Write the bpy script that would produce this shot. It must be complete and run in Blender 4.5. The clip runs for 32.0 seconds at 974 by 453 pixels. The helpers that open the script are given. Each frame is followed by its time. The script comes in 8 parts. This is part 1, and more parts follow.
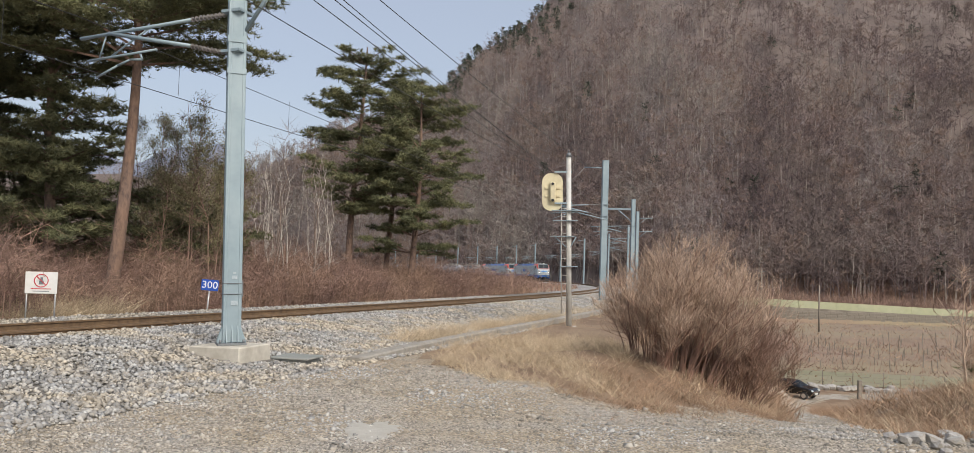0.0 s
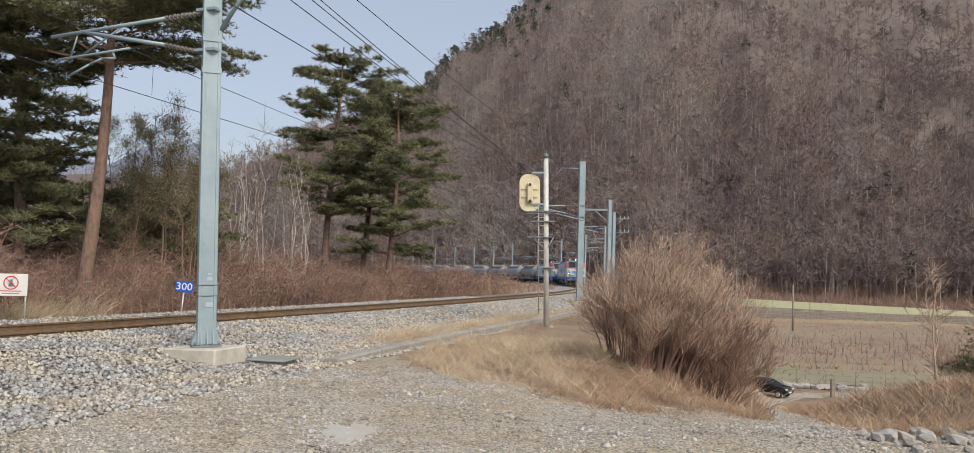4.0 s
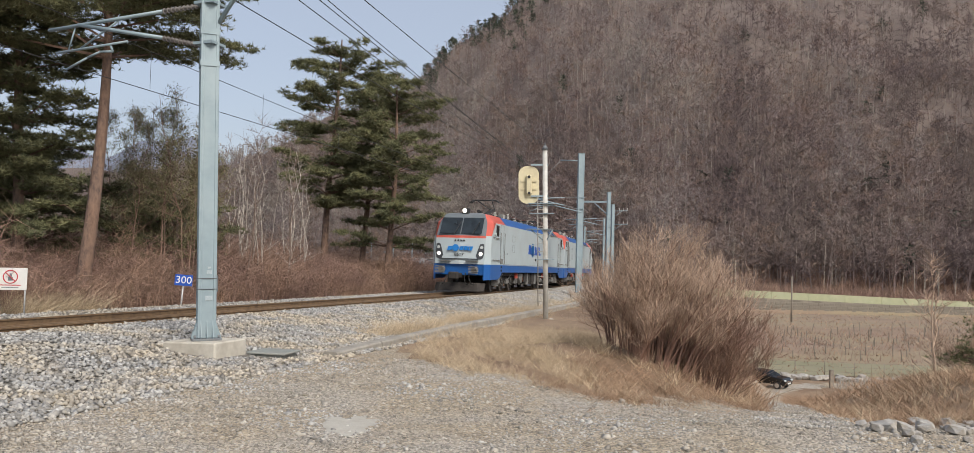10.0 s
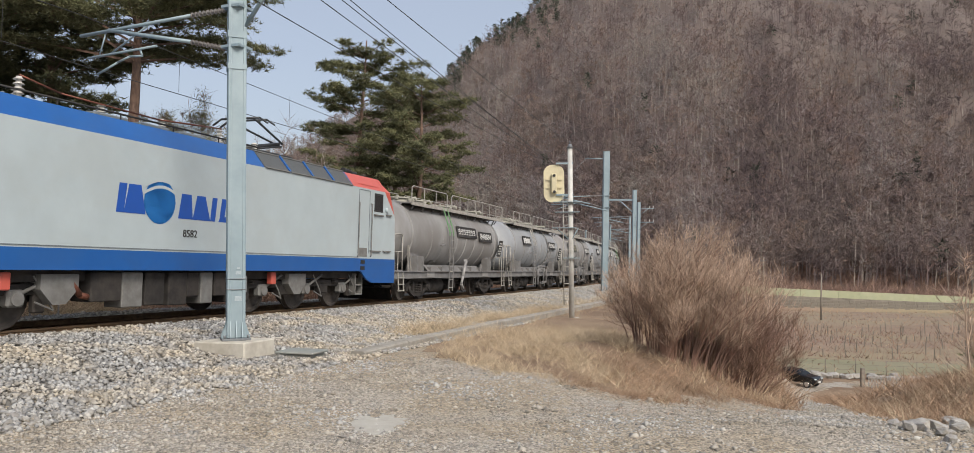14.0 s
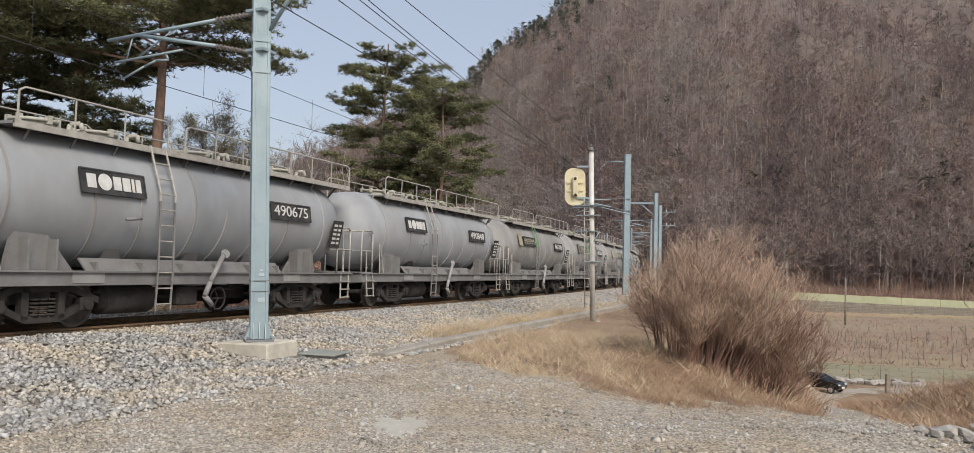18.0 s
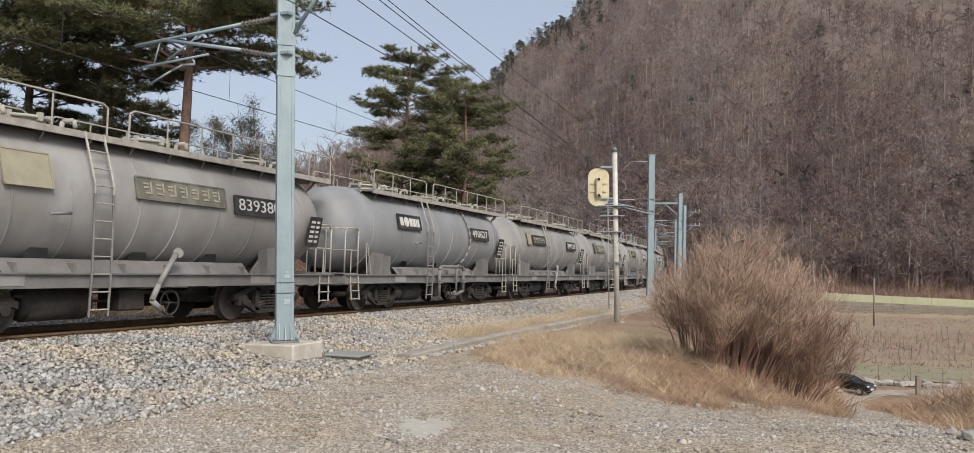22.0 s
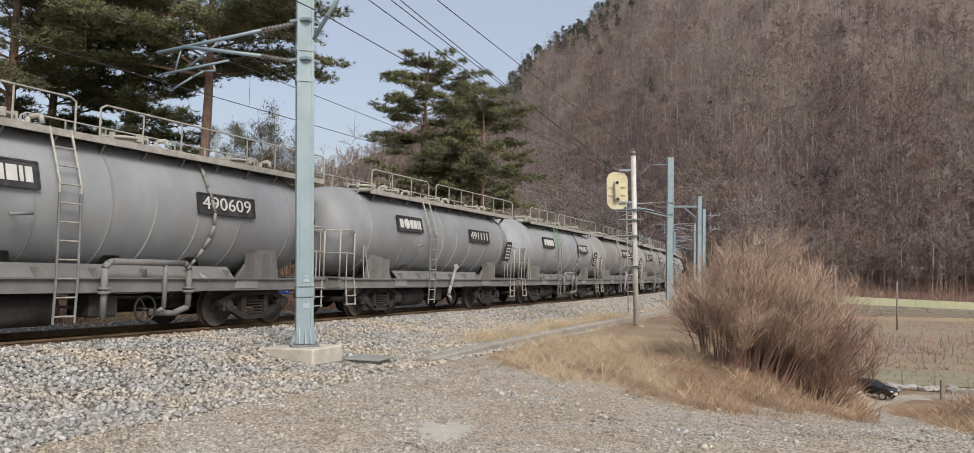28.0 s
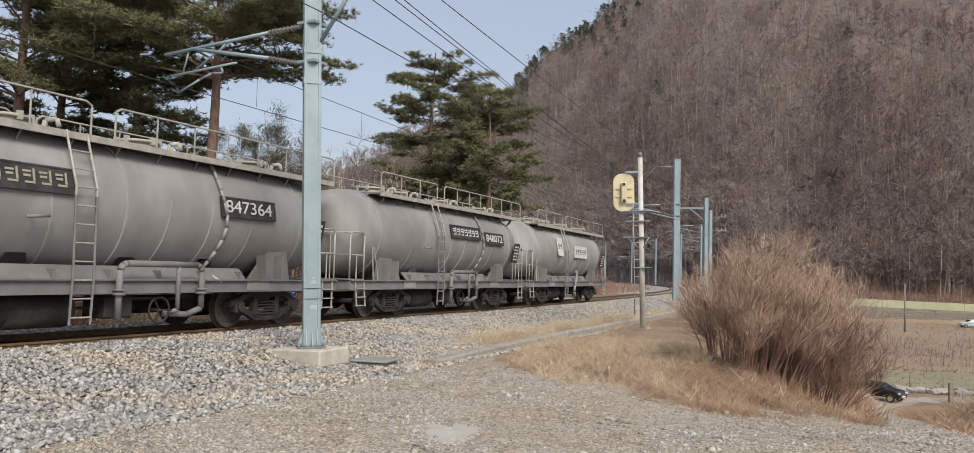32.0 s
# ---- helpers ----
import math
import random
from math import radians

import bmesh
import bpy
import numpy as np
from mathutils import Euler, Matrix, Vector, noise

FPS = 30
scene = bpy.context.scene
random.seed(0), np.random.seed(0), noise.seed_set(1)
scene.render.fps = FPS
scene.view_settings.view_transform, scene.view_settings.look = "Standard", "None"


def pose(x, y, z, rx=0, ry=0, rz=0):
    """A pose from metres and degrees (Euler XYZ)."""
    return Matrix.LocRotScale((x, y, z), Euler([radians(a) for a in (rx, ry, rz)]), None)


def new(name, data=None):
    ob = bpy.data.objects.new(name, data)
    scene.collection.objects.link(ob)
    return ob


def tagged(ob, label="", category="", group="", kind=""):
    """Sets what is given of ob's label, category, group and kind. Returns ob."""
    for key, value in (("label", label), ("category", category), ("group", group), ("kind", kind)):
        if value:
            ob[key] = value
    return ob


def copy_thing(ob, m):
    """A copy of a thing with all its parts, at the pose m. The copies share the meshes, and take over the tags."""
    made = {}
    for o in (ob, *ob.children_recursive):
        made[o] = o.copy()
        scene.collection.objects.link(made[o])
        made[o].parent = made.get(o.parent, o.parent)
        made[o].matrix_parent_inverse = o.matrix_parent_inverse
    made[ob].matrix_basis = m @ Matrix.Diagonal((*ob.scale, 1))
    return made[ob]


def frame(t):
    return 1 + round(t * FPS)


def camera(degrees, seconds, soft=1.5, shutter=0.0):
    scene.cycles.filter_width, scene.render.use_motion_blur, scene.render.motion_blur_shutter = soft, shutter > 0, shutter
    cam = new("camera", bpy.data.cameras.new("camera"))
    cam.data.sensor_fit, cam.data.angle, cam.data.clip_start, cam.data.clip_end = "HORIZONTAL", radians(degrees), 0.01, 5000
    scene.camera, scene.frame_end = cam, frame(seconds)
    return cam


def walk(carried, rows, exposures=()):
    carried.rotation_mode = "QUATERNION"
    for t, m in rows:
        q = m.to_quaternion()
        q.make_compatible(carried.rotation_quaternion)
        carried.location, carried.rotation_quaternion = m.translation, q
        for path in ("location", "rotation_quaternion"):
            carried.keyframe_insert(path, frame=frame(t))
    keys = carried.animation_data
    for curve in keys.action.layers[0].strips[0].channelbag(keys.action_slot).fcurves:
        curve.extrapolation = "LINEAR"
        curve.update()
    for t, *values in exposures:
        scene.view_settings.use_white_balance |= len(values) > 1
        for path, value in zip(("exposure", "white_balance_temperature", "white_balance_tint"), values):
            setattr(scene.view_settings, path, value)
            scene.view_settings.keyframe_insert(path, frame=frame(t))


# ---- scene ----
SECONDS = 32.0
cam = camera(62.58, SECONDS, soft=0.8)

# seconds, x, y, z, and the turn in degrees: a handheld view that pans slowly
PATH = [
    (0.0, 0.020, 0.003, 1.502, 92.648, -1.900, 1.291),
    (0.5, 0.020, 0.003, 1.501, 92.707, -1.800, 1.049),
    (1.0, 0.020, 0.003, 1.501, 92.715, -1.786, 0.826),
    (1.5, 0.021, 0.004, 1.500, 92.730, -1.735, 0.524),
    (2.0, 0.018, 0.008, 1.501, 92.739, -1.731, 0.325),
    (2.5, 0.015, 0.010, 1.500, 92.741, -1.741, 0.156),
    (3.0, 0.013, 0.012, 1.500, 92.713, -1.791, 0.016),
    (3.5, 0.013, 0.013, 1.501, 92.737, -1.777, -0.160),
    (5.5, 0.012, 0.012, 1.501, 92.808, -1.840, -0.756),
    (6.0, 0.013, 0.010, 1.501, 92.877, -1.846, -0.831),
    (6.5, 0.012, 0.009, 1.500, 92.873, -1.855, -0.837),
    (7.0, 0.010, 0.009, 1.499, 92.894, -1.886, -0.841),
    (7.5, 0.008, 0.010, 1.499, 92.895, -1.879, -0.846),
    (8.0, 0.006, 0.012, 1.499, 92.913, -1.873, -0.844),
    (8.5, 0.005, 0.014, 1.498, 92.809, -1.844, -0.800),
    (9.0, 0.004, 0.015, 1.499, 92.627, -1.732, -0.685),
    (9.5, 0.004, 0.015, 1.500, 92.393, -1.614, -0.559),
    (10.0, 0.004, 0.012, 1.500, 92.215, -1.569, -0.406),
    (10.5, 0.002, 0.009, 1.499, 92.088, -1.430, -0.231),
    (11.0, -0.001, 0.005, 1.499, 92.036, -1.354, 0.007),
    (11.5, -0.001, 0.000, 1.499, 92.063, -1.250, 0.275),
    (12.0, -0.001, -0.002, 1.500, 92.050, -1.236, 0.511),
    (12.5, -0.000, -0.002, 1.500, 92.027, -1.295, 0.762),
    (13.0, 0.000, -0.003, 1.501, 92.052, -1.238, 1.001),
    (13.5, -0.000, -0.004, 1.502, 92.100, -1.229, 1.197),
    (14.0, -0.004, -0.006, 1.502, 92.105, -1.208, 1.406),
    (14.5, -0.010, -0.008, 1.500, 92.144, -1.244, 1.574),
    (16.5, -0.014, -0.013, 1.500, 92.293, -1.272, 2.267),
    (17.0, -0.018, -0.016, 1.501, 92.282, -1.398, 2.464),
    (17.5, -0.020, -0.020, 1.501, 92.287, -1.419, 2.666),
    (18.0, -0.020, -0.025, 1.502, 92.280, -1.446, 2.858),
    (18.5, -0.019, -0.030, 1.504, 92.276, -1.464, 2.999),
    (19.0, -0.019, -0.031, 1.505, 92.283, -1.428, 3.162),
    (19.5, -0.021, -0.032, 1.504, 92.293, -1.428, 3.317),
    (20.0, -0.023, -0.032, 1.504, 92.318, -1.407, 3.468),
    (20.5, -0.024, -0.029, 1.504, 92.333, -1.345, 3.632),
    (21.0, -0.026, -0.028, 1.504, 92.317, -1.269, 3.882),
    (21.5, -0.027, -0.029, 1.504, 92.298, -1.310, 4.177),
    (22.0, -0.027, -0.032, 1.506, 92.306, -1.270, 4.524),
    (22.5, -0.027, -0.033, 1.507, 92.305, -1.300, 4.737),
    (23.0, -0.026, -0.034, 1.508, 92.283, -1.319, 4.961),
    (23.5, -0.026, -0.033, 1.509, 92.236, -1.328, 5.293),
    (24.0, -0.028, -0.034, 1.508, 92.208, -1.342, 5.490),
    (24.5, -0.030, -0.033, 1.507, 92.216, -1.316, 5.600),
    (25.0, -0.033, -0.033, 1.505, 92.284, -1.303, 5.681),
    (25.5, -0.036, -0.031, 1.502, 92.321, -1.265, 5.731),
    (27.5, -0.038, -0.031, 1.501, 92.528, -1.222, 5.820),
    (28.0, -0.039, -0.030, 1.502, 92.571, -1.141, 5.819),
    (28.5, -0.039, -0.030, 1.502, 92.591, -1.155, 5.806),
    (29.0, -0.039, -0.033, 1.503, 92.607, -1.128, 5.788),
    (29.5, -0.042, -0.035, 1.505, 92.627, -1.134, 5.808),
    (30.0, -0.045, -0.036, 1.506, 92.627, -1.152, 5.819),
    (30.5, -0.047, -0.037, 1.508, 92.637, -1.161, 5.844),
    (31.0, -0.048, -0.037, 1.509, 92.646, -1.198, 5.882),
    (31.5, -0.051, -0.036, 1.510, 92.649, -1.221, 6.048),
    (32.0, -0.051, -0.035, 1.511, 92.664, -1.199, 6.251),
]
walk(cam, [(r[0], pose(*r[1:])) for r in PATH], exposures=[(0.0, 0.47, 6760, 10), (SECONDS, 0.47, 6760, 10)])

# ---- daylight: thin high overcast ----
SUN_ELEV, SUN_TURN = radians(42), radians(150)
world = bpy.data.worlds.new("sky")
scene.world = world
world.use_nodes = True
wn = world.node_tree
wn.nodes.clear()
sky = wn.nodes.new("ShaderNodeTexSky")
sky.sky_type = "NISHITA"
sky.sun_disc = False
sky.sun_elevation, sky.sun_rotation = SUN_ELEV, SUN_TURN
sky.air_density, sky.dust_density, sky.ozone_density = 1.0, 3.0, 1.0
sky_bg = wn.nodes.new("ShaderNodeBackground")
sky_bg.inputs["Strength"].default_value = 0.13
sky_out = wn.nodes.new("ShaderNodeOutputWorld")
haze = wn.nodes.new("ShaderNodeMix")
haze.data_type = "RGBA"
haze.inputs[0].default_value = 0.62
haze.inputs[7].default_value = (2.82, 3.1, 3.75, 1)
wn.links.new(sky.outputs[0], haze.inputs[6])
wn.links.new(haze.outputs[2], sky_bg.inputs[0])
wn.links.new(sky_bg.outputs[0], sky_out.inputs[0])

sun = new("sun", bpy.data.lights.new("sun", "SUN"))
sun.data.energy, sun.data.angle, sun.data.color = 2.15, radians(24), (1.0, 0.95, 0.88)
sun.rotation_euler = (radians(90) - SUN_ELEV, 0, -SUN_TURN + radians(180))

# ---- materials ----
def mat(name, a, b=None, scale=3.0, rough=0.8, metal=0.0, bump=0.0, bump_scale=40.0, c=None, c_scale=0.4, c_amount=0.5,
        vary=0.0, island=0.0, stretch=(1, 1, 1), transmission=0.0, emit=0.0, pebble=0.0, pebble_amount=0.5):
    """Two colours mixed by noise at one scale, a third by larger patches; bump at its own scale."""
    m = bpy.data.materials.new(name)
    m.use_nodes = True
    nt = m.node_tree
    n, link = nt.nodes, nt.links
    p = n["Principled BSDF"]
    p.inputs["Roughness"].default_value, p.inputs["Metallic"].default_value = rough, metal
    co = n.new("ShaderNodeTexCoord")
    mp = n.new("ShaderNodeMapping")
    mp.inputs["Scale"].default_value = stretch
    link.new(co.outputs["Object"], mp.inputs["Vector"])

    def field(size, detail=6.0, lo=0.35, hi=0.65):
        t = n.new("ShaderNodeTexNoise")
        t.inputs["Scale"].default_value, t.inputs["Detail"].default_value = size, detail
        t.inputs["Roughness"].default_value = 0.62
        link.new(mp.outputs[0], t.inputs["Vector"])
        r = n.new("ShaderNodeMapRange")
        r.inputs["From Min"].default_value, r.inputs["From Max"].default_value = lo, hi
        link.new(t.outputs["Fac"], r.inputs["Value"])
        return r.outputs[0]

    def mix(f, x, y):
        k = n.new("ShaderNodeMix")
        k.data_type = "RGBA"
        link.new(f, k.inputs[0])
        for socket, v in ((k.inputs[6], x), (k.inputs[7], y)):
            if isinstance(v, tuple):
                socket.default_value = (*v, 1)
            else:
                link.new(v, socket)
        return k.outputs[2]

    col = mix(field(scale), a, b if b else tuple(v * 0.8 for v in a))
    if c:
        f = n.new("ShaderNodeMath")
        f.operation = "MULTIPLY"
        f.inputs[1].default_value = c_amount
        link.new(field(c_scale, 4.0, 0.45, 0.6), f.inputs[0])
        col = mix(f.outputs[0], col, c)
    if pebble:
        vo = n.new("ShaderNodeTexVoronoi")
        vo.inputs["Scale"].default_value = pebble
        link.new(mp.outputs[0], vo.inputs["Vector"])
        bw = n.new("ShaderNodeRGBToBW")
        link.new(vo.outputs["Color"], bw.inputs[0])
        pr = n.new("ShaderNodeMapRange")
        pr.inputs["From Min"].default_value, pr.inputs["From Max"].default_value = 0.15, 0.85
        pr.inputs["To Min"].default_value, pr.inputs["To Max"].default_value = 1 - pebble_amount, 1 + pebble_amount
        link.new(bw.outputs[0], pr.inputs["Value"])
        hs = n.new("ShaderNodeHueSaturation")
        link.new(pr.outputs[0], hs.inputs["Value"])
        link.new(col, hs.inputs["Color"])
        col = hs.outputs[0]
    for amount, node, out in ((vary, "ShaderNodeObjectInfo", "Random"), (island, "ShaderNodeNewGeometry", "Random Per Island")):
        if amount:
            o = n.new(node)
            r = n.new("ShaderNodeMapRange")
            r.inputs["To Min"].default_value, r.inputs["To Max"].default_value = 1 - amount, 1 + amount
            link.new(o.outputs[out], r.inputs["Value"])
            h = n.new("ShaderNodeHueSaturation")
            link.new(r.outputs[0], h.inputs["Value"])
            link.new(col, h.inputs["Color"])
            col = h.outputs[0]
    link.new(col, p.inputs["Base Color"])
    if bump:
        bt = n.new("ShaderNodeTexNoise")
        bt.inputs["Scale"].default_value, bt.inputs["Detail"].default_value = bump_scale, 5.0
        link.new(mp.outputs[0], bt.inputs["Vector"])
        bn = n.new("ShaderNodeBump")
        bn.inputs["Strength"].default_value, bn.inputs["Distance"].default_value = bump, 0.02
        link.new(vo.outputs["Distance"] if pebble else bt.outputs["Fac"], bn.inputs["Height"])
        if pebble:
            bn.invert = True
        link.new(bn.outputs[0], p.inputs["Normal"])
    if transmission:
        p.inputs["Transmission Weight"].default_value = transmission
    if emit:
        link.new(col, p.inputs["Emission Color"])
        p.inputs["Emission Strength"].default_value = emit
    return m


M_GRAVEL = mat("gravel_ground", (0.41, 0.345, 0.255), (0.30, 0.25, 0.185), 5.0, 0.95, bump=0.8, bump_scale=70, c=(0.40, 0.38, 0.35), c_scale=0.5, c_amount=0.55, pebble=42.0, pebble_amount=0.45)
M_BALLAST = mat("ballast_stone", (0.395, 0.395, 0.385), (0.285, 0.278, 0.265), 2.0, 0.9, bump=0.4, bump_scale=30, island=0.42, c=(0.43, 0.37, 0.28), c_scale=0.55, c_amount=0.78)
# dark bed colour stands in for shade between the ballast stones
M_BEDSHADE = mat("ballast_gap_shade", (0.22, 0.205, 0.18), (0.135, 0.125, 0.11), 14.0, 0.95, bump=0.6, bump_scale=30)
M_FARBED = mat("distant_ballast", (0.36, 0.35, 0.335), (0.22, 0.21, 0.195), 9.0, 0.95, bump=0.6, bump_scale=12, pebble=9.0, pebble_amount=0.4)
M_RAIL = mat("rusty_rail", (0.20, 0.128, 0.07), (0.12, 0.077, 0.045), 8.0, 0.75, bump=0.2, vary=0.1)
M_RAILTOP = mat("worn_rail_head", (0.35, 0.32, 0.29), (0.24, 0.2, 0.17), 6.0, 0.35, 0.9)
M_CONCRETE = mat("weathered_concrete", (0.56, 0.53, 0.46), (0.46, 0.43, 0.37), 5.0, 0.9, bump=0.25, bump_scale=50, c=(0.36, 0.32, 0.26), c_scale=1.2, c_amount=0.45)
M_CHANNEL = mat("grey_channel_concrete", (0.37, 0.35, 0.31), (0.28, 0.262, 0.228), 5.0, 0.9, bump=0.3, bump_scale=50, c=(0.23, 0.205, 0.168), c_scale=1.2, c_amount=0.5)
M_SLEEPER = mat("sleeper_concrete", (0.33, 0.31, 0.28), (0.22, 0.2, 0.175), 6.0, 0.9, bump=0.3, vary=0.15)
M_GALV = mat("galvanised_steel", (0.27, 0.35, 0.385), (0.235, 0.31, 0.345), 3.0, 0.5, 0.15, bump=0.04, c=(0.32, 0.39, 0.42), c_scale=1.0)
M_GALV_DARK = mat("dull_steel", (0.22, 0.24, 0.25), (0.16, 0.17, 0.18), 8.0, 0.6, 0.4)
M_LEAF_GROUND = mat("leaf_litter", (0.17, 0.132, 0.115), (0.12, 0.095, 0.085), 0.6, 1.0, bump=0.5, bump_scale=4, c=(0.19, 0.152, 0.13), c_scale=0.05)
M_WHITE = mat("white_paint", (0.455, 0.53, 0.555), (0.42, 0.49, 0.515), 1.2, 0.38, bump=0.01, c=(0.40, 0.445, 0.45), c_scale=0.8, c_amount=0.35)
M_BLUE = mat("blue_paint", (0.011, 0.108, 0.37), (0.009, 0.095, 0.335), 1.5, 0.35, c=(0.03, 0.11, 0.31), c_scale=0.9, c_amount=0.4)
M_RED = mat("salmon_red_paint", (0.60, 0.115, 0.085), (0.55, 0.105, 0.075), 1.5, 0.38, c=(0.5, 0.12, 0.09), c_scale=0.9, c_amount=0.3)
M_UNDER = mat("brake_dust_steel", (0.043, 0.039, 0.036), (0.025, 0.023, 0.022), 6.0, 0.85, 0.2, bump=0.2, c=(0.075, 0.064, 0.056), c_scale=2.0)
M_TANK = mat("dusty_grey_tank_paint", (0.325, 0.322, 0.317), (0.27, 0.267, 0.263), 1.1, 0.6, 0.0, bump=0.08, bump_scale=6, c=(0.235, 0.224, 0.213), c_scale=0.55, c_amount=0.8, vary=0.12, stretch=(1, 1, 0.45))
M_TANK_COOL = mat("cool_grey_tank_paint", (0.315, 0.333, 0.352), (0.268, 0.284, 0.30), 1.1, 0.55, 0.0, bump=0.05, bump_scale=6, c=(0.25, 0.253, 0.255), c_scale=0.55, c_amount=0.6, vary=0.1, stretch=(1, 1, 0.45))
M_PINE = mat("pine_needles", (0.205, 0.205, 0.098), (0.10, 0.11, 0.06), 0.9, 0.9, island=0.3)
M_PINE_BARK = mat("red_pine_bark", (0.25, 0.165, 0.125), (0.10, 0.072, 0.062), 9.0, 0.95, bump=1.0, bump_scale=16, stretch=(1, 1, 0.4), c=(0.24, 0.145, 0.095), c_scale=1.0, c_amount=0.5)
M_TWIG = mat("bare_twigs", (0.30, 0.19, 0.15), (0.19, 0.122, 0.102), 0.8, 0.95, island=0.5, c=(0.37, 0.25, 0.17), c_scale=0.3, c_amount=0.6)
M_FIELD = mat("dry_field", (0.29, 0.215, 0.155), (0.22, 0.16, 0.118), 0.25, 1.0, bump=0.6, bump_scale=3, c=(0.27, 0.225, 0.145), c_scale=0.045, c_amount=0.8)
M_DRYSOIL = mat("dry_grass_soil", (0.235, 0.155, 0.10), (0.15, 0.10, 0.066), 3.5, 1.0, bump=0.6, bump_scale=12, c=(0.33, 0.245, 0.16), c_scale=0.4)
M_STRAW = mat("dry_straw", (0.60, 0.49, 0.345), (0.45, 0.35, 0.235), 0.9, 0.9, island=0.45)
M_RUSTGRASS = mat("rusty_dead_grass", (0.42, 0.288, 0.192), (0.265, 0.178, 0.12), 0.9, 0.95, island=0.5)
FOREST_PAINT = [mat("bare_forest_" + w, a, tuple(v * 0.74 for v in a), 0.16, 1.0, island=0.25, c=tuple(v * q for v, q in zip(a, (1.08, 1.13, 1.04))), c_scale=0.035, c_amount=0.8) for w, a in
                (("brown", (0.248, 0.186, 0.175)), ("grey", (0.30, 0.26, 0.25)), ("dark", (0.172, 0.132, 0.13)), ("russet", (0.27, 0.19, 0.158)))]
M_PALETRUNK = mat("pale_bark", (0.40, 0.36, 0.31), (0.28, 0.245, 0.21), 2.0, 0.9, island=0.2)
M_GREYBARK = mat("grey_brown_bark", (0.27, 0.205, 0.17), (0.17, 0.13, 0.11), 2.0, 0.95, island=0.3)
M_BIRCH = mat("white_birch_bark", (0.54, 0.49, 0.43), (0.34, 0.30, 0.265), 6.0, 0.85, stretch=(1, 1, 3))
M_FARPINE = mat("far_pine_needles", (0.085, 0.10, 0.07), (0.055, 0.07, 0.05), 0.1, 0.95, island=0.3)
M_SAPLING = mat("olive_leaves", (0.25, 0.23, 0.115), (0.17, 0.155, 0.085), 1.0, 0.9, island=0.35)
M_YARDSTONE = mat("yard_stone", (0.40, 0.365, 0.31), (0.29, 0.262, 0.22), 3.0, 0.92, island=0.42, c=(0.43, 0.43, 0.42), c_scale=0.6, c_amount=0.7)
M_BOULDER = mat("grey_boulder", (0.40, 0.385, 0.36), (0.26, 0.25, 0.235), 1.6, 0.9, bump=0.5, bump_scale=14, vary=0.15, c=(0.33, 0.29, 0.23), c_scale=0.8)
M_SHRUB = mat("tan_shrub_twigs", (0.51, 0.378, 0.285), (0.35, 0.252, 0.19), 0.9, 0.95, island=0.5)
M_SHRUBWOOD = mat("red_brown_shrub_wood", (0.31, 0.185, 0.135), (0.18, 0.108, 0.084), 2.0, 0.9, island=0.35)
# aerial haze is put into this base colour
M_FARHILL = mat("far_forest_haze_colour", (0.225, 0.255, 0.325), (0.20, 0.228, 0.295), 0.02, 1.0, bump=0.4, bump_scale=0.05)
M_SCUFF = mat("scuffed_zinc", (0.42, 0.48, 0.51), (0.31, 0.38, 0.415), 30.0, 0.6, 0.1)
M_SIGPOST = mat("pale_signal_paint", (0.60, 0.60, 0.57), (0.50, 0.50, 0.47), 4.0, 0.55, c=(0.40, 0.38, 0.34), c_scale=1.5, c_amount=0.5)

# ---- plan of the line: a left-hand curve that tightens, running downhill away from the viewer ----
GRADE, RAIL0 = -0.01235, 0.070
TU = np.arange(-60.0, 520.0, 1.0)
_turn = 0.0006 + 0.00003 * np.clip(TU, 0, 150)
TH = -0.31846 + np.cumsum(_turn) - np.cumsum(_turn)[60]
TX = np.cumsum(-np.sin(TH))
TY = np.cumsum(np.cos(TH))
TX += -9.878 - TX[60]
TY += 12.0 - TY[60]


def track(u, side=0.0, up=0.0):
    """A point along the line: u metres out, side metres to the right of the centre, up metres over the rail head."""
    h = np.interp(u, TU, TH)
    return Vector((np.interp(u, TU, TX) + side * math.cos(h), np.interp(u, TU, TY) + side * math.sin(h), RAIL0 + GRADE * u + up))


def track_pose(u, side=0.0, up=0.0):
    """Local y runs along the line away from the viewer, x to the right."""
    return Matrix.Translation(track(u, side, up)) @ Euler((math.atan(GRADE), 0, float(np.interp(u, TU, TH)))).to_matrix().to_4x4()


def along(x, y):
    """u and side of many points."""
    u, side = np.empty_like(x), np.empty_like(x)
    for i in range(0, len(x), 4000):
        k = np.argmin((x[i:i + 4000, None] - TX[::2]) ** 2 + (y[i:i + 4000, None] - TY[::2]) ** 2, axis=1) * 2
        dx, dy = x[i:i + 4000] - TX[k], y[i:i + 4000] - TY[k]
        u[i:i + 4000] = TU[k] - dx * np.sin(TH[k]) + dy * np.cos(TH[k])
        side[i:i + 4000] = dx * np.cos(TH[k]) + dy * np.sin(TH[k])
    return u, side


def smooth(v, a, b):
    s = np.clip((v - a) / (b - a), 0, 1)
    return s * s * (3 - 2 * s)


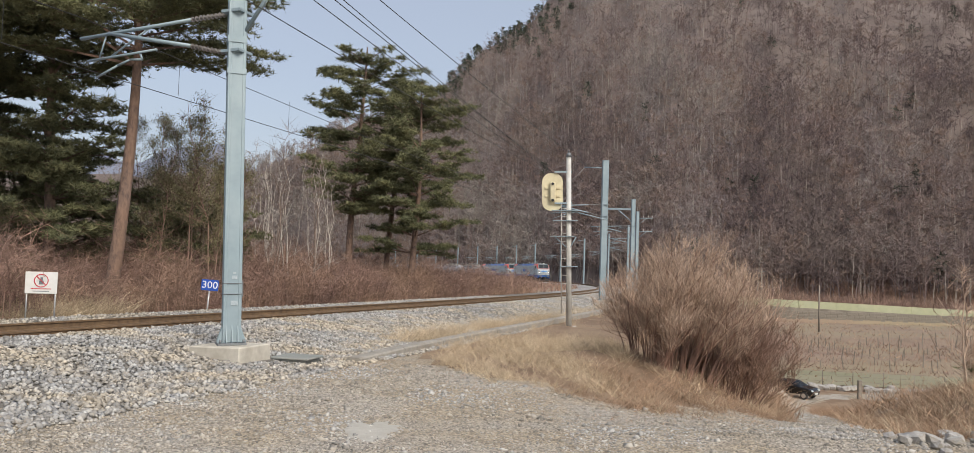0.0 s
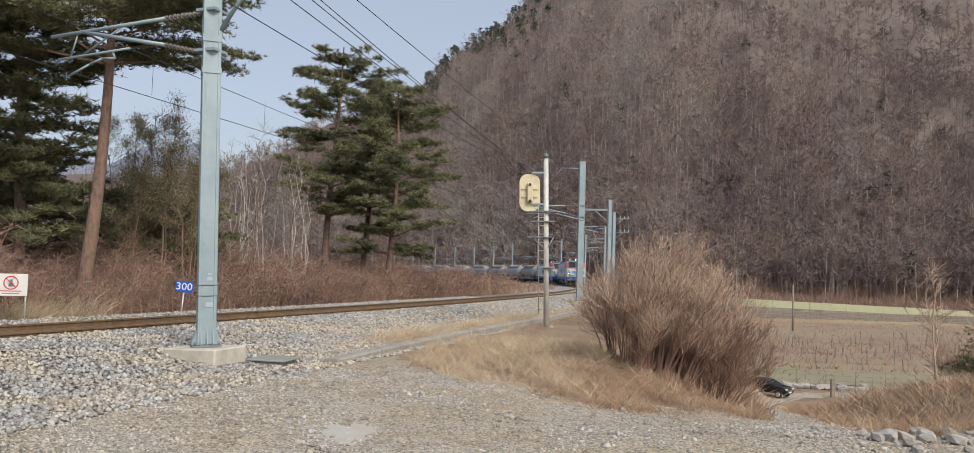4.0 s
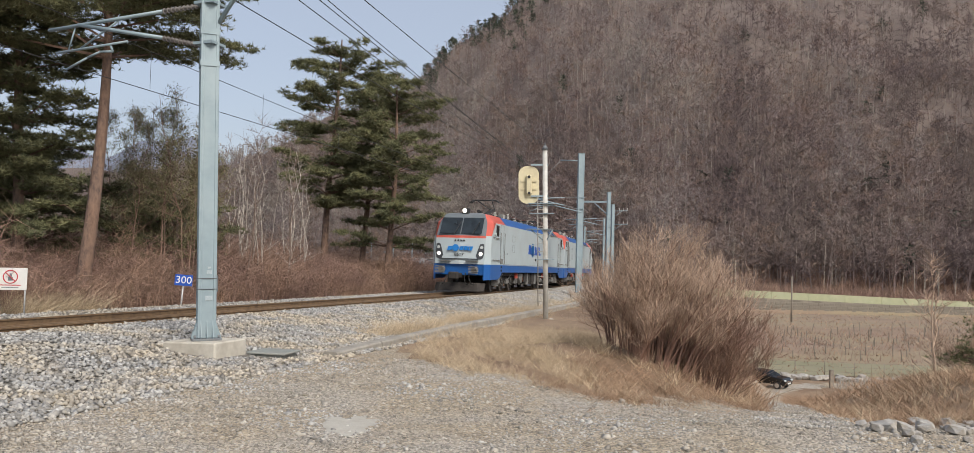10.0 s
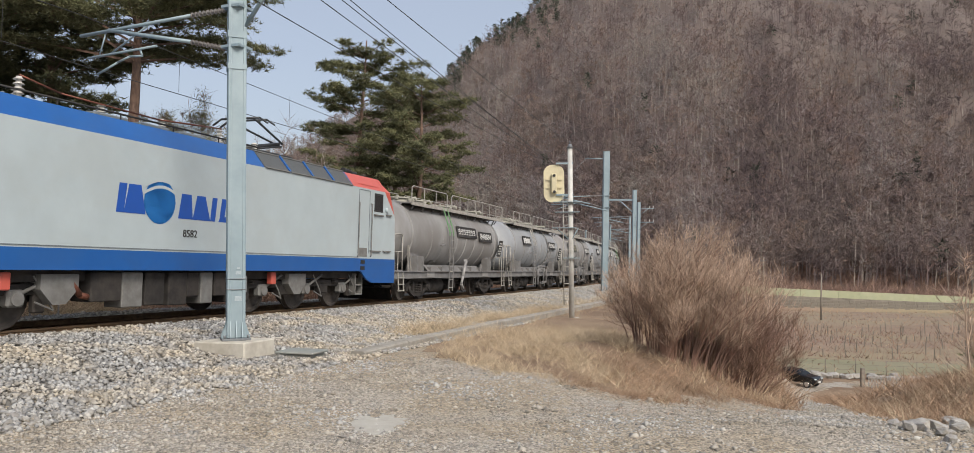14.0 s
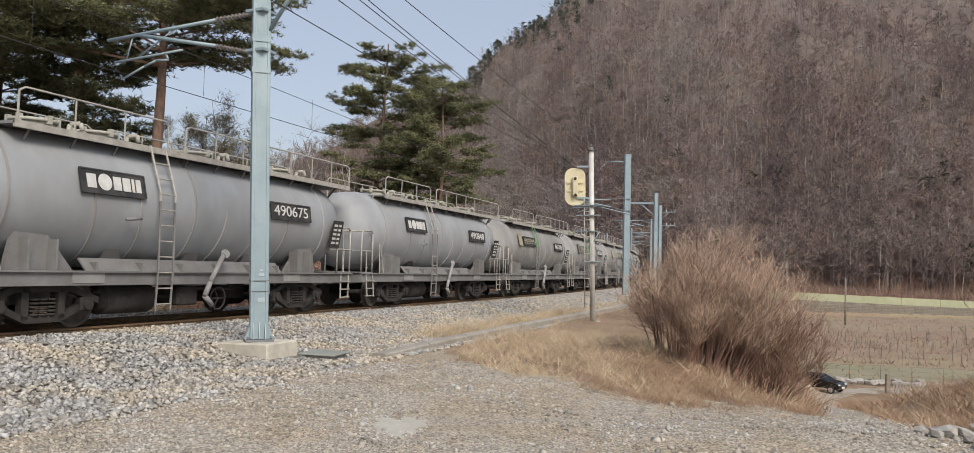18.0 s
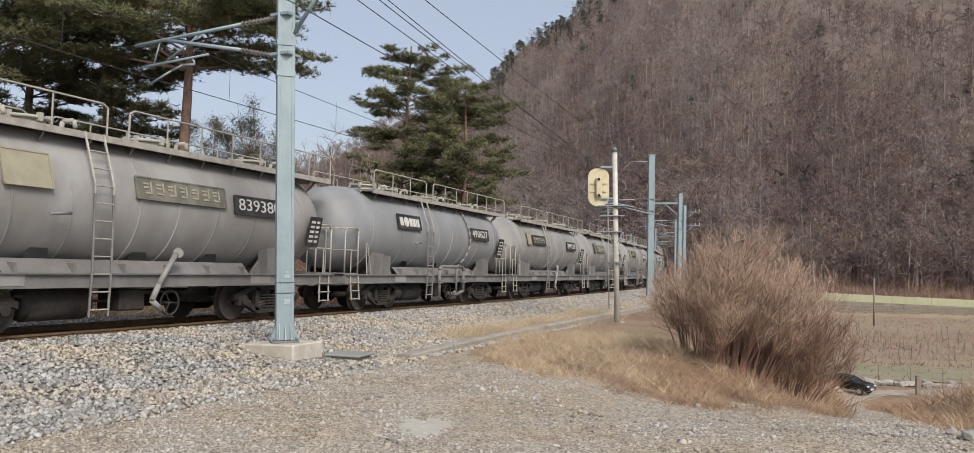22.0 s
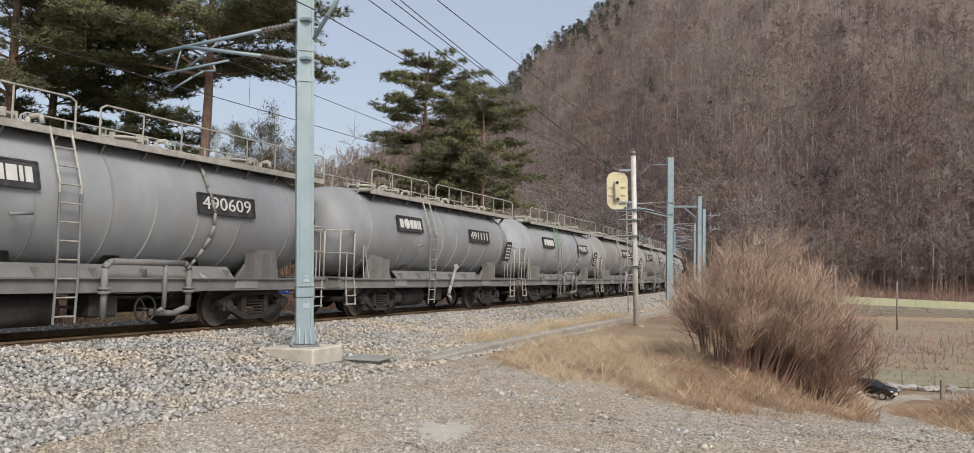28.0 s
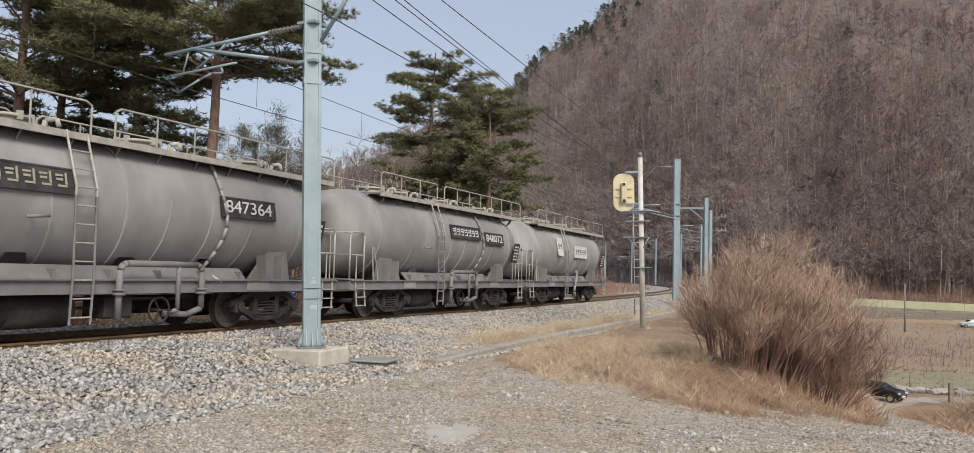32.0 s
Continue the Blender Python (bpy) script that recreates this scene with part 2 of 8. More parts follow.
# the mountain: bearing (x over y), distance of its foot, steepness of its crest
BEARING = [-3.0, -0.45, -0.30, -0.25, -0.10, -0.06, 0.0, 0.06, 0.10, 0.2, 0.3, 0.6, 1.2, 3.0]
FOOT = [700, 640, 560, 400, 330, 310, 280, 250, 225, 196, 188, 186, 186, 200]
CREST = [0.05, 0.095, 0.118, 0.132, 0.208, 0.234, 0.290, 0.345, 0.36, 0.42, 0.48, 0.54, 0.5, 0.35]
# the farm track that drops from the gravel yard to the valley floor
LANE = np.array([(2.4, 5.0), (3.8, 9.0), (5.2, 13.0), (7.75, 20.0), (11.5, 31.0), (17.8, 50.0), (23.6, 66.0), (27.5, 71.0), (36.0, 73.5), (60.0, 74.0)])
FLOOR = -9.2


def road_z(x):
    """Height of the valley road, which climbs to the left."""
    return -5.2 - 0.0245 * (np.clip(x, 20, 150) - 53)


def lane_gap(x, y):
    """Distance of many points from the middle of the farm track."""
    best = np.full(len(x), 1e9)
    for (ax, ay), (bx, by) in zip(LANE, LANE[1:]):
        dx, dy = bx - ax, by - ay
        t = np.clip(((x - ax) * dx + (y - ay) * dy) / (dx * dx + dy * dy), 0, 1)
        best = np.minimum(best, np.hypot(x - ax - t * dx, y - ay - t * dy))
    return best


def ground(x, y):
    """Height of the land at many points."""
    x, y = np.atleast_1d(np.asarray(x, float)), np.atleast_1d(np.asarray(y, float))
    u, side = along(x, y)
    plat = RAIL0 + GRADE * np.clip(u, -40, 330) - 0.42
    fall = -0.25 - 0.155 * np.clip(y - 8.8, 0, None) - 0.02 * np.clip(x - 4, 0, 20)
    terrace = FLOOR + 0.5 * smooth(y, 96, 99) + 0.5 * smooth(y, 126, 128) + 0.15 * np.sin(x * 0.09)
    valley = np.where(y > 165.2, road_z(x), terrace)
    low = np.maximum(fall, valley)
    s = smooth(side, 8.8, 8.8 + np.clip((y - 8) * 0.2, 4.4, 9.0))
    s = np.where(y > 160, smooth(side, 6, 30), s)
    z = plat * (1 - s) + low * s
    lane_x = np.interp(y, LANE[:7, 1], LANE[:7, 0])
    z += 0.85 * smooth(x - lane_x, 1.2, 3.2) * smooth(y, 9.2, 12.5) * (1 - smooth(y, 24, 36)) * (1 - smooth(x, 25, 40))
    left = smooth(-side, 3.6, 12.0)
    z += left * (0.25 + 0.03 * np.clip(-side - 6, 0, 60)) * (1 - 1.6 * smooth(u, 36, 75))
    far = np.clip(y, 60, None)
    b = np.clip(x / far, -3, 3)
    foot, crest = np.interp(b, BEARING, FOOT), np.interp(b, BEARING, CREST)
    top = (0.62 * foot + 8.0) / (0.62 - crest)
    rise = 0.62 * (np.minimum(y, top) - foot) - 0.25 * np.clip(y - top, 0, None)
    ripple = 3.0 * np.sin(x * 0.07 + y * 0.03) + 2.0 * np.sin(x * 0.16 - y * 0.05)
    z += np.where(y > foot, np.clip(rise + ripple * smooth(y, foot + 5, foot + 50), 0, None), 0)
    z += 0.62 * np.exp(-((x - 2.95) / 1.7) ** 2 - ((y - 16.1) / 1.9) ** 2)
    z += 0.012 * np.sin(1.9 * x + 0.7 * y) * np.sin(1.3 * y - 0.5 * x + 1) + 0.008 * np.sin(2.6 * y + 1.1 * x)
    return z


def ground_at(x, y):
    return float(ground([x], [y])[0])


def mesh_from(name, verts, faces, material, smooth_shade=False):
    me = bpy.data.meshes.new(name)
    me.from_pydata(verts, [], faces)
    me.materials.append(material)
    if smooth_shade:
        me.shade_smooth()
    return me


def axis(parts):
    out = []
    for a, b, step in parts:
        out += list(np.arange(a, b, step))
    return np.array(out + [parts[-1][1]])


gx = axis([(-900, -200, 25), (-200, -60, 7), (-60, -16, 1.5), (-16, 14, 0.35), (14, 42, 0.7), (42, 130, 2.0), (130, 240, 6), (240, 900, 25)])
gy = axis([(-200, -20, 15), (-20, 3, 1.5), (3, 26, 0.35), (26, 80, 0.8), (80, 160, 2.5), (160, 172, 0.6), (172, 330, 2.5), (330, 700, 8), (700, 1400, 35)])
XX, YY = np.meshgrid(gx, gy)
zz = ground(XX.ravel(), YY.ravel())
nx, ny = len(gx), len(gy)
gv = np.stack([XX.ravel(), YY.ravel(), zz], 1)
q = np.arange((ny - 1) * nx).reshape(ny - 1, nx)[:, :-1].ravel()
gf = np.stack([q, q + 1, q + 1 + nx, q + nx], 1)
ground_me = mesh_from("ground", gv.tolist(), gf.tolist(), M_GRAVEL, True)
for m in (M_LEAF_GROUND, M_FIELD, M_DRYSOIL):
    ground_me.materials.append(m)
cx, cy = gv[gf].mean(1)[:, 0], gv[gf].mean(1)[:, 1]
cu, cs = along(cx, cy)
lane = lane_gap(cx, cy)
kind = np.where((cy > 80) & (cy < 166) & (cx > 0), 2, np.where((cs < -3.6) | (cy > 166), 1, 0))
kind = np.where((kind == 0) & (lane > 0.7 + 0.008 * cy) & (cs > 5.8) & (cy > np.interp(cx, [-6, -1.2, 0, 0.66, 1.1, 1.7, 2.5, 3.2, 3.7, 4.7, 5.2, 30], [30, 15.1, 13.5, 13.5, 13.0, 12.4, 12.7, 13.5, 14.2, 14.2, 10.6, 9.6])), 3, kind)
ground_me.polygons.foreach_set("material_index", kind.astype(np.int32))
tagged(new("ground", ground_me), "gravel yard, dry fields and leaf-covered hillsides", "ground", kind="structure")


def sweep(name, profile, u0, u1, step, material, closed=True, smooth_shade=False):
    """A cross-section (side, up) carried along the line."""
    us = np.arange(u0, u1 + step * 0.5, step)
    k = len(profile)
    verts = [track(u, s, z) for u in us for s, z in profile]
    faces = []
    for i in range(len(us) - 1):
        for j in range(k if closed else k - 1):
            a, b = i * k + j, i * k + (j + 1) % k
            faces.append((a, b, b + k, a + k))
    if closed:
        faces += [tuple(range(k))[::-1], tuple(range((len(us) - 1) * k, len(us) * k))]
    return new(name, mesh_from(name, verts, faces, material, smooth_shade))


bed = sweep("ballast_bed", [(-4.0, -0.5), (-3.1, -0.13), (-1.2, -0.14), (-0.5, -0.2), (0.5, -0.2), (0.9, -0.15), (1.15, -0.075), (2.4, -0.14), (3.4, -0.28), (5.0, -0.44)], -40, 400, 1.0, M_BEDSHADE, False)
bed.data.materials.append(M_FARBED)
for p in bed.data.polygons:
    p.material_index = 1 if p.index // 9 > 98 else 0
tagged(bed, "bed of pale grey crushed-stone ballast", "ballast", kind="structure")
RAIL_SECTION = [(-0.075, -0.153), (0.075, -0.153), (0.075, -0.14), (0.012, -0.122), (0.012, -0.045), (0.036, -0.032), (0.036, -0.004), (0.028, 0.0), (-0.028, 0.0), (-0.036, -0.004), (-0.036, -0.032), (-0.012, -0.045), (-0.012, -0.122), (-0.075, -0.14)]
for s in (-0.753, 0.753):
    r = sweep("rail", [(a + s, b) for a, b in RAIL_SECTION], -40, 400, 1.0, M_RAIL)
    r.data.materials.append(M_RAILTOP)
    for p in r.data.polygons:
        if len(p.vertices) == 4 and p.normal.z > 0.95 and p.index % 14 == 7:
            p.material_index = 1
    tagged(r, "rusty steel rail with a worn bright head", "rail", "rails of the line", kind="structure")

# distant hills seen between the trees; their haze is mixed into the blue-grey colour
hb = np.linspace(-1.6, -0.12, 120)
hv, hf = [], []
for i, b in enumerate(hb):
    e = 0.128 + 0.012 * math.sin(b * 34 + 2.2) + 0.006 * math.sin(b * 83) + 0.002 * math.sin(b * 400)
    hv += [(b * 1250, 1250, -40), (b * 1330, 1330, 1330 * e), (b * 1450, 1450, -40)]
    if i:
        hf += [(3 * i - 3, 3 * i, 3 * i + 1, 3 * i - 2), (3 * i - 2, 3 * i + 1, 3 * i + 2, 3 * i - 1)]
tagged(new("backdrop_hills", mesh_from("backdrop_hills", hv, hf, M_FARHILL, True)), "distant wooded hills, blue-grey haze painted into their colour", "hills", kind="structure")

# ---- helpers for things ----
def part(name, bm, material, parent=None, label=""):
    me = bpy.data.meshes.new(name)
    bm.to_mesh(me)
    bm.free()
    for m in material if isinstance(material, (list, tuple)) else [material]:
        me.materials.append(m)
    ob = new(name, me)
    if parent:
        ob.parent = parent
    if label:
        ob["label"] = label
    return ob


def pieces(name, bm, material, parent):
    """Each separate shape of a bmesh as a part of its own."""
    left = set(bm.verts)
    while left:
        todo, island = [left.pop()], []
        while todo:
            v = todo.pop()
            island.append(v)
            for e in v.link_edges:
                o = e.other_vert(v)
                if o in left:
                    left.remove(o)
                    todo.append(o)
        one, twin = bmesh.new(), {}
        for v in island:
            twin[v] = one.verts.new(v.co)
        for f in {f for v in island for f in v.link_faces}:
            one.faces.new([twin[v] for v in f.verts]).smooth = f.smooth
        part(name, one, material, parent)
    bm.free()


def box(bm, x0, x1, y0, y1, z0, z1, mi=0, bevel=0.0):
    vs = [bm.verts.new((x, y, z)) for z in (z0, z1) for x, y in ((x0, y0), (x1, y0), (x1, y1), (x0, y1))]
    fs = [bm.faces.new([vs[i] for i in f]) for f in ((3, 2, 1, 0), (4, 5, 6, 7), (0, 1, 5, 4), (1, 2, 6, 5), (2, 3, 7, 6), (3, 0, 4, 7))]
    for f in fs:
        f.material_index = mi
    if bevel:
        bmesh.ops.bevel(bm, geom=list({e for f in fs for e in f.edges}), offset=bevel, segments=1, affect="EDGES")


def rod(bm, a, b, r, r2=None, sides=8, mi=0, caps=True):
    a, b = Vector(a), Vector(b)
    r2 = r if r2 is None else r2
    d = (b - a).normalized()
    e = d.orthogonal().normalized()
    f = d.cross(e)
    rings = []
    for p, q in ((a, r), (b, r2)):
        rings.append([bm.verts.new(p + (e * math.cos(t) + f * math.sin(t)) * q) for t in (2 * math.pi * i / sides for i in range(sides))])
    for i in range(sides):
        fc = bm.faces.new((rings[0][i], rings[0][(i + 1) % sides], rings[1][(i + 1) % sides], rings[1][i]))
        fc.material_index, fc.smooth = mi, sides > 5
    if caps:
        bm.faces.new(rings[0][::-1]).material_index = mi
        bm.faces.new(rings[1]).material_index = mi


def pipe(bm, pts, r, sides=6, mi=0):
    for a, b in zip(pts, pts[1:]):
        rod(bm, a, b, r, None, sides, mi)


def disc(bm, centre, normal, r, depth, sides=20, mi=0, r2=None):
    n = Vector(normal).normalized()
    c = Vector(centre)
    rod(bm, c - n * depth / 2, c + n * depth / 2, r, r2, sides, mi)


def letters(name, text, height, material, parent, m, depth=0.006, label="", width=None):
    """Writing as a mesh in the plane x (to the right) and z (up) of the pose m."""
    cu = bpy.data.curves.new(name, "FONT")
    cu.body, cu.size, cu.extrude = text, height * 1.38, depth
    cu.align_x, cu.align_y = "CENTER", "CENTER"
    cu.resolution_u = 3
    tmp = bpy.data.objects.new(name, cu)
    scene.collection.objects.link(tmp)
    bpy.context.view_layer.update()
    me = bpy.data.meshes.new_from_object(tmp.evaluated_get(bpy.context.evaluated_depsgraph_get()))
    bpy.data.objects.remove(tmp)
    me.transform(Matrix.Rotation(radians(90), 4, "X"))
    if width:
        xs = [v.co.x for v in me.vertices]
        k = width / max(max(xs) - min(xs), 0.01)
        me.transform(Matrix.Diagonal((k, 1, 1, 1)))
    me.transform(m)
    me.materials.clear()
    me.materials.append(material)
    ob = new(name, me)
    ob.parent = parent
    if label:
        ob["label"] = label
    return ob


def plate(bm, m, w, h, d=0.02, mi=0):
    """A thin upright panel, w by h, facing -y of the pose m."""
    vs = [bm.verts.new(m @ Vector((x * w / 2, y, z * h / 2))) for y in (0, d) for x, z in ((-1, -1), (1, -1), (1, 1), (-1, 1))]
    for f in ((0, 1, 2, 3), (7, 6, 5, 4), (1, 0, 4, 5), (2, 1, 5, 6), (3, 2, 6, 7), (0, 3, 7, 4)):
        bm.faces.new([vs[i] for i in f]).material_index = mi


def share(ob, name, parent, m):
    """One more part on the same mesh."""
    o = new(name, ob.data)
    o.parent = parent
    o.matrix_basis = m
    return o


def flank(u, z, side=1.5):
    """A pose on the near flank of a vehicle: x runs along it away from the viewer's left, facing out."""
    return pose(side, u, z, 0, 0, 90)

# ---- the two electric locomotives ----
M_GLASS = mat("dark_window_glass", (0.015, 0.018, 0.02), (0.02, 0.024, 0.027), 2.0, 0.06)
# blue-grey base colour stands in for sky reflected in the glass
M_SCREEN = mat("windscreen_sky_colour", (0.045, 0.066, 0.08), (0.025, 0.036, 0.045), 1.2, 0.06)
M_SCREEN.node_tree.nodes["Principled BSDF"].inputs["IOR"].default_value = 1.9
M_FRAME_GREY = mat("dark_grey_cab_paint", (0.17, 0.195, 0.215), (0.145, 0.17, 0.185), 2.0, 0.45)
M_CLUSTER = mat("charcoal_lamp_panel", (0.06, 0.068, 0.075), (0.045, 0.05, 0.056), 3.0, 0.4)
M_PANTO = mat("sooty_steel", (0.075, 0.08, 0.085), (0.045, 0.048, 0.05), 6.0, 0.5, 0.4)
M_BLACK = mat("black_rubber", (0.02, 0.02, 0.021), (0.03, 0.03, 0.03), 5.0, 0.7)
M_LAMP = mat("lit_lamp_glass", (1.0, 0.98, 0.9), (1.0, 0.98, 0.92), 2.0, 0.1, emit=0.9)
M_LAMP_OFF = mat("lamp_glass", (0.55, 0.58, 0.58), (0.45, 0.5, 0.5), 8.0, 0.1)
M_GRILLE = mat("dark_mesh_grille", (0.15, 0.16, 0.16), (0.10, 0.105, 0.105), 30.0, 0.6, 0.3, bump=0.4, bump_scale=80)
M_STEP = mat("worn_grey_step", (0.25, 0.25, 0.24), (0.18, 0.175, 0.165), 5.0, 0.7, 0.3)
M_CERAMIC = mat("pale_insulator", (0.62, 0.60, 0.56), (0.5, 0.48, 0.45), 5.0, 0.3)
M_LOGO = mat("logo_blue", (0.012, 0.085, 0.40), (0.012, 0.08, 0.37), 2.0, 0.4)
M_LOGO_LIGHT = mat("logo_light_blue", (0.02, 0.22, 0.62), (0.02, 0.2, 0.58), 2.0, 0.4)
M_COPPER = mat("roof_busbar", (0.20, 0.07, 0.045), (0.14, 0.06, 0.04), 6.0, 0.5, 0.5)
LOCO, CAR = 22.34, 12.9
MID = 7.65


def both_ends(pts):
    """Completes a plan outline given for the front right quarter, from the flank to the nose."""
    right = [(x, y) for x, y in pts]
    front = right + [(-x, y) for x, y in right[::-1] if x > 0]
    return front + [(-x, 2 * MID - y) for x, y in front]


def loft(levels, paint):
    bm = bmesh.new()
    rings = [[bm.verts.new((x, y, z)) for x, y in ring] for z, ring in levels]
    n = len(rings[0])
    for k in range(len(rings) - 1):
        for i in range(n):
            j = (i + 1) % n
            bm.faces.new((rings[k][i], rings[k][j], rings[k + 1][j], rings[k + 1][i])).material_index = paint(k, i)
    bm.faces.new(rings[-1]).material_index = paint(len(rings), 0)
    bm.faces.new(rings[0][::-1]).material_index = 0
    bmesh.ops.recalc_face_normals(bm, faces=bm.faces)
    return bm


def lathe(bm, profile, centre, sides=26, axis_sign=1):
    """A turned solid about the x axis: profile of (offset, radius), closed at both ends."""
    rings = [[bm.verts.new((centre[0] + axis_sign * o, centre[1] + r * math.cos(t), centre[2] + r * math.sin(t))) for t in (2 * math.pi * i / sides for i in range(sides))] for o, r in profile]
    for p, q in zip(rings, rings[1:]):
        for i in range(sides):
            bm.faces.new((p[i], p[(i + 1) % sides], q[(i + 1) % sides], q[i]))
    bm.faces.new(rings[0][::-1]), bm.faces.new(rings[-1])
    bmesh.ops.recalc_face_normals(bm, faces=bm.faces)


M_WHEEL = mat("dusty_wheel_steel", (0.115, 0.10, 0.088), (0.065, 0.057, 0.051), 4.0, 0.8, 0.2, bump=0.15)
WHEELS = {}


def wheelset(r, parent, y, z):
    if r not in WHEELS:
        made = []
        for s in (-1, 1):
            bm = bmesh.new()
            lathe(bm, [(-0.08, 0.12), (-0.08, r + 0.028), (-0.05, r + 0.03), (-0.04, r + 0.004), (0.065, r), (0.07, r * 0.87), (0.03, r * 0.8), (0.02, r * 0.35), (0.07, r * 0.3), (0.1, r * 0.22)], (s * 0.75, 0, 0), 26, s)
            me = bpy.data.meshes.new("wheel")
            bm.to_mesh(me)
            bm.free()
            me.materials.append(M_WHEEL)
            made.append(me)
        bm = bmesh.new()
        rod(bm, (-0.8, 0, 0), (0.8, 0, 0), 0.085, None, 10)
        me = bpy.data.meshes.new("axle")
        bm.to_mesh(me)
        bm.free()
        me.materials.append(M_UNDER)
        WHEELS[r] = made + [me]
    for name, me in zip(("wheel", "wheel", "axle"), WHEELS[r]):
        o = new(name, me)
        o.parent = parent
        o.matrix_basis = pose(0, y, z)


def pantograph(parent, s, raised):
    p = new("pantograph")
    p.parent = parent
    p.matrix_basis = pose(0, s, 4.05)
    h = 0.74 if raised else 0.22
    bm = bmesh.new()
    for x in (-0.45, 0.45):
        rod(bm, (x, -0.9, 0.12), (x, 0.9, 0.12), 0.035, None, 6)
    for y in (-0.9, 0.9):
        rod(bm, (-0.45, y, 0.12), (0.45, y, 0.12), 0.035, None, 6)
        for x in (-0.45, 0.45):
            rod(bm, (x, y, -0.05), (x, y, 0.12), 0.06, None, 8)
    part("base_frame", bm, M_PANTO, p)
    bm = bmesh.new()
    rod(bm, (0, -0.6, 0.2), (0, 0.95, 0.12 + h * 0.55), 0.055, None, 8)
    rod(bm, (0.1, -0.4, 0.2), (0.1, 0.95, 0.05 + h * 0.55), 0.025, None, 6)
    part("lower_arm", bm, M_PANTO, p)
    bm = bmesh.new()
    for x in (-0.4, 0.4):
        rod(bm, (x * 0.3, 0.95, 0.12 + h * 0.55), (x, -0.65, 0.16 + h), 0.03, None, 6)
    part("upper_arm", bm, M_PANTO, p)
    bm = bmesh.new()
    for y in (-0.8, -0.5):
        pipe(bm, [(-0.85, y, 0.05 + h), (-0.6, y, 0.2 + h), (0.6, y, 0.2 + h), (0.85, y, 0.05 + h)], 0.028)
    rod(bm, (-0.4, -0.8, 0.17 + h), (-0.4, -0.5, 0.17 + h), 0.02, None, 6)
    rod(bm, (0.4, -0.8, 0.17 + h), (0.4, -0.5, 0.17 + h), 0.02, None, 6)
    part("collector_head", bm, M_PANTO, p)


def insulator(parent, x, y, z, h=0.42):
    bm = bmesh.new()
    rod(bm, (0, 0, 0), (0, 0, h), 0.05, None, 10)
    for i in range(5):
        disc(bm, (0, 0, h * (i + 0.5) / 5), (0, 0, 1), 0.1, 0.03, 14, r2=0.06)
    part("roof_insulator", bm, M_CERAMIC, parent).matrix_basis = pose(x, y, z)


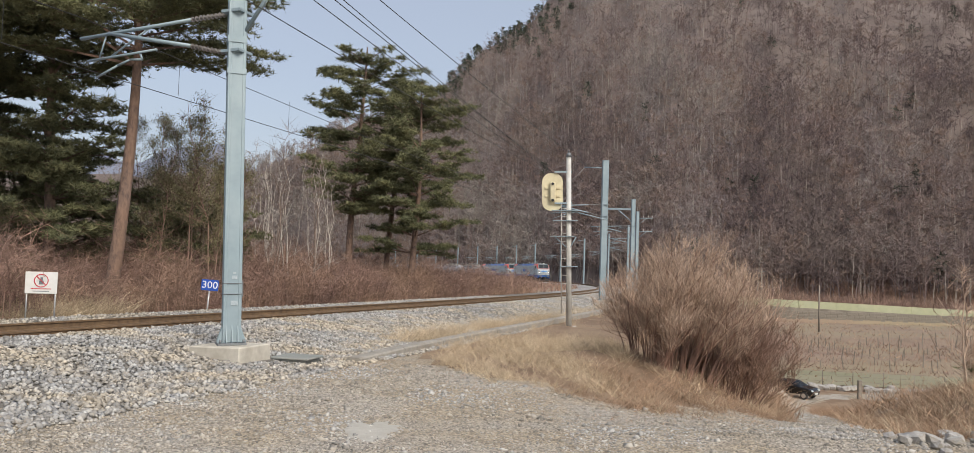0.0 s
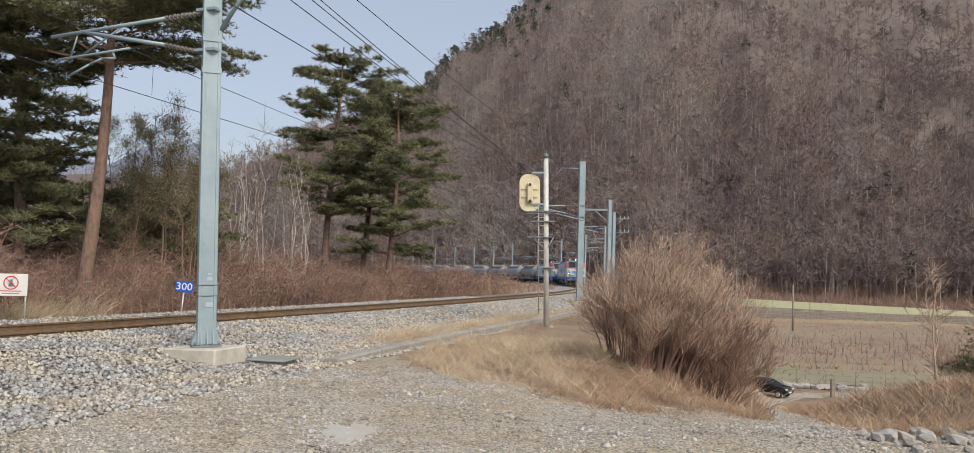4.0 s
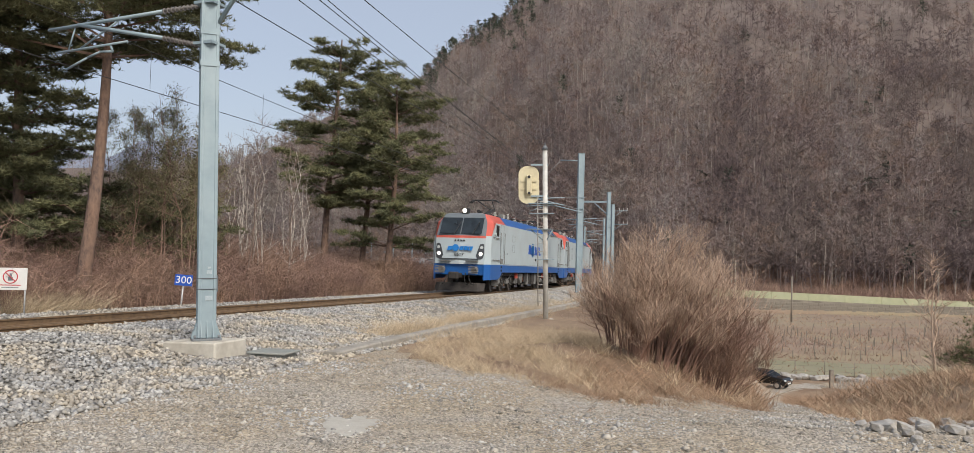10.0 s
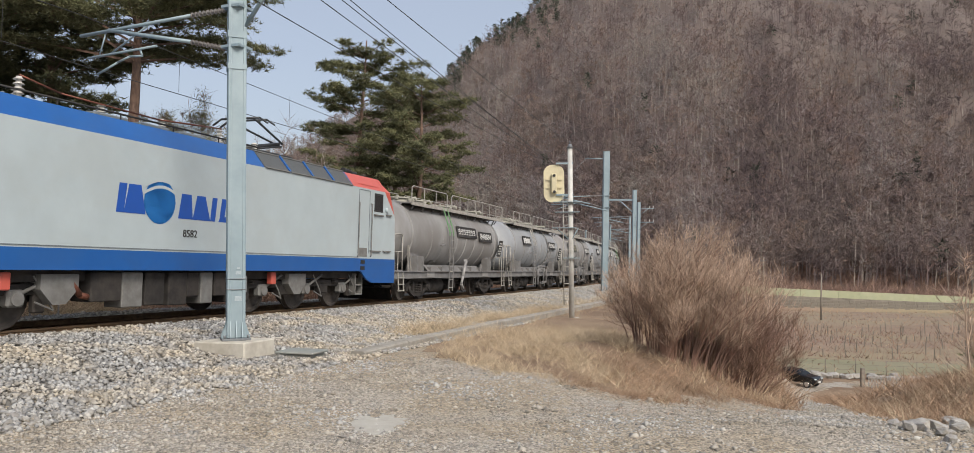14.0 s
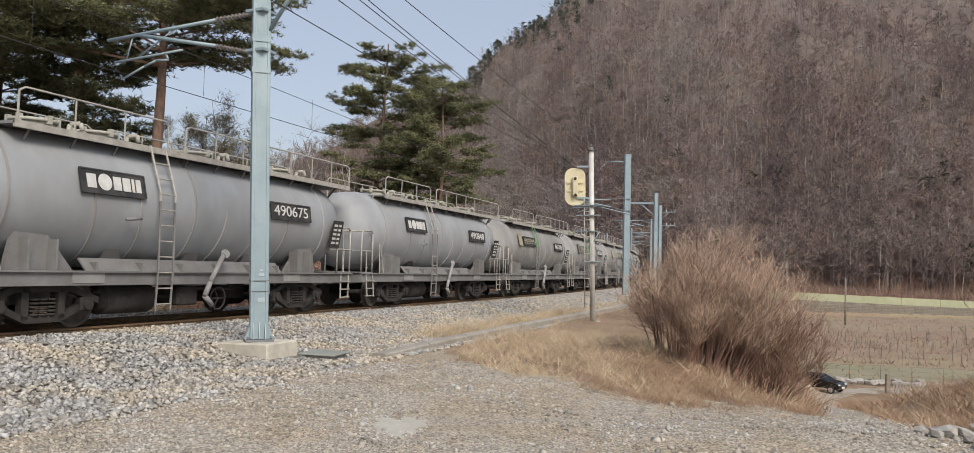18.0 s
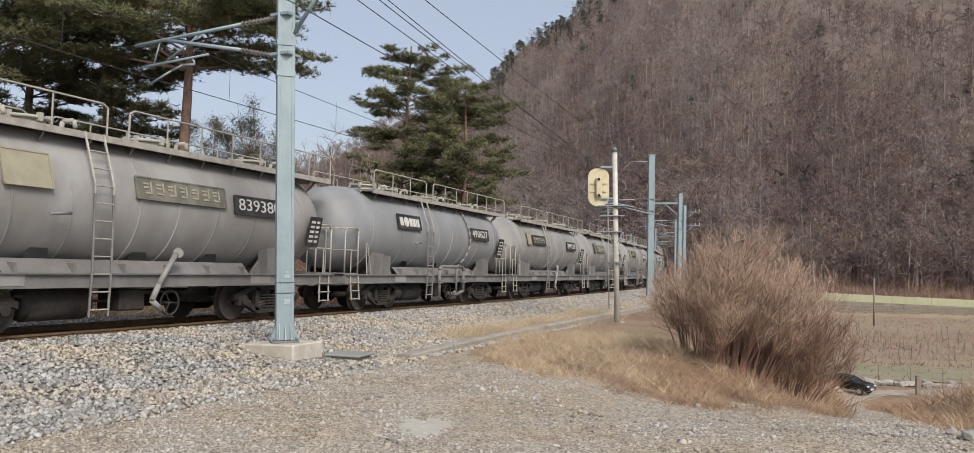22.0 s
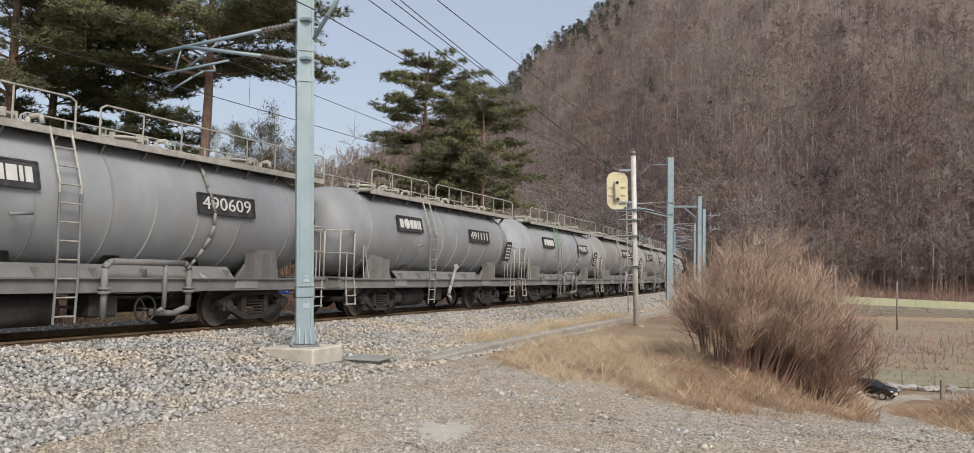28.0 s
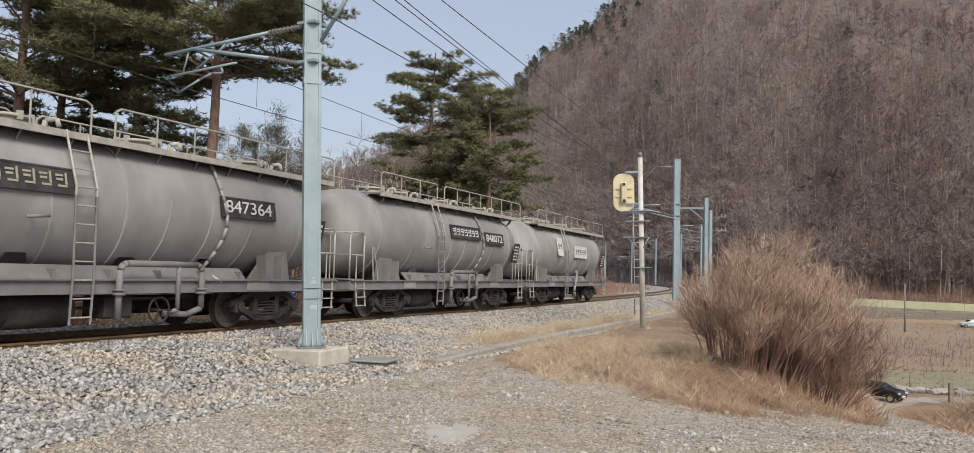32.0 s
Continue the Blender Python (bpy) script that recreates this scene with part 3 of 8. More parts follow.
def locomotive(number, front_up, rear_up):
    top = new("locomotive")
    g = [(1.44, 1.5, -2.42, 1.3, -2.84, -2.98), (2.74, 1.5, -2.36, 1.3, -2.71, -2.84), (2.86, 1.5, -2.33, 1.3, -2.69, -2.82),
         (3.56, 1.5, -1.95, 1.24, -2.31, -2.42), (3.98, 1.14, -1.7, 1.04, -2.07, -2.14), (4.05, 0.75, -1.4, 0.7, -1.8, -1.86)]
    levels = []
    for z, w, cs, fx, fs, nose in g:
        slant = 0.4 if z < 3.9 else 0.36
        red = -1.62 if z >= 3.5 else cs + 0.01
        levels.append((z, both_ends([(w, MID), (w, slant), (w, red), (w, cs), (fx, fs), (0.0, nose)])))

    # walls: 0 white, 1 red, 2 blue, 3 grey
    def paint(k, i):
        i = i % 11
        j = min(i, 9 - i)
        if k >= 4:
            return 3
        if k == 3:
            return (2, 1, 1, 1, 3)[max(j, 0)] if i < 10 else 2
        if k == 2:
            return (0, 0, 1, 1, 3)[j] if 0 <= j else 0
        if k == 1:
            return 1 if j >= 4 else 0
        return 0
    body = part("body", loft(levels, paint), [M_WHITE, M_RED, M_BLUE, M_FRAME_GREY], top)
    body.modifiers.new("edge", "BEVEL").width = 0.035
    body.modifiers["edge"].segments, body.modifiers["edge"].limit_method = 2, "ANGLE"

    # blue lower band with deep skirts at both ends
    bm = bmesh.new()
    for d in (1, -1):
        f = lambda y: MID + d * (y - MID)
        for x in (-1, 1):
            line = [(1.502, 3.0), (1.502, -0.2), (1.502, -0.55), (1.502, -0.9), (1.502, -2.42), (1.3, -2.86)]
            lows = [1.06, 1.06, 0.82, 0.70, 0.68, 0.66]
            vs = [(bm.verts.new((x * a, f(b), 1.44)), bm.verts.new((x * a, f(b), c)), bm.verts.new((x * (a - 0.06), f(b), 1.44)), bm.verts.new((x * (a - 0.06), f(b), c))) for (a, b), c in zip(line, lows)]
            for p, r in zip(vs, vs[1:]):
                for q in ((p[0], p[1], r[1], r[0]), (p[1], p[3], r[3], r[1]), (p[2], r[2], r[3], p[3])):
                    bm.faces.new(q)
            bm.faces.new((vs[-1][0], vs[-1][1], vs[-1][3], vs[-1][2]))
    for x in (-1, 1):
        box(bm, min(x * 1.44, x * 1.502), max(x * 1.44, x * 1.502), 3.0, 12.3, 1.06, 1.44)
    box(bm, -1.3, 1.3, -2.82, -2.72, 0.9, 1.44)
    box(bm, -1.3, 1.3, 18.02, 18.12, 0.9, 1.44)
    bmesh.ops.recalc_face_normals(bm, faces=bm.faces)
    pieces("lower_band", bm, M_BLUE, top)
    bm = bmesh.new()
    for x in (1.505, -1.515):
        box(bm, x, x + 0.01, -0.05, 15.3, 1.475, 1.487)
    part("waist_line", bm, M_FRAME_GREY, top)

    for d in (1, -1):
        f = lambda y: MID + d * (y - MID)
        # windscreen
        bm = bmesh.new()
        for x0, x1 in ((-1.1, -0.03), (0.03, 1.1)):
            lo = -2.705 - 0.13 * (1 - abs(x0 + x1) / 2.6) - 0.03
            hi = -2.24 - 0.11 * (1 - abs(x0 + x1) / 2.6) - 0.03
            vs = [bm.verts.new(v) for v in ((x0, f(lo), 2.95), (x1, f(lo), 2.95), (x1, f(hi), 3.78), (x0, f(hi), 3.78))]
            bm.faces.new(vs if d == 1 else vs[::-1])
        bmesh.ops.solidify(bm, geom=bm.faces[:], thickness=0.02)
        part("windscreen", bm, M_SCREEN, top, "two-piece windscreen, reflected sky put into its blue-grey colour")
        for x in (-0.35, 0.62):
            bm = bmesh.new()
            pipe(bm, [(x, f(-2.86), 2.9), (x + 0.12, f(-2.74), 3.15), (x + 0.3, f(-2.52), 3.6)], 0.015, 5)
            part("wiper", bm, M_BLACK, top)
        # roof lamp
        bm = bmesh.new()
        box(bm, -0.17, 0.17, min(f(-2.2), f(-1.8)), max(f(-2.2), f(-1.8)), 4.0, 4.28, 0, 0.03)
        lamp_box = part("roof_lamp", bm, M_BLACK, top)
        bm = bmesh.new()
        disc(bm, (0, f(-2.21), 4.15), (0, 1, 0), 0.115, 0.03)
        part("lens", bm, M_LAMP if d == 1 and number == "8517" else M_LAMP_OFF, lamp_box)
        # lamp clusters and the dark moustache under the logo
        bm = bmesh.new()
        for x in (-1, 1):
            vs = [(0.86, 1.86), (0.93, 2.12), (1.03, 2.42), (1.12, 2.47), (1.24, 2.44), (1.27, 2.0), (1.22, 1.76), (1.12, 1.69), (0.96, 1.68)]
            for y in (0.0,):
                fr = [bm.verts.new((x * a, f(-2.85 - 0.14 * (1 - a / 1.3) - 0.02 + (b - 1.44) * 0.1), b)) for a, b in vs]
                bk = [bm.verts.new((v.co.x, v.co.y + d * 0.06, v.co.z)) for v in fr]
                bm.faces.new(fr)
                for i in range(len(fr)):
                    j = (i + 1) % len(fr)
                    bm.faces.new((fr[i], fr[j], bk[j], bk[i]))
        for a, b, z0, z1 in ((-1.0, 1.0, 1.675, 1.715),):
            box(bm, a, b, min(f(-2.99), f(-2.85)), max(f(-2.99), f(-2.85)), z0, z1)
        bmesh.ops.recalc_face_normals(bm, faces=bm.faces)
        lc = part("lamp_cluster", bm, M_CLUSTER, top)
        for side in (-1, 1):
            for z, r, x in ((2.27, 0.075, 1.13 * side), (1.95, 0.095, 1.09 * side)):
                bm = bmesh.new()
                disc(bm, (x, f(-2.895 + (z - 1.44) * 0.1), z), (0, 1, 0), r, 0.04)
                part("headlamp", bm, M_LAMP if d == 1 and number == "8517" and z < 2 else M_LAMP_OFF, lc)
        # logo shapes on the nose
        bm = bmesh.new()
        yy = f(-2.955)
        for x0, x1 in ((-0.62, -0.40), (0.0, 0.19), (0.22, 0.40), (0.43, 0.49), (0.53, 0.66)):
            vs = [bm.verts.new((d * (x0 + sl), y, z)) for y in (yy, f(-2.9)) for sl, z in ((0.0, 2.12), (x1 - x0, 2.12), (x1 - x0 + 0.05, 2.32), (0.05, 2.32))]
            for q in ((0, 1, 2, 3), (7, 6, 5, 4), (0, 4, 5, 1), (1, 5, 6, 2), (2, 6, 7, 3), (3, 7, 4, 0)):
                bm.faces.new([vs[i] for i in q])
        bmesh.ops.recalc_face_normals(bm, faces=bm.faces)
        pieces("nose_logo_bar", bm, M_LOGO_LIGHT, top)
        bm = bmesh.new()
        disc(bm, (d * -0.19, f(-2.95), 2.24), (0, 1, 0), 0.17, 0.05, 20)
        part("nose_logo_globe", bm, M_LOGO_LIGHT, top)
        letters("running_number", number, 0.17, M_BLACK, top, pose(0, f(-2.955), 1.9) if d == 1 else pose(0, f(-2.955), 1.9, 0, 0, 180), width=0.48)
        # vents are not cut: small black blocks stand for their dark insides
        bm = bmesh.new()
        for i in range(4):
            box(bm, -0.27 + 0.15 * i, -0.20 + 0.15 * i, min(f(-2.885), f(-2.82)), max(f(-2.885), f(-2.82)), 2.58, 2.65)
        pieces("vent_hole", bm, M_BLACK, top)
        for x in (-0.7, 0.7):
            bm = bmesh.new()
            box(bm, x - 0.3, x + 0.3, min(f(-3.12), f(-2.85)), max(f(-3.12), f(-2.85)), 1.57, 1.60)
            part("nose_step", bm, M_STEP, top)
        # buffers
        for x in (-0.86, 0.86):
            bm = bmesh.new()
            rod(bm, (x, f(-2.75), 1.16), (x, f(-3.2), 1.16), 0.14, None, 12)
            for i in range(5):
                box(bm, x - 0.24, x + 0.24, min(f(-3.34), f(-3.2)), max(f(-3.34), f(-3.2)), 0.99 + 0.075 * i, 1.03 + 0.075 * i)
            part("buffer", bm, M_STEP, top, "ribbed grey buffer")
        bm = bmesh.new()
        box(bm, -0.16, 0.16, min(f(-3.7), f(-2.6)), max(f(-3.7), f(-2.6)), 0.75, 1.0, 0, 0.04)
        box(bm, -0.24, 0.24, min(f(-3.85), f(-3.55)), max(f(-3.85), f(-3.55)), 0.68, 1.05, 0, 0.05)
        part("coupler", bm, M_UNDER, top)
        bm = bmesh.new()
        for x, sw in ((-0.5, -0.18), (0.32, 0.1), (0.5, 0.2)):
            pipe(bm, [(x, f(-2.8), 1.0), (x + sw * 0.4, f(-3.05), 0.75), (x + sw, f(-3.12), 0.5), (x + sw * 1.8, f(-3.0), 0.42)], 0.03, 6)
        pieces("brake_hose", bm, M_BLACK, top)
        bm = bmesh.new()
        vs = [bm.verts.new(v) for v in ((-1.3, f(-2.75), 0.12), (1.3, f(-2.75), 0.12), (1.3, f(-2.55), 0.5), (-1.3, f(-2.55), 0.5),
                                        (-1.0, f(-3.05), 0.1), (1.0, f(-3.05), 0.1), (0.95, f(-2.8), 0.52), (-0.95, f(-2.8), 0.52))]
        for q in ((4, 5, 6, 7), (0, 4, 7, 3), (5, 1, 2, 6), (7, 6, 2, 3), (0, 1, 5, 4)):
            bm.faces.new([vs[i] for i in q])
        bmesh.ops.recalc_face_normals(bm, faces=bm.faces)
        part("snow_plough", bm, M_UNDER, top, "dusty brown snow plough")
        # cab side details on both flanks
        for x in (1, -1):
            a, b = sorted((f(-1.5), f(-0.93)))
            xx = sorted((x * 1.485, x * 1.512))
            bm = bmesh.new()
            box(bm, *xx, a, b, 2.9, 3.47, 0, 0.008)
            w = part("cab_window", bm, M_BLACK, top)
            bm = bmesh.new()
            xx = sorted((x * 1.505, x * 1.517))
            box(bm, *xx, a + 0.05, b - 0.05, 2.96, 3.41)
            part("pane", bm, M_GLASS, w)
            a, b = sorted((f(-0.62), f(0.02)))
            door_open = number == "8582" and d == 1 and x == 1
            bm = bmesh.new()
            xx = sorted((x * 1.49, x * 1.508))
            for u0, u1, z0, z1 in ((a - 0.02, a, 1.6, 3.5), (b, b + 0.02, 1.6, 3.5), (a, b, 3.49, 3.51)):
                box(bm, *xx, u0, u1, z0, z1)
            dr = part("cab_door", bm, M_FRAME_GREY, top, "standing open, dark sheet for the shaded cab" if door_open else "")
            if door_open:
                # a dark sheet on the flank stands in for the unlit cab inside
                bm = bmesh.new()
                box(bm, 1.50, 1.506, a, b, 1.62, 3.49)
                part("door_opening", bm, M_GLASS, dr)
                bm = bmesh.new()
                box(bm, 1.505, 1.53, a + 0.3, a + 0.42, 1.62, 3.49)
                part("door_leaf", bm, M_STEP, dr)
            bm = bmesh.new()
            for u in (a - 0.05, b + 0.1):
                pipe(bm, [(x * 1.51, u, 1.5), (x * 1.55, u, 1.52), (x * 1.55, u, 3.1), (x * 1.51, u, 3.12)], 0.016, 5)
            part("grab_rail", bm, M_STEP, dr)
            bm = bmesh.new()
            xx = sorted((x * 1.5, x * 1.512))
            box(bm, *xx, a + 0.03, b - 0.1, 1.5, 1.76)
            part("kick_panel", bm, M_STEP, dr)
            # black blocks on the band paint the shade of two foot recesses
            bm = bmesh.new()
            xx = sorted((x * 1.47, x * 1.515))
            for z in (1.10, 1.28):
                box(bm, *xx, a + 0.18, b - 0.22, z, z + 0.11)
            part("step_recess", bm, M_BLACK, top)
            bm = bmesh.new()
            xx = sorted((x * 1.5, x * 1.56))
            for u0, u1, z in ((-1.35, -0.7, 1.66), (-2.05, -1.55, 1.67), (-1.5, -0.9, 2.78), (-2.05, -1.7, 2.82)):
                u0, u1 = sorted((f(u0), f(u1)))
                box(bm, *xx, u0, u1, z, z + 0.035)
            pieces("rain_ledge", bm, M_STEP, top)
            bm = bmesh.new()
            disc(bm, (x * 1.53, f(-1.75), 2.99), (1, 0, 0), 0.085, 0.1, 12)
            part("side_lamp", bm, M_WHITE, top)
            bm = bmesh.new()
            a, b = sorted((f(-1.35), f(0.0)))
            xx = sorted((x * 1.43, x * 1.455))
            vs = [bm.verts.new(v) for v in ((x * 1.42, a, 3.66), (x * 1.42, b, 3.66), (x * 1.40, b, 3.69), (x * 1.40, a, 3.69))]
            bm.faces.new(vs)
            bmesh.ops.solidify(bm, geom=bm.faces[:], thickness=0.03)
            part("gutter", bm, M_RED, top)
        # bogie
        bg = new("bogie")
        bg.parent = top
        bg.matrix_basis = pose(0, f(2.25), 0)
        bm = bmesh.new()
        for x in (-1, 1):
            a, b = sorted((x * 0.98, x * 1.12))
            box(bm, a, b, -2.5, 2.5, 0.62, 0.82, 0, 0.02)
            for y in (-0.98, 0.98):
                box(bm, a - 0.02, b + 0.02, y - 0.22, y + 0.22, 0.42, 0.7, 0, 0.03)
            for y in (-2.5, 2.5):
                box(bm, a, b, y - 0.15, y + 0.1, 0.3, 0.75, 0, 0.03)
        box(bm, -1.0, 1.0, -1.2, -0.7, 0.5, 0.8)
        box(bm, -1.0, 1.0, 0.7, 1.2, 0.5, 0.8)
        part("bogie_frame", bm, M_UNDER, bg)
        for y in (-1.95, 0, 1.95):
            wheelset(0.54, bg, y, 0.555)
            for x in (-1, 1):
                bm = bmesh.new()
                box(bm, min(x * 1.0, x * 1.2), max(x * 1.0, x * 1.2), y - 0.17, y + 0.17, 0.42, 0.72, 0, 0.04)
                disc(bm, (x * 1.21, y, 0.56), (1, 0, 0), 0.12, 0.06, 12)
                part("axle_box", bm, M_STEP, bg)
                bm = bmesh.new()
                for i in range(5):
                    disc(bm, (x * 1.08, y + 0.42, 0.74 + i * 0.07), (0, 0, 1), 0.12, 0.04, 12)
                    disc(bm, (x * 1.08, y - 0.42, 0.74 + i * 0.07), (0, 0, 1), 0.12, 0.04, 12)
                pieces("spring", bm, M_UNDER, bg)
                bm = bmesh.new()
                rod(bm, (x * 1.18, y + 0.1, 0.66), (x * 1.2, y + 0.75, 0.95), 0.035, None, 6)
                pipe(bm, [(x * 1.2, y + 0.3, 0.95), (x * 1.26, y + 0.55, 0.55), (x * 1.24, y + 0.7, 0.35), (x * 1.2, y + 0.35, 0.5)], 0.018, 5)
                part("brake_linkage", bm, M_STEP, bg)
        for x in (-1, 1):
            bm = bmesh.new()
            a, b = sorted((x * 1.05, x * 1.32))
            box(bm, a, b, *sorted((d * -2.9, d * -2.45)), 0.34, 0.38)
            box(bm, a, b, *sorted((d * -2.9, d * -2.45)), 0.62, 0.66)
            for y in (d * -2.88, d * -2.47):
                box(bm, a, b, y - 0.02, y + 0.02, 0.34, 0.98)
            part("access_step", bm, M_STEP, bg)
        # sand pipe box
    bm = bmesh.new()
    box(bm, -1.2, 1.2, -1.2, 16.5, 0.85, 1.2)
    part("underframe", bm, M_UNDER, top)
    rng = random.Random(5)
    u = 5.6
    while u < 9.7:
        w = rng.choice((0.45, 0.6, 0.8))
        bm = bmesh.new()
        for x in (-1, 1):
            a, b = sorted((x * 0.85, x * (1.3 + 0.08 * rng.random())))
            box(bm, a, b, u, u + w - 0.06, 0.3 + 0.2 * rng.random(), 1.02, 0, 0.02)
        pieces("equipment_box", bm, rng.choice((M_UNDER, M_STEP)), top)
        u += w
    bm = bmesh.new()
    pipe(bm, [(1.25, 5.2, 0.9), (1.3, 5.4, 0.6), (1.25, 5.7, 0.55), (1.2, 5.9, 0.85)], 0.06, 8)
    part("air_pipe", bm, M_COPPER, top)
    for u in (3.75, 11.2):
        bm = bmesh.new()
        box(bm, 1.2, 1.36, u, u + 0.2, 0.72, 1.02, 0, 0.02)
        part("valve_box", bm, M_RED, top, "small red valve box")
        bm = bmesh.new()
        vs = [bm.verts.new((xx, yy, zz)) for zz, k in ((0.98, 0.4), (0.72, 0.4), (0.45, 0.14)) for xx, yy in ((0.95, u + 1.2 - k), (1.32, u + 1.2 - k), (1.32, u + 1.2 + k), (0.95, u + 1.2 + k))]
        for k in (0, 4):
            for i in range(4):
                bm.faces.new((vs[k + i], vs[k + (i + 1) % 4], vs[k + 4 + (i + 1) % 4], vs[k + 4 + i]))
        bm.faces.new(vs[:4]), bm.faces.new(vs[8:])
        bmesh.ops.recalc_face_normals(bm, faces=bm.faces)
        part("sand_hopper", bm, M_STEP, top)
    # roof grilles with blue dividers
    for x in (1, -1):
        for i in range(4):
            a, b = 10.55 + i * 1.08, 11.58 + i * 1.08
            bm = bmesh.new()
            vs = [bm.verts.new(v) for v in ((x * 1.505, a, 3.58), (x * 1.505, b, 3.58), (x * 1.16, b, 3.975), (x * 1.16, a, 3.975))]
            bm.faces.new(vs)
            bmesh.ops.recalc_face_normals(bm, faces=bm.faces)
            bmesh.ops.solidify(bm, geom=bm.faces[:], thickness=0.03)
            gr = part("roof_grille", bm, M_GRILLE, top, "dark mesh roof grille")
            bm = bmesh.new()
            for p, q in (((1.52, a, 3.575), (1.52, b, 3.575)), ((1.165, a, 3.985), (1.165, b, 3.985))):
                rod(bm, (x * p[0], p[1], p[2]), (x * q[0], q[1], q[2]), 0.022, None, 5)
            pieces("grille_rim", bm, M_STEP, gr)
            if i < 3:
                bm = bmesh.new()
                rod(bm, (x * 1.51, b + 0.025, 3.58), (x * 1.165, b + 0.025, 3.985), 0.04, None, 4)
                part("divider", bm, M_BLUE, gr)
    # hatches and logo on the flank
    for x in (1, -1):
        for z in (2.9, 2.36):
            bm = bmesh.new()
            xx = sorted((x * 1.498, x * 1.508))
            for a, b, c, e in ((1.96, 2.5, z - 0.19, z - 0.182), (1.96, 2.5, z + 0.182, z + 0.19), (1.96, 1.968, z - 0.19, z + 0.19), (2.492, 2.5, z - 0.19, z + 0.19)):
                box(bm, *xx, a, b, c, e)
            part("flank_hatch", bm, M_STEP, top)
        bm = bmesh.new()
        xx = sorted((x * 1.499, x * 1.506))
        fl = (lambda u: u) if x == 1 else (lambda u: 15.3 - u)
        for u0, u1, z0, z1, cut in ((5.95, 6.14, 2.16, 2.72, 0.0), (6.14, 6.6, 2.16, 2.72, 0.1), (7.62, 8.0, 2.14, 2.66, 0.06), (8.06, 8.5, 2.14, 2.66, 0.12), (8.62, 8.78, 2.14, 2.66, 0.0), (8.94, 9.1, 2.26, 2.66, 0.0), (8.9, 9.36, 2.14, 2.26, 0.0)):
            lean = 0.06
            p = [(u0, z0), (u1 + cut, z0), (u1 - cut + lean, z1), (u0 + cut * 0.5 + lean, z1)]
            fr = [bm.verts.new((x * 1.506, fl(a), b)) for a, b in p]
            bk = [bm.verts.new((x * 1.499, fl(a), b)) for a, b in p]
            bm.faces.new(fr)
            for i in range(4):
                bm.faces.new((fr[i], fr[(i + 1) % 4], bk[(i + 1) % 4], bk[i]))
        bmesh.ops.recalc_face_normals(bm, faces=bm.faces)
        pieces("logo_bar", bm, M_LOGO, top)
        bm = bmesh.new()
        ring = [bm.verts.new((x * 1.507, fl(7.08 + 0.44 * math.cos(t)), 2.44 + 0.45 * math.sin(t))) for t in (2 * math.pi * i / 28 for i in range(28))]
        bm.faces.new(ring)
        bmesh.ops.solidify(bm, geom=bm.faces[:], thickness=0.008)
        globe = part("logo_globe", bm, M_LOGO_LIGHT, top)
        bm = bmesh.new()
        for k, (z, t0, t1) in enumerate(((2.55, 0.25, 0.05), (2.68, 0.14, 0.05))):
            up = [(6.62 + 0.1 * i, z + 0.16 * math.sin(i * 0.31)) for i in range(11)]
            vs = [(bm.verts.new((x * 1.512, fl(a), b)), bm.verts.new((x * 1.512, fl(a), b + 0.06))) for a, b in up]
            for p, r in zip(vs, vs[1:]):
                bm.faces.new((p[0], r[0], r[1], p[1]))
        part("globe_stripe", bm, M_WHITE, globe)
        letters("flank_number", number, 0.16, M_BLACK, top, pose(x * 1.506, fl(8.0), 1.83, 0, 0, 90 * x))
        bm = bmesh.new()
        for u in (0.55, 0.85):
            disc(bm, (x * 1.51, fl(u), 2.05), (1, 0, 0), 0.035, 0.02, 10)
        part("socket", bm, M_FRAME_GREY, top)
    # roof gear
    pantograph(top, 2.1, front_up)
    pantograph(top, 12.3, rear_up)
    insulator(top, 0.5, 4.6, 4.05)
    insulator(top, -0.4, 5.3, 4.05)
    insulator(top, 0.4, 10.2, 4.05)
    for u, x in ((1.7, 0.5), (2.6, -0.5), (3.6, 0.5), (6.5, 0.45), (8.2, 0.45), (11.6, 0.4), (12.6, -0.4)):
        insulator(top, x, u, 4.05, 0.3)
    for x in (-1.0, 1.0):
        bm = bmesh.new()
        rod(bm, (x, 3.4, 4.12), (x, 11.0, 4.12), 0.022, None, 6)
        for k in range(6):
            rod(bm, (x, 3.5 + 1.48 * k, 3.9), (x, 3.5 + 1.48 * k, 4.13), 0.018, None, 5)
        part("roof_conduit", bm, M_BLACK, top)
    bm = bmesh.new()
    rod(bm, (0.35, 3.5, 4.22), (0.35, 4.2, 4.22), 0.17, None, 14)
    part("roof_tank", bm, M_STEP, top)
    bm = bmesh.new()
    pipe(bm, [(0.5, 4.6, 4.5), (0.5, 5.5, 4.35), (0.55, 8.0, 4.3), (0.45, 10.2, 4.48)], 0.02, 6)
    part("busbar", bm, M_COPPER, top)
    bm = bmesh.new()
    for y in (6.2, 7.4, 8.6):
        box(bm, -0.6, 0.6, y, y + 0.9, 4.03, 4.16, 0, 0.03)
    part("roof_hatch", bm, M_FRAME_GREY, top)
    for y in (-1.0, 16.3):
        bm = bmesh.new()
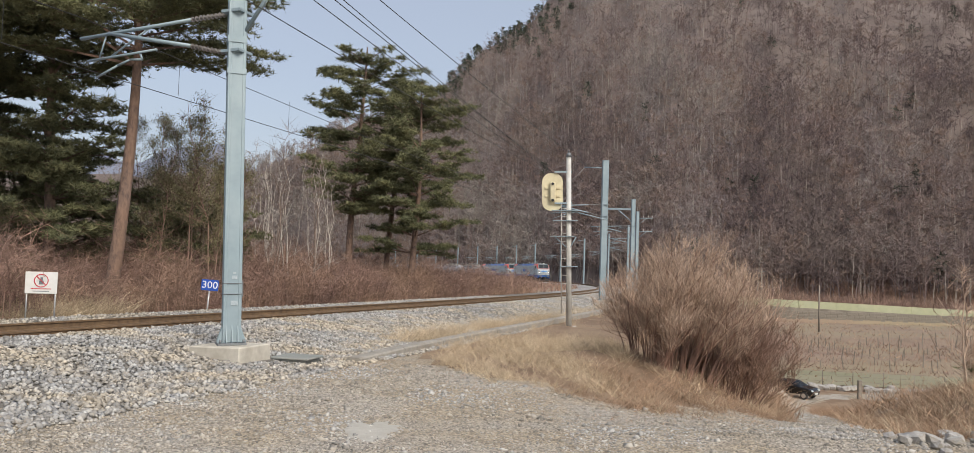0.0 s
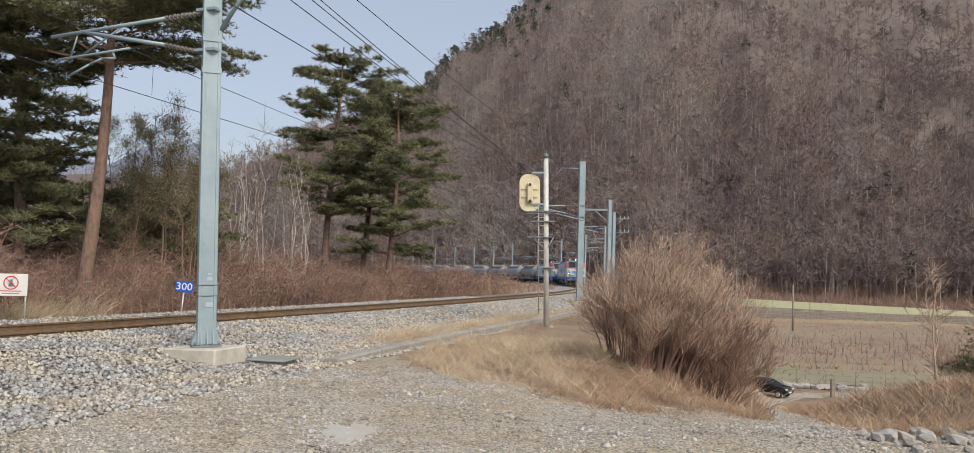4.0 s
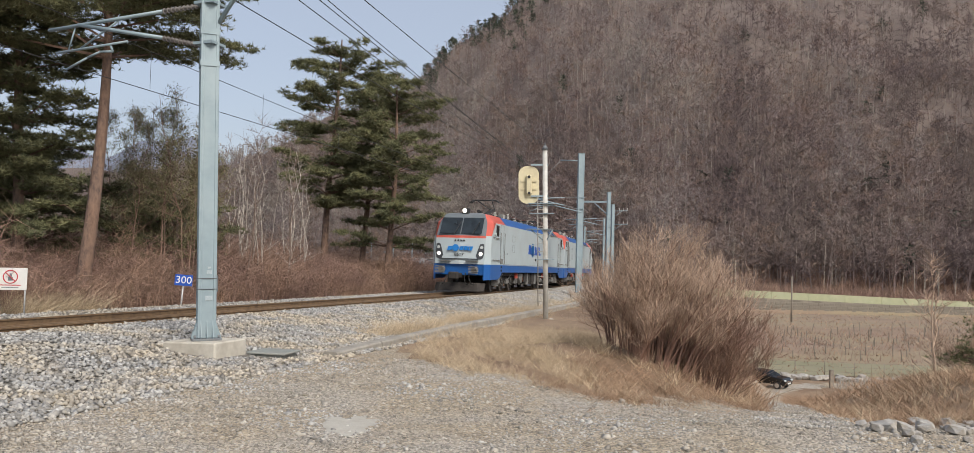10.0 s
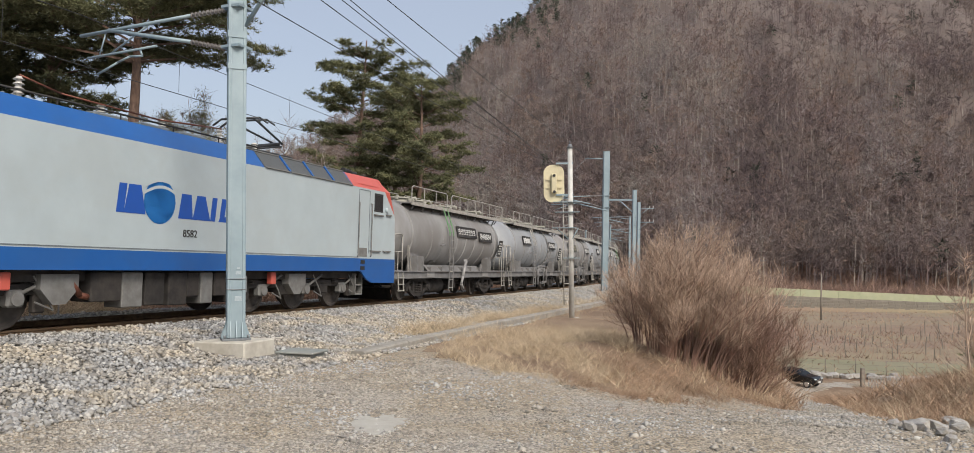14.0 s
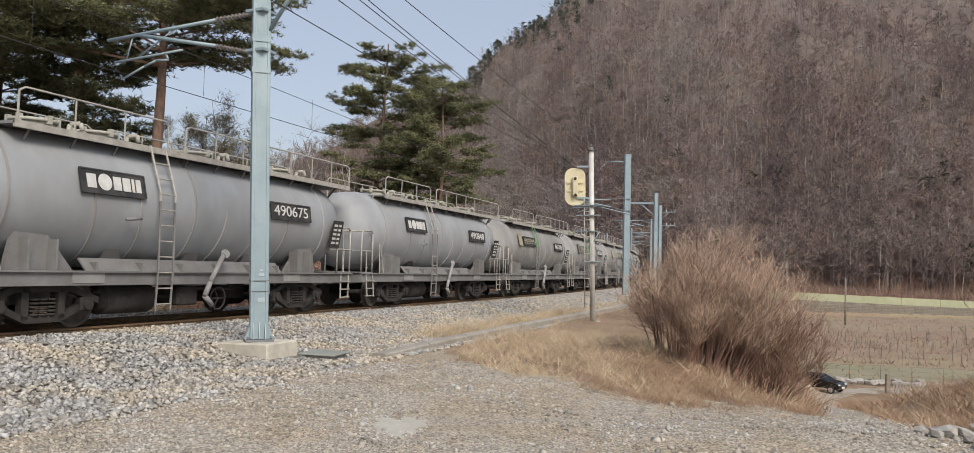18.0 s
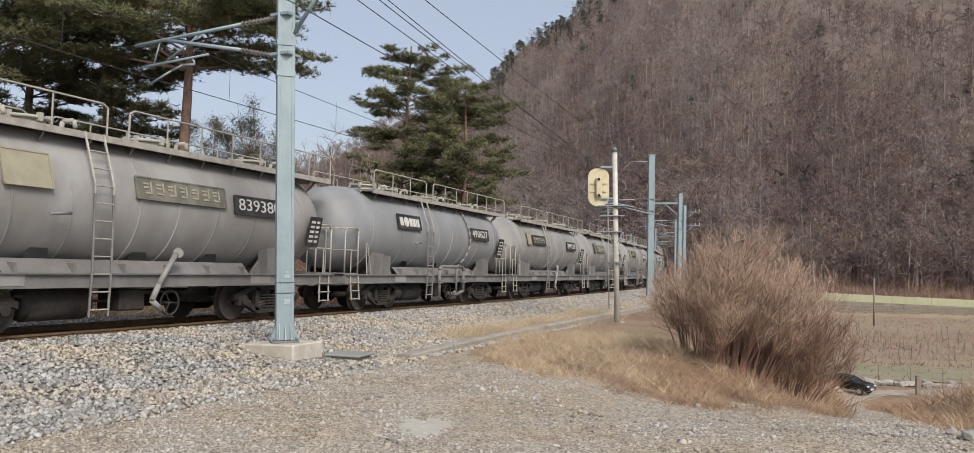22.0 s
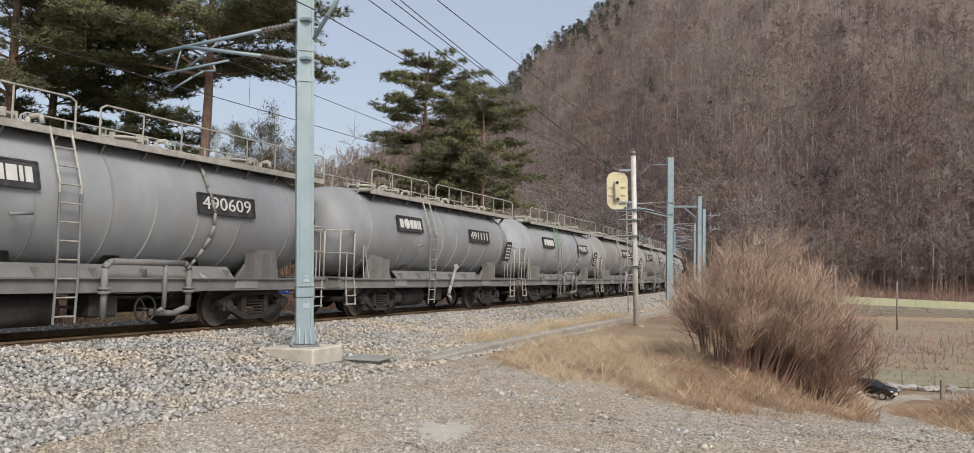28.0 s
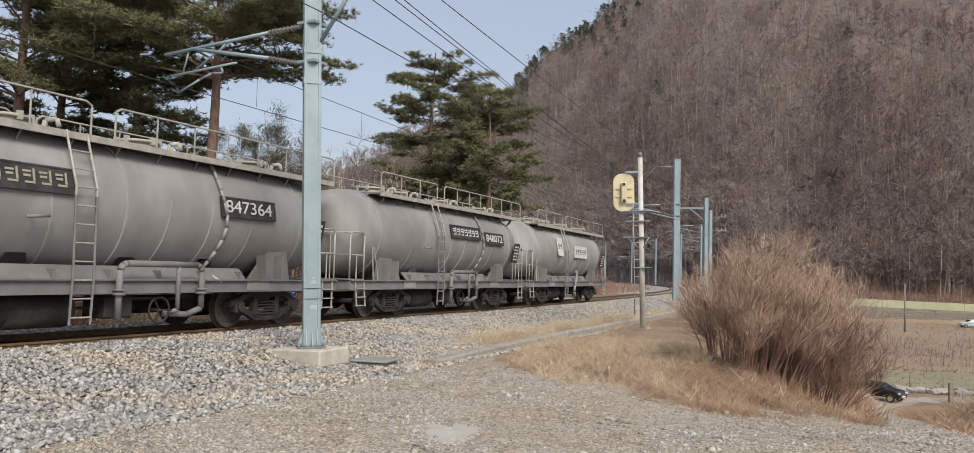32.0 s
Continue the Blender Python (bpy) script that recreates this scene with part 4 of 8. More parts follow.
        rod(bm, (0.45, y, 4.0), (0.45, y, 4.16), 0.03, None, 8)
        rod(bm, (0.45, y - 0.25, 4.18), (0.45, y + 0.25, 4.18), 0.09, 0.05, 12)
        part("horn", bm, M_BLACK, top)
    return tagged(top, "white, blue and red electric locomotive hauling a cement train", "locomotive", "locomotives of the train")


TRAIN = [(locomotive("8517", True, False), 0.0), (locomotive("8582", False, True), LOCO)]
TRAIN[1][0]["label"] = "white, blue and red electric locomotive with its cab door open"

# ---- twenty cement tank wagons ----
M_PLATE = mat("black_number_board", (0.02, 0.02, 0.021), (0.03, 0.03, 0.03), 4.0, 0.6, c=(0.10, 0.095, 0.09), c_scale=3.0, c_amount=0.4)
M_DIGIT = mat("faded_white_paint", (0.62, 0.62, 0.60), (0.5, 0.5, 0.48), 6.0, 0.7)
M_OLIVE = mat("olive_grey_board", (0.15, 0.148, 0.12), (0.115, 0.113, 0.093), 4.0, 0.7, c=(0.25, 0.24, 0.21), c_scale=2.5)
M_CREAM = mat("faded_yellow_board", (0.36, 0.335, 0.245), (0.29, 0.27, 0.20), 3.0, 0.7)
M_SILL = mat("dusty_grey_frame", (0.225, 0.224, 0.224), (0.165, 0.162, 0.16), 2.0, 0.75, 0.05, bump=0.1, c=(0.145, 0.135, 0.125), c_scale=0.9, c_amount=0.6)
M_HAND = mat("dirty_white_handrail", (0.42, 0.405, 0.37), (0.29, 0.275, 0.245), 6.0, 0.6)
M_DUST = mat("cement_dusted_hatch", (0.42, 0.41, 0.35), (0.33, 0.32, 0.28), 4.0, 0.9)
M_GREEN = mat("green_ladder_paint", (0.13, 0.30, 0.14), (0.18, 0.28, 0.16), 5.0, 0.6)
TR, TZ = 1.29, 2.36


def tank_mesh():
    """A barrel with domed ends that tapers a little towards them."""
    bm = bmesh.new()
    prof = [(0.42, 0.0), (0.44, 0.35), (0.52, 0.7), (0.68, 0.98), (0.98, 1.14), (1.4, 1.215), (1.82, 1.25), (3.1, TR), (6.45, TR + 0.01), (9.8, TR), (11.08, 1.25), (11.5, 1.215), (11.92, 1.14), (12.22, 0.98), (12.38, 0.7), (12.46, 0.35), (12.48, 0.0)]
    n = 40
    rings = []
    for y, r in prof:
        rings.append([bm.verts.new((0, y, TZ))] if r == 0 else [bm.verts.new((r * math.cos(t), y, TZ + r * math.sin(t))) for t in (2 * math.pi * i / n for i in range(n))])
    for a, b in zip(rings, rings[1:]):
        for i in range(n):
            j = (i + 1) % n
            f = [a[0] if len(a) == 1 else a[i], a[0] if len(a) == 1 else a[j], b[0] if len(b) == 1 else b[j], b[0] if len(b) == 1 else b[i]]
            fc = bm.faces.new(list(dict.fromkeys(f)))
            fc.smooth = True
    bmesh.ops.recalc_face_normals(bm, faces=bm.faces)
    return bm


def band_mesh(y, r, tilt=0.0):
    bm = bmesh.new()
    n = 30
    prev = None
    for i in range(n + 1):
        t = radians(-66 + (76 if tilt else 128) * i / n)
        ring = [bm.verts.new((q * math.cos(t), y + dy + tilt * math.sin(t), TZ + q * math.sin(t))) for q, dy in ((r - 0.01, -0.03), (r + 0.018, -0.02), (r + 0.018, 0.02), (r - 0.01, 0.03))]
        if prev:
            for k in range(3):
                bm.faces.new((prev[k], prev[k + 1], ring[k + 1], ring[k]))
        prev = ring
    bmesh.ops.recalc_face_normals(bm, faces=bm.faces)
    return bm


def freight_bogie(parent, y):
    bg = new("bogie")
    bg.parent = parent
    bg.matrix_basis = pose(0, y, 0)
    bm = bmesh.new()
    for x in (-1, 1):
        a, b = sorted((x * 0.96, x * 1.1))
        # side frame: arched top, spring nest opening, pedestals
        for (y0, z0), (y1, z1) in (((-1.15, 0.52), (-0.55, 0.74)), ((-0.55, 0.74), (0.55, 0.74)), ((0.55, 0.74), (1.15, 0.52)), ((-0.85, 0.45), (-0.35, 0.22)), ((-0.35, 0.22), (0.35, 0.22)), ((0.35, 0.22), (0.85, 0.45))):
            vs = [bm.verts.new((q, u, z + e)) for q in (a, b) for (u, z) in ((y0, z0), (y1, z1)) for e in (-0.06, 0.06)]
            for f in ((0, 1, 3, 2), (4, 6, 7, 5), (0, 4, 5, 1), (2, 3, 7, 6), (1, 5, 7, 3), (0, 2, 6, 4)):
                bm.faces.new([vs[i] for i in f])
        for u in (-0.36, 0.36):
            box(bm, a, b, u - 0.07, u + 0.07, 0.22, 0.74)
    bmesh.ops.recalc_face_normals(bm, faces=bm.faces)
    box(bm, -1.0, 1.0, -0.2, 0.2, 0.45, 0.78)
    part("side_frame", bm, M_UNDER, bg)
    for u in (-0.875, 0.875):
        wheelset(0.43, bg, u, 0.445)
        for x in (-1, 1):
            bm = bmesh.new()
            box(bm, *sorted((x * 0.95, x * 1.14)), u - 0.14, u + 0.14, 0.33, 0.58, 0, 0.03)
            disc(bm, (x * 1.16, u, 0.45), (1, 0, 0), 0.095, 0.06, 10)
            part("axle_box", bm, M_UNDER, bg)
    for x in (-1, 1):
        for u in (-0.16, 0.0, 0.16):
            bm = bmesh.new()
            for i in range(5):
                disc(bm, (x * 1.06, u, 0.3 + i * 0.065), (0, 0, 1), 0.085, 0.035, 10)
            part("spring", bm, M_UNDER, bg)
    return bg


def wagon_base(curved_pipe):
    top = new("tank_wagon")
    tank = part("tank", tank_mesh(), M_TANK, top)
    for y, r, tilt in ((1.82, 1.252, 0), (3.5, TR, -0.16), (4.6, TR, -0.16), (6.1, TR + 0.01, 0), (7.1, TR + 0.01, 0.12), (8.2, TR, 0.14), (9.4, TR, 0.16), (11.08, 1.252, 0)):
        part("hoop", band_mesh(y, r, tilt), M_TANK, tank)
    # roof walkway
    walkway = part("walkway", (lambda bm: (box(bm, -1.12, 1.12, 1.95, 12.55, 3.48, 3.53), bm)[1])(bmesh.new()), M_SILL, top)
    bm = bmesh.new()
    box(bm, 1.09, 1.13, 1.95, 12.55, 3.42, 3.54)
    box(bm, -1.13, -1.09, 1.95, 12.55, 3.42, 3.54)
    part("walkway_edge", bm, M_HAND, walkway)
    bm = bmesh.new()
    rod(bm, (1.08, 0, 3.5), (0.93, -0.02, 3.25), 0.022, None, 5)
    first = part("strut", bm, M_SILL, walkway)
    for i in range(11):
        for x in (1, -1):
            if i or x < 0:
                share(first, "strut", walkway, pose(0, 0.95 * i, 0, 0, 0, 0) if x == 1 else pose(0, 4.6 + 0.95 * i, 0, 0, 0, 180))
    first.matrix_basis = pose(0, 0, 0)
    for o in walkway.children:
        if o.name.startswith("strut"):
            o.location.y += 2.3
    for a, b in ((2.05, 5.45), (5.95, 12.6)):
        for x in (1.06, -1.06):
            bm = bmesh.new()
            pipe(bm, [(x, a, 3.5), (x, a, 4.05), (x, a + 0.12, 4.12), (x, b - 0.12, 4.12), (x, b, 4.05), (x, b, 3.5)], 0.02, 5)
            n = max(2, round((b - a) / 1.0))
            for i in range(1, n):
                u = a + (b - a) * i / n
                rod(bm, (x, u, 3.5), (x, u, 4.12), 0.017, None, 5)
            part("railing", bm, M_HAND, top)
    for u in (3.2, 4.6, 7.4, 10.6):
        bm = bmesh.new()
        disc(bm, (0, u, 3.62), (0, 0, 1), 0.36, 0.26, 18)
        disc(bm, (0, u, 3.77), (0, 0, 1), 0.42, 0.05, 18)
        for t in range(6):
            box(bm, 0.4 * math.cos(t) - 0.04, 0.4 * math.cos(t) + 0.04, u + 0.4 * math.sin(t) - 0.04, u + 0.4 * math.sin(t) + 0.04, 3.7, 3.85)
        hatch = part("filling_hatch", bm, M_DUST, top, "cement-dusted filling hatch")
        bm = bmesh.new()
        pipe(bm, [(0.2, u + 0.55, 3.52), (0.25, u + 0.58, 3.8), (0.38, u + 0.7, 3.84), (0.42, u + 0.72, 3.7)], 0.045, 7)
        part("vent_pipe", bm, M_DUST, hatch)
    # end struts of the walkway
    bm = bmesh.new()
    for x in (-0.7, 0.7):
        rod(bm, (x, 1.98, 3.5), (x, 1.2, 3.02), 0.03, None, 5)
        rod(bm, (x, 12.5, 3.5), (x, 11.95, 3.1), 0.03, None, 5)
    box(bm, -0.75, 0.75, 12.5, 13.05, 3.5, 3.53)
    pieces("end_brace", bm, M_SILL, walkway)
    # ladder on the near flank
    ladder = new("ladder")
    ladder.parent = top
    for d in (-0.2, 0.2):
        bm = bmesh.new()
        pipe(bm, [(1.1, 5.15 + d, 3.55), (1.42, 5.15 + d, 2.6), (1.423, 5.15 + d, 2.45)], 0.024, 5)
        part("upper_stringer", bm, M_HAND, ladder)
        bm = bmesh.new()
        pipe(bm, [(1.423, 5.15 + d, 2.45), (1.45, 5.15 + d, 1.1), (1.42, 5.15 + d, 0.3)], 0.024, 5)
        part("stringer", bm, M_SILL, ladder)
    bm = bmesh.new()
    rod(bm, (0, -0.2, 0), (0, 0.2, 0), 0.016, None, 5)
    rung = part("rung", bm, M_HAND, ladder)
    for i in range(10):
        z = 0.42 + i * 0.31
        q = 1.43 if z < 2.6 else 1.43 - (z - 2.6) * 0.34
        (rung if i == 0 else share(rung, "rung", ladder, Matrix())).matrix_basis = pose(q, 5.15, z)
    # shelf of gusseted plate under the barrel
    bm = bmesh.new()
    for x in (-1, 1):
        out = [(1.16, 1.06), (1.13, 1.06), (0.92, 1.27), (0.95, 1.29)]
        a = [bm.verts.new((x * p, 3.5, z)) for p, z in out]
        b = [bm.verts.new((x * p, 9.4, z)) for p, z in out]
        for k in range(4):
            bm.faces.new((a[k], a[(k + 1) % 4], b[(k + 1) % 4], b[k]))
        bm.faces.new(a[::-1]), bm.faces.new(b)
    bmesh.ops.recalc_face_normals(bm, faces=bm.faces)
    pieces("barrel_shelf", bm, M_SILL, top)
    bm = bmesh.new()
    box(bm, 1.0, 1.2, -0.02, 0.02, 1.06, 1.22)
    gusset = part("shelf_gusset", bm, M_SILL, top)
    for i in range(6):
        (gusset if i == 0 else share(gusset, "shelf_gusset", top, Matrix())).matrix_basis = pose(0, 3.7 + 1.1 * i, 0)
    for y0 in (1.95, 9.62):
        d = 1 if y0 < 5 else -1
        bm = bmesh.new()
        for x in (-1.02, 1.02):
            w = 0.05
            out = [(0.0, 1.05), (1.35, 1.05), (0.75, 1.72), (0.15, 1.75)] if d == 1 else [(0.0, 1.05), (1.35, 1.05), (1.2, 1.75), (0.6, 1.72)]
            fr = [bm.verts.new((x + w, y0 + a, b)) for a, b in out]
            bk = [bm.verts.new((x - w, y0 + a, b)) for a, b in out]
            bm.faces.new(fr), bm.faces.new(bk[::-1])
            for i in range(4):
                bm.faces.new((fr[i], bk[i], bk[(i + 1) % 4], fr[(i + 1) % 4]))
            s = [(a, b) for a, b in out]
            for q in (0.25, 0.8):
                box(bm, min(x, x * 1.26), max(x, x * 1.26), y0 + q, y0 + q + 0.04, 1.05, 1.6)
        box(bm, -1.0, 1.0, y0 + 0.55, y0 + 0.65, 1.05, 1.5)
        bmesh.ops.recalc_face_normals(bm, faces=bm.faces)
        part("saddle", bm, M_SILL, top)
    for y in (4.3, 6.45, 8.4):
        for x in (-1, 1):
            bm = bmesh.new()
            vs = [bm.verts.new(v) for v in ((x * 0.75, y - 0.35, 1.05), (x * 0.75, y + 0.35, 1.05), (x * 0.95, y + 0.16, 1.5), (x * 0.95, y - 0.16, 1.5))]
            bm.faces.new(vs)
            bmesh.ops.solidify(bm, geom=bm.faces[:], thickness=0.05)
            part("cradle", bm, M_SILL, top)
    # frame
    bm = bmesh.new()
    for x in (-1, 1):
        a, b = sorted((x * 1.2, x * 1.28))
        box(bm, a, b, 0.35, 12.55, 0.82, 1.05)
        box(bm, *sorted((x * 1.12, x * 1.34)), 0.35, 12.55, 1.03, 1.06)
        box(bm, *sorted((x * 1.12, x * 1.32)), 0.35, 12.55, 0.80, 0.83)
    for y in (0.35, 2.6, 5.0, 7.8, 10.2, 12.45):
        box(bm, -1.2, 1.2, y, y + 0.12, 0.8, 1.03)
    box(bm, -0.25, 0.25, 0.2, 12.7, 0.72, 1.0)
    frame_part = part("frame", bm, M_SILL, top)
    for y in (3.1, 9.3):
        bm = bmesh.new()
        for x in (-1, 1):
            box(bm, *sorted((x * 1.28, x * 1.3)), y, y + 0.7, 0.84, 1.03)
        pieces("stencil_panel", bm, M_TANK, frame_part)
    for y, d in ((0.0, 1), (12.9, -1)):
        bm = bmesh.new()
        box(bm, -0.13, 0.13, *sorted((y - d * 0.02, y + d * 0.6)), 0.78, 1.0, 0, 0.03)
        box(bm, -0.2, 0.2, *sorted((y - d * 0.06, y + d * 0.22)), 0.7, 1.06, 0, 0.04)
        part("coupler", bm, M_UNDER, top)
        bm = bmesh.new()
        box(bm, -1.25, 1.25, *sorted((y + d * 0.3, y + d * 1.05)), 1.06, 1.09)
        pl = part("end_platform", bm, M_SILL, top)
        u = y + d * 0.38
        for x in (1.22, -1.22):
            bm = bmesh.new()
            pipe(bm, [(x, y + d * 1.05, 1.08), (x, y + d * 1.05, 2.26), (x, y + d * 0.98, 2.32), (x, y + d * 0.45, 2.32), (x, u, 2.26), (x, u, 1.08)], 0.026, 6)
            rod(bm, (x, u, 1.72), (x, y + d * 1.05, 1.72), 0.02, None, 5)
            rod(bm, (x, y + d * 0.7, 1.08), (x, y + d * 0.7, 1.72), 0.018, None, 5)
            part("handrail", bm, M_HAND, pl, "dirty white tubular handrail")
        if d == 1:
            bm = bmesh.new()
            rod(bm, (-1.22, u, 2.3), (1.22, u, 2.3), 0.022, None, 6)
            rod(bm, (-1.22, u, 1.72), (1.22, u, 1.72), 0.018, None, 5)
            for x in (-0.6, 0.0, 0.6):
                rod(bm, (x, u, 1.08), (x, u, 2.3), 0.017, None, 5)
            part("end_rail", bm, M_HAND, pl)
        for x in (1.3, -1.3):
            bm = bmesh.new()
            for q in (0.55, 0.95):
                rod(bm, (x, y + d * q, 1.05), (x * 1.03, y + d * (q + 0.05), 0.36), 0.022, None, 5)
            for z in (0.38, 0.6, 0.82):
                box(bm, min(x, x * 1.05), max(x, x * 1.05), *sorted((y + d * 0.55, y + d * 1.0)), z, z + 0.025)
            part("step", bm, M_HAND, pl)
        if d == 1:
            bm = bmesh.new()
            rod(bm, (1.25, 1.5, 1.06), (1.25, 1.42, 1.95), 0.018, None, 5)
            rod(bm, (1.25, 1.75, 1.06), (1.25, 1.5, 1.95), 0.018, None, 5)
            part("leaning_grip", bm, M_HAND, pl)
    freight_bogie(top, 2.72)
    freight_bogie(top, 10.18)
    for y, x, r in ((4.9, 0.75, 0.3), (8.3, -0.6, 0.22)):
        bm = bmesh.new()
        rod(bm, (x, y - 0.75, 0.52), (x, y + 0.45, 0.52), r, None, 16)
        rod(bm, (x, y - 0.85, 0.52), (x, y - 0.75, 0.52), r * 0.6, r, 16)
        rod(bm, (x, y + 0.45, 0.52), (x, y + 0.55, 0.52), r, r * 0.6, 16)
        part("air_reservoir", bm, M_UNDER, top)
    bm = bmesh.new()
    loops = []
    for i in range(18):
        a = 2 * math.pi * i / 18
        loops.append([bm.verts.new((1.22 + 0.022 * math.cos(t), 7.0 + (0.24 + 0.022 * math.sin(t)) * math.cos(a), 0.48 + (0.24 + 0.022 * math.sin(t)) * math.sin(a))) for t in (0, 1.257, 2.513, 3.77, 5.027)])
    for i in range(18):
        for k in range(5):
            bm.faces.new((loops[i][k], loops[i][(k + 1) % 5], loops[(i + 1) % 18][(k + 1) % 5], loops[(i + 1) % 18][k])).smooth = True
    bmesh.ops.recalc_face_normals(bm, faces=bm.faces)
    wheel = part("handwheel", bm, M_UNDER, top)
    bm = bmesh.new()
    for a in (0, 2.1, 4.2):
        rod(bm, (1.22, 7.0, 0.48), (1.22, 7.0 + 0.24 * math.cos(a), 0.48 + 0.24 * math.sin(a)), 0.014, None, 4)
    rod(bm, (0.8, 7.0, 0.48), (1.24, 7.0, 0.48), 0.03, None, 6)
    pieces("spoke", bm, M_UNDER, wheel)
    bm = bmesh.new()
    rod(bm, (0, 3.9, 0.7), (0.4, 9.0, 0.62), 0.035, None, 6)
    rod(bm, (0.9, 3.9, 0.66), (0.9, 6.2, 0.5), 0.025, None, 5)
    box(bm, 0.5, 1.1, 5.9, 6.5, 0.35, 0.75, 0, 0.03)
    box(bm, -0.3, 0.3, 8.5, 9.1, 0.4, 0.8, 0, 0.03)
    part("brake_rigging", bm, M_UNDER, top)
    if curved_pipe:
        bm = bmesh.new()
        pipe(bm, [(1.42, 5.9, 0.35), (1.42, 5.9, 1.22), (1.42, 5.96, 1.31), (1.42, 6.05, 1.34), (1.42, 7.7, 1.34), (1.42, 7.79, 1.31), (1.42, 7.85, 1.22), (1.42, 7.85, 0.5), (1.3, 7.6, 0.38), (1.1, 7.2, 0.4)], 0.06, 10)
        pipe(bm, [(1.42, 7.25, 1.34), (1.42, 7.25, 0.5), (1.3, 7.2, 0.42)], 0.045, 8)
        for y in (5.9, 7.85):
            disc(bm, (1.42, y, 0.8), (0, 0, 1), 0.11, 0.05, 12)
            disc(bm, (1.42, y, 0.87), (0, 0, 1), 0.11, 0.04, 12)
        part("discharge_pipe", bm, M_SILL, top)
        bm = bmesh.new()
        pts = []
        for i in range(13):
            t = radians(78 - i * 11)
            pts.append(((TR + 0.07) * math.cos(t), 8.5 + 0.06 * math.sin(i), TZ + (TR + 0.07) * math.sin(t)))
        pipe(bm, pts + [(1.3, 8.52, 1.0)], 0.036, 8)
        part("air_hose", bm, M_TANK, top)
    else:
        bm = bmesh.new()
        pipe(bm, [(1.25, 7.1, 1.45), (1.36, 6.95, 1.42), (1.42, 6.5, 0.85), (1.42, 6.35, 0.55), (1.4, 6.6, 0.36)], 0.056, 10)
        disc(bm, (1.3, 7.08, 1.46), (1, -0.4, 0.2), 0.1, 0.06, 12)
        part("discharge_chute", bm, M_TANK, top)
    bm = bmesh.new()
    rod(bm, (1.3, 4.25, 2.05), (1.42, 4.3, 2.05), 0.02, None, 5)
    rod(bm, (1.42, 4.1, 2.03), (1.42, 4.5, 2.07), 0.03, None, 6)
    part("lever", bm, M_SILL, top)
    return top


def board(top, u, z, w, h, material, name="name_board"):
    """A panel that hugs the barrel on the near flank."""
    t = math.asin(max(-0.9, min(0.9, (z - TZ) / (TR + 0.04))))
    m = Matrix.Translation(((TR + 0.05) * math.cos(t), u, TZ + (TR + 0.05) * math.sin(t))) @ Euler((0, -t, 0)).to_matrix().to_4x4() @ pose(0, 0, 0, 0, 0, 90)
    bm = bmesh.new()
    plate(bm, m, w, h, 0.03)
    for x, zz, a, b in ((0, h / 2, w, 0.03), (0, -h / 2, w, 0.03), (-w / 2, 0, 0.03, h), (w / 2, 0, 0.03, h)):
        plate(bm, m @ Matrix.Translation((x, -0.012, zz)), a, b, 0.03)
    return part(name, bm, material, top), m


# number, kind of name board, curved discharge pipe, green ladder
WAGONS = [("848684", "dark", False, True), ("490968", "logo", True, False), ("839341", "olive", True, False), ("490675", "logo", False, False),
          ("490848", "logo", False, False), ("847398", "cream", False, True), ("839376", "olive", True, True), ("839380", "late", False, False),
          ("490627", "logo", True, False), ("849133", "cream", False, False), ("848371", "olive", True, False), ("839351", "cream", True, False),
          ("847330", "olive", True, False), ("490609", "logo", True, False), ("491111", "logo", False, False), ("490607", "logo", True, True),
          ("849946", "dark", False, False), ("847364", "cream", True, False), ("848072", "dark", True, False), ("", "white", False, False)]
base = {False: wagon_base(False), True: wagon_base(True)}
used = set()
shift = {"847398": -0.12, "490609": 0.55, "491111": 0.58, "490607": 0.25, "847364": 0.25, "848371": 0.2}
for i, (number, kind, curved, green) in enumerate(WAGONS):
    w = base[curved]
    if curved in used:
        w = copy_thing(w, Matrix())
    used.add(curved)
    w["plan"] = i
    TRAIN.append((w, 40.45 + CAR * i))
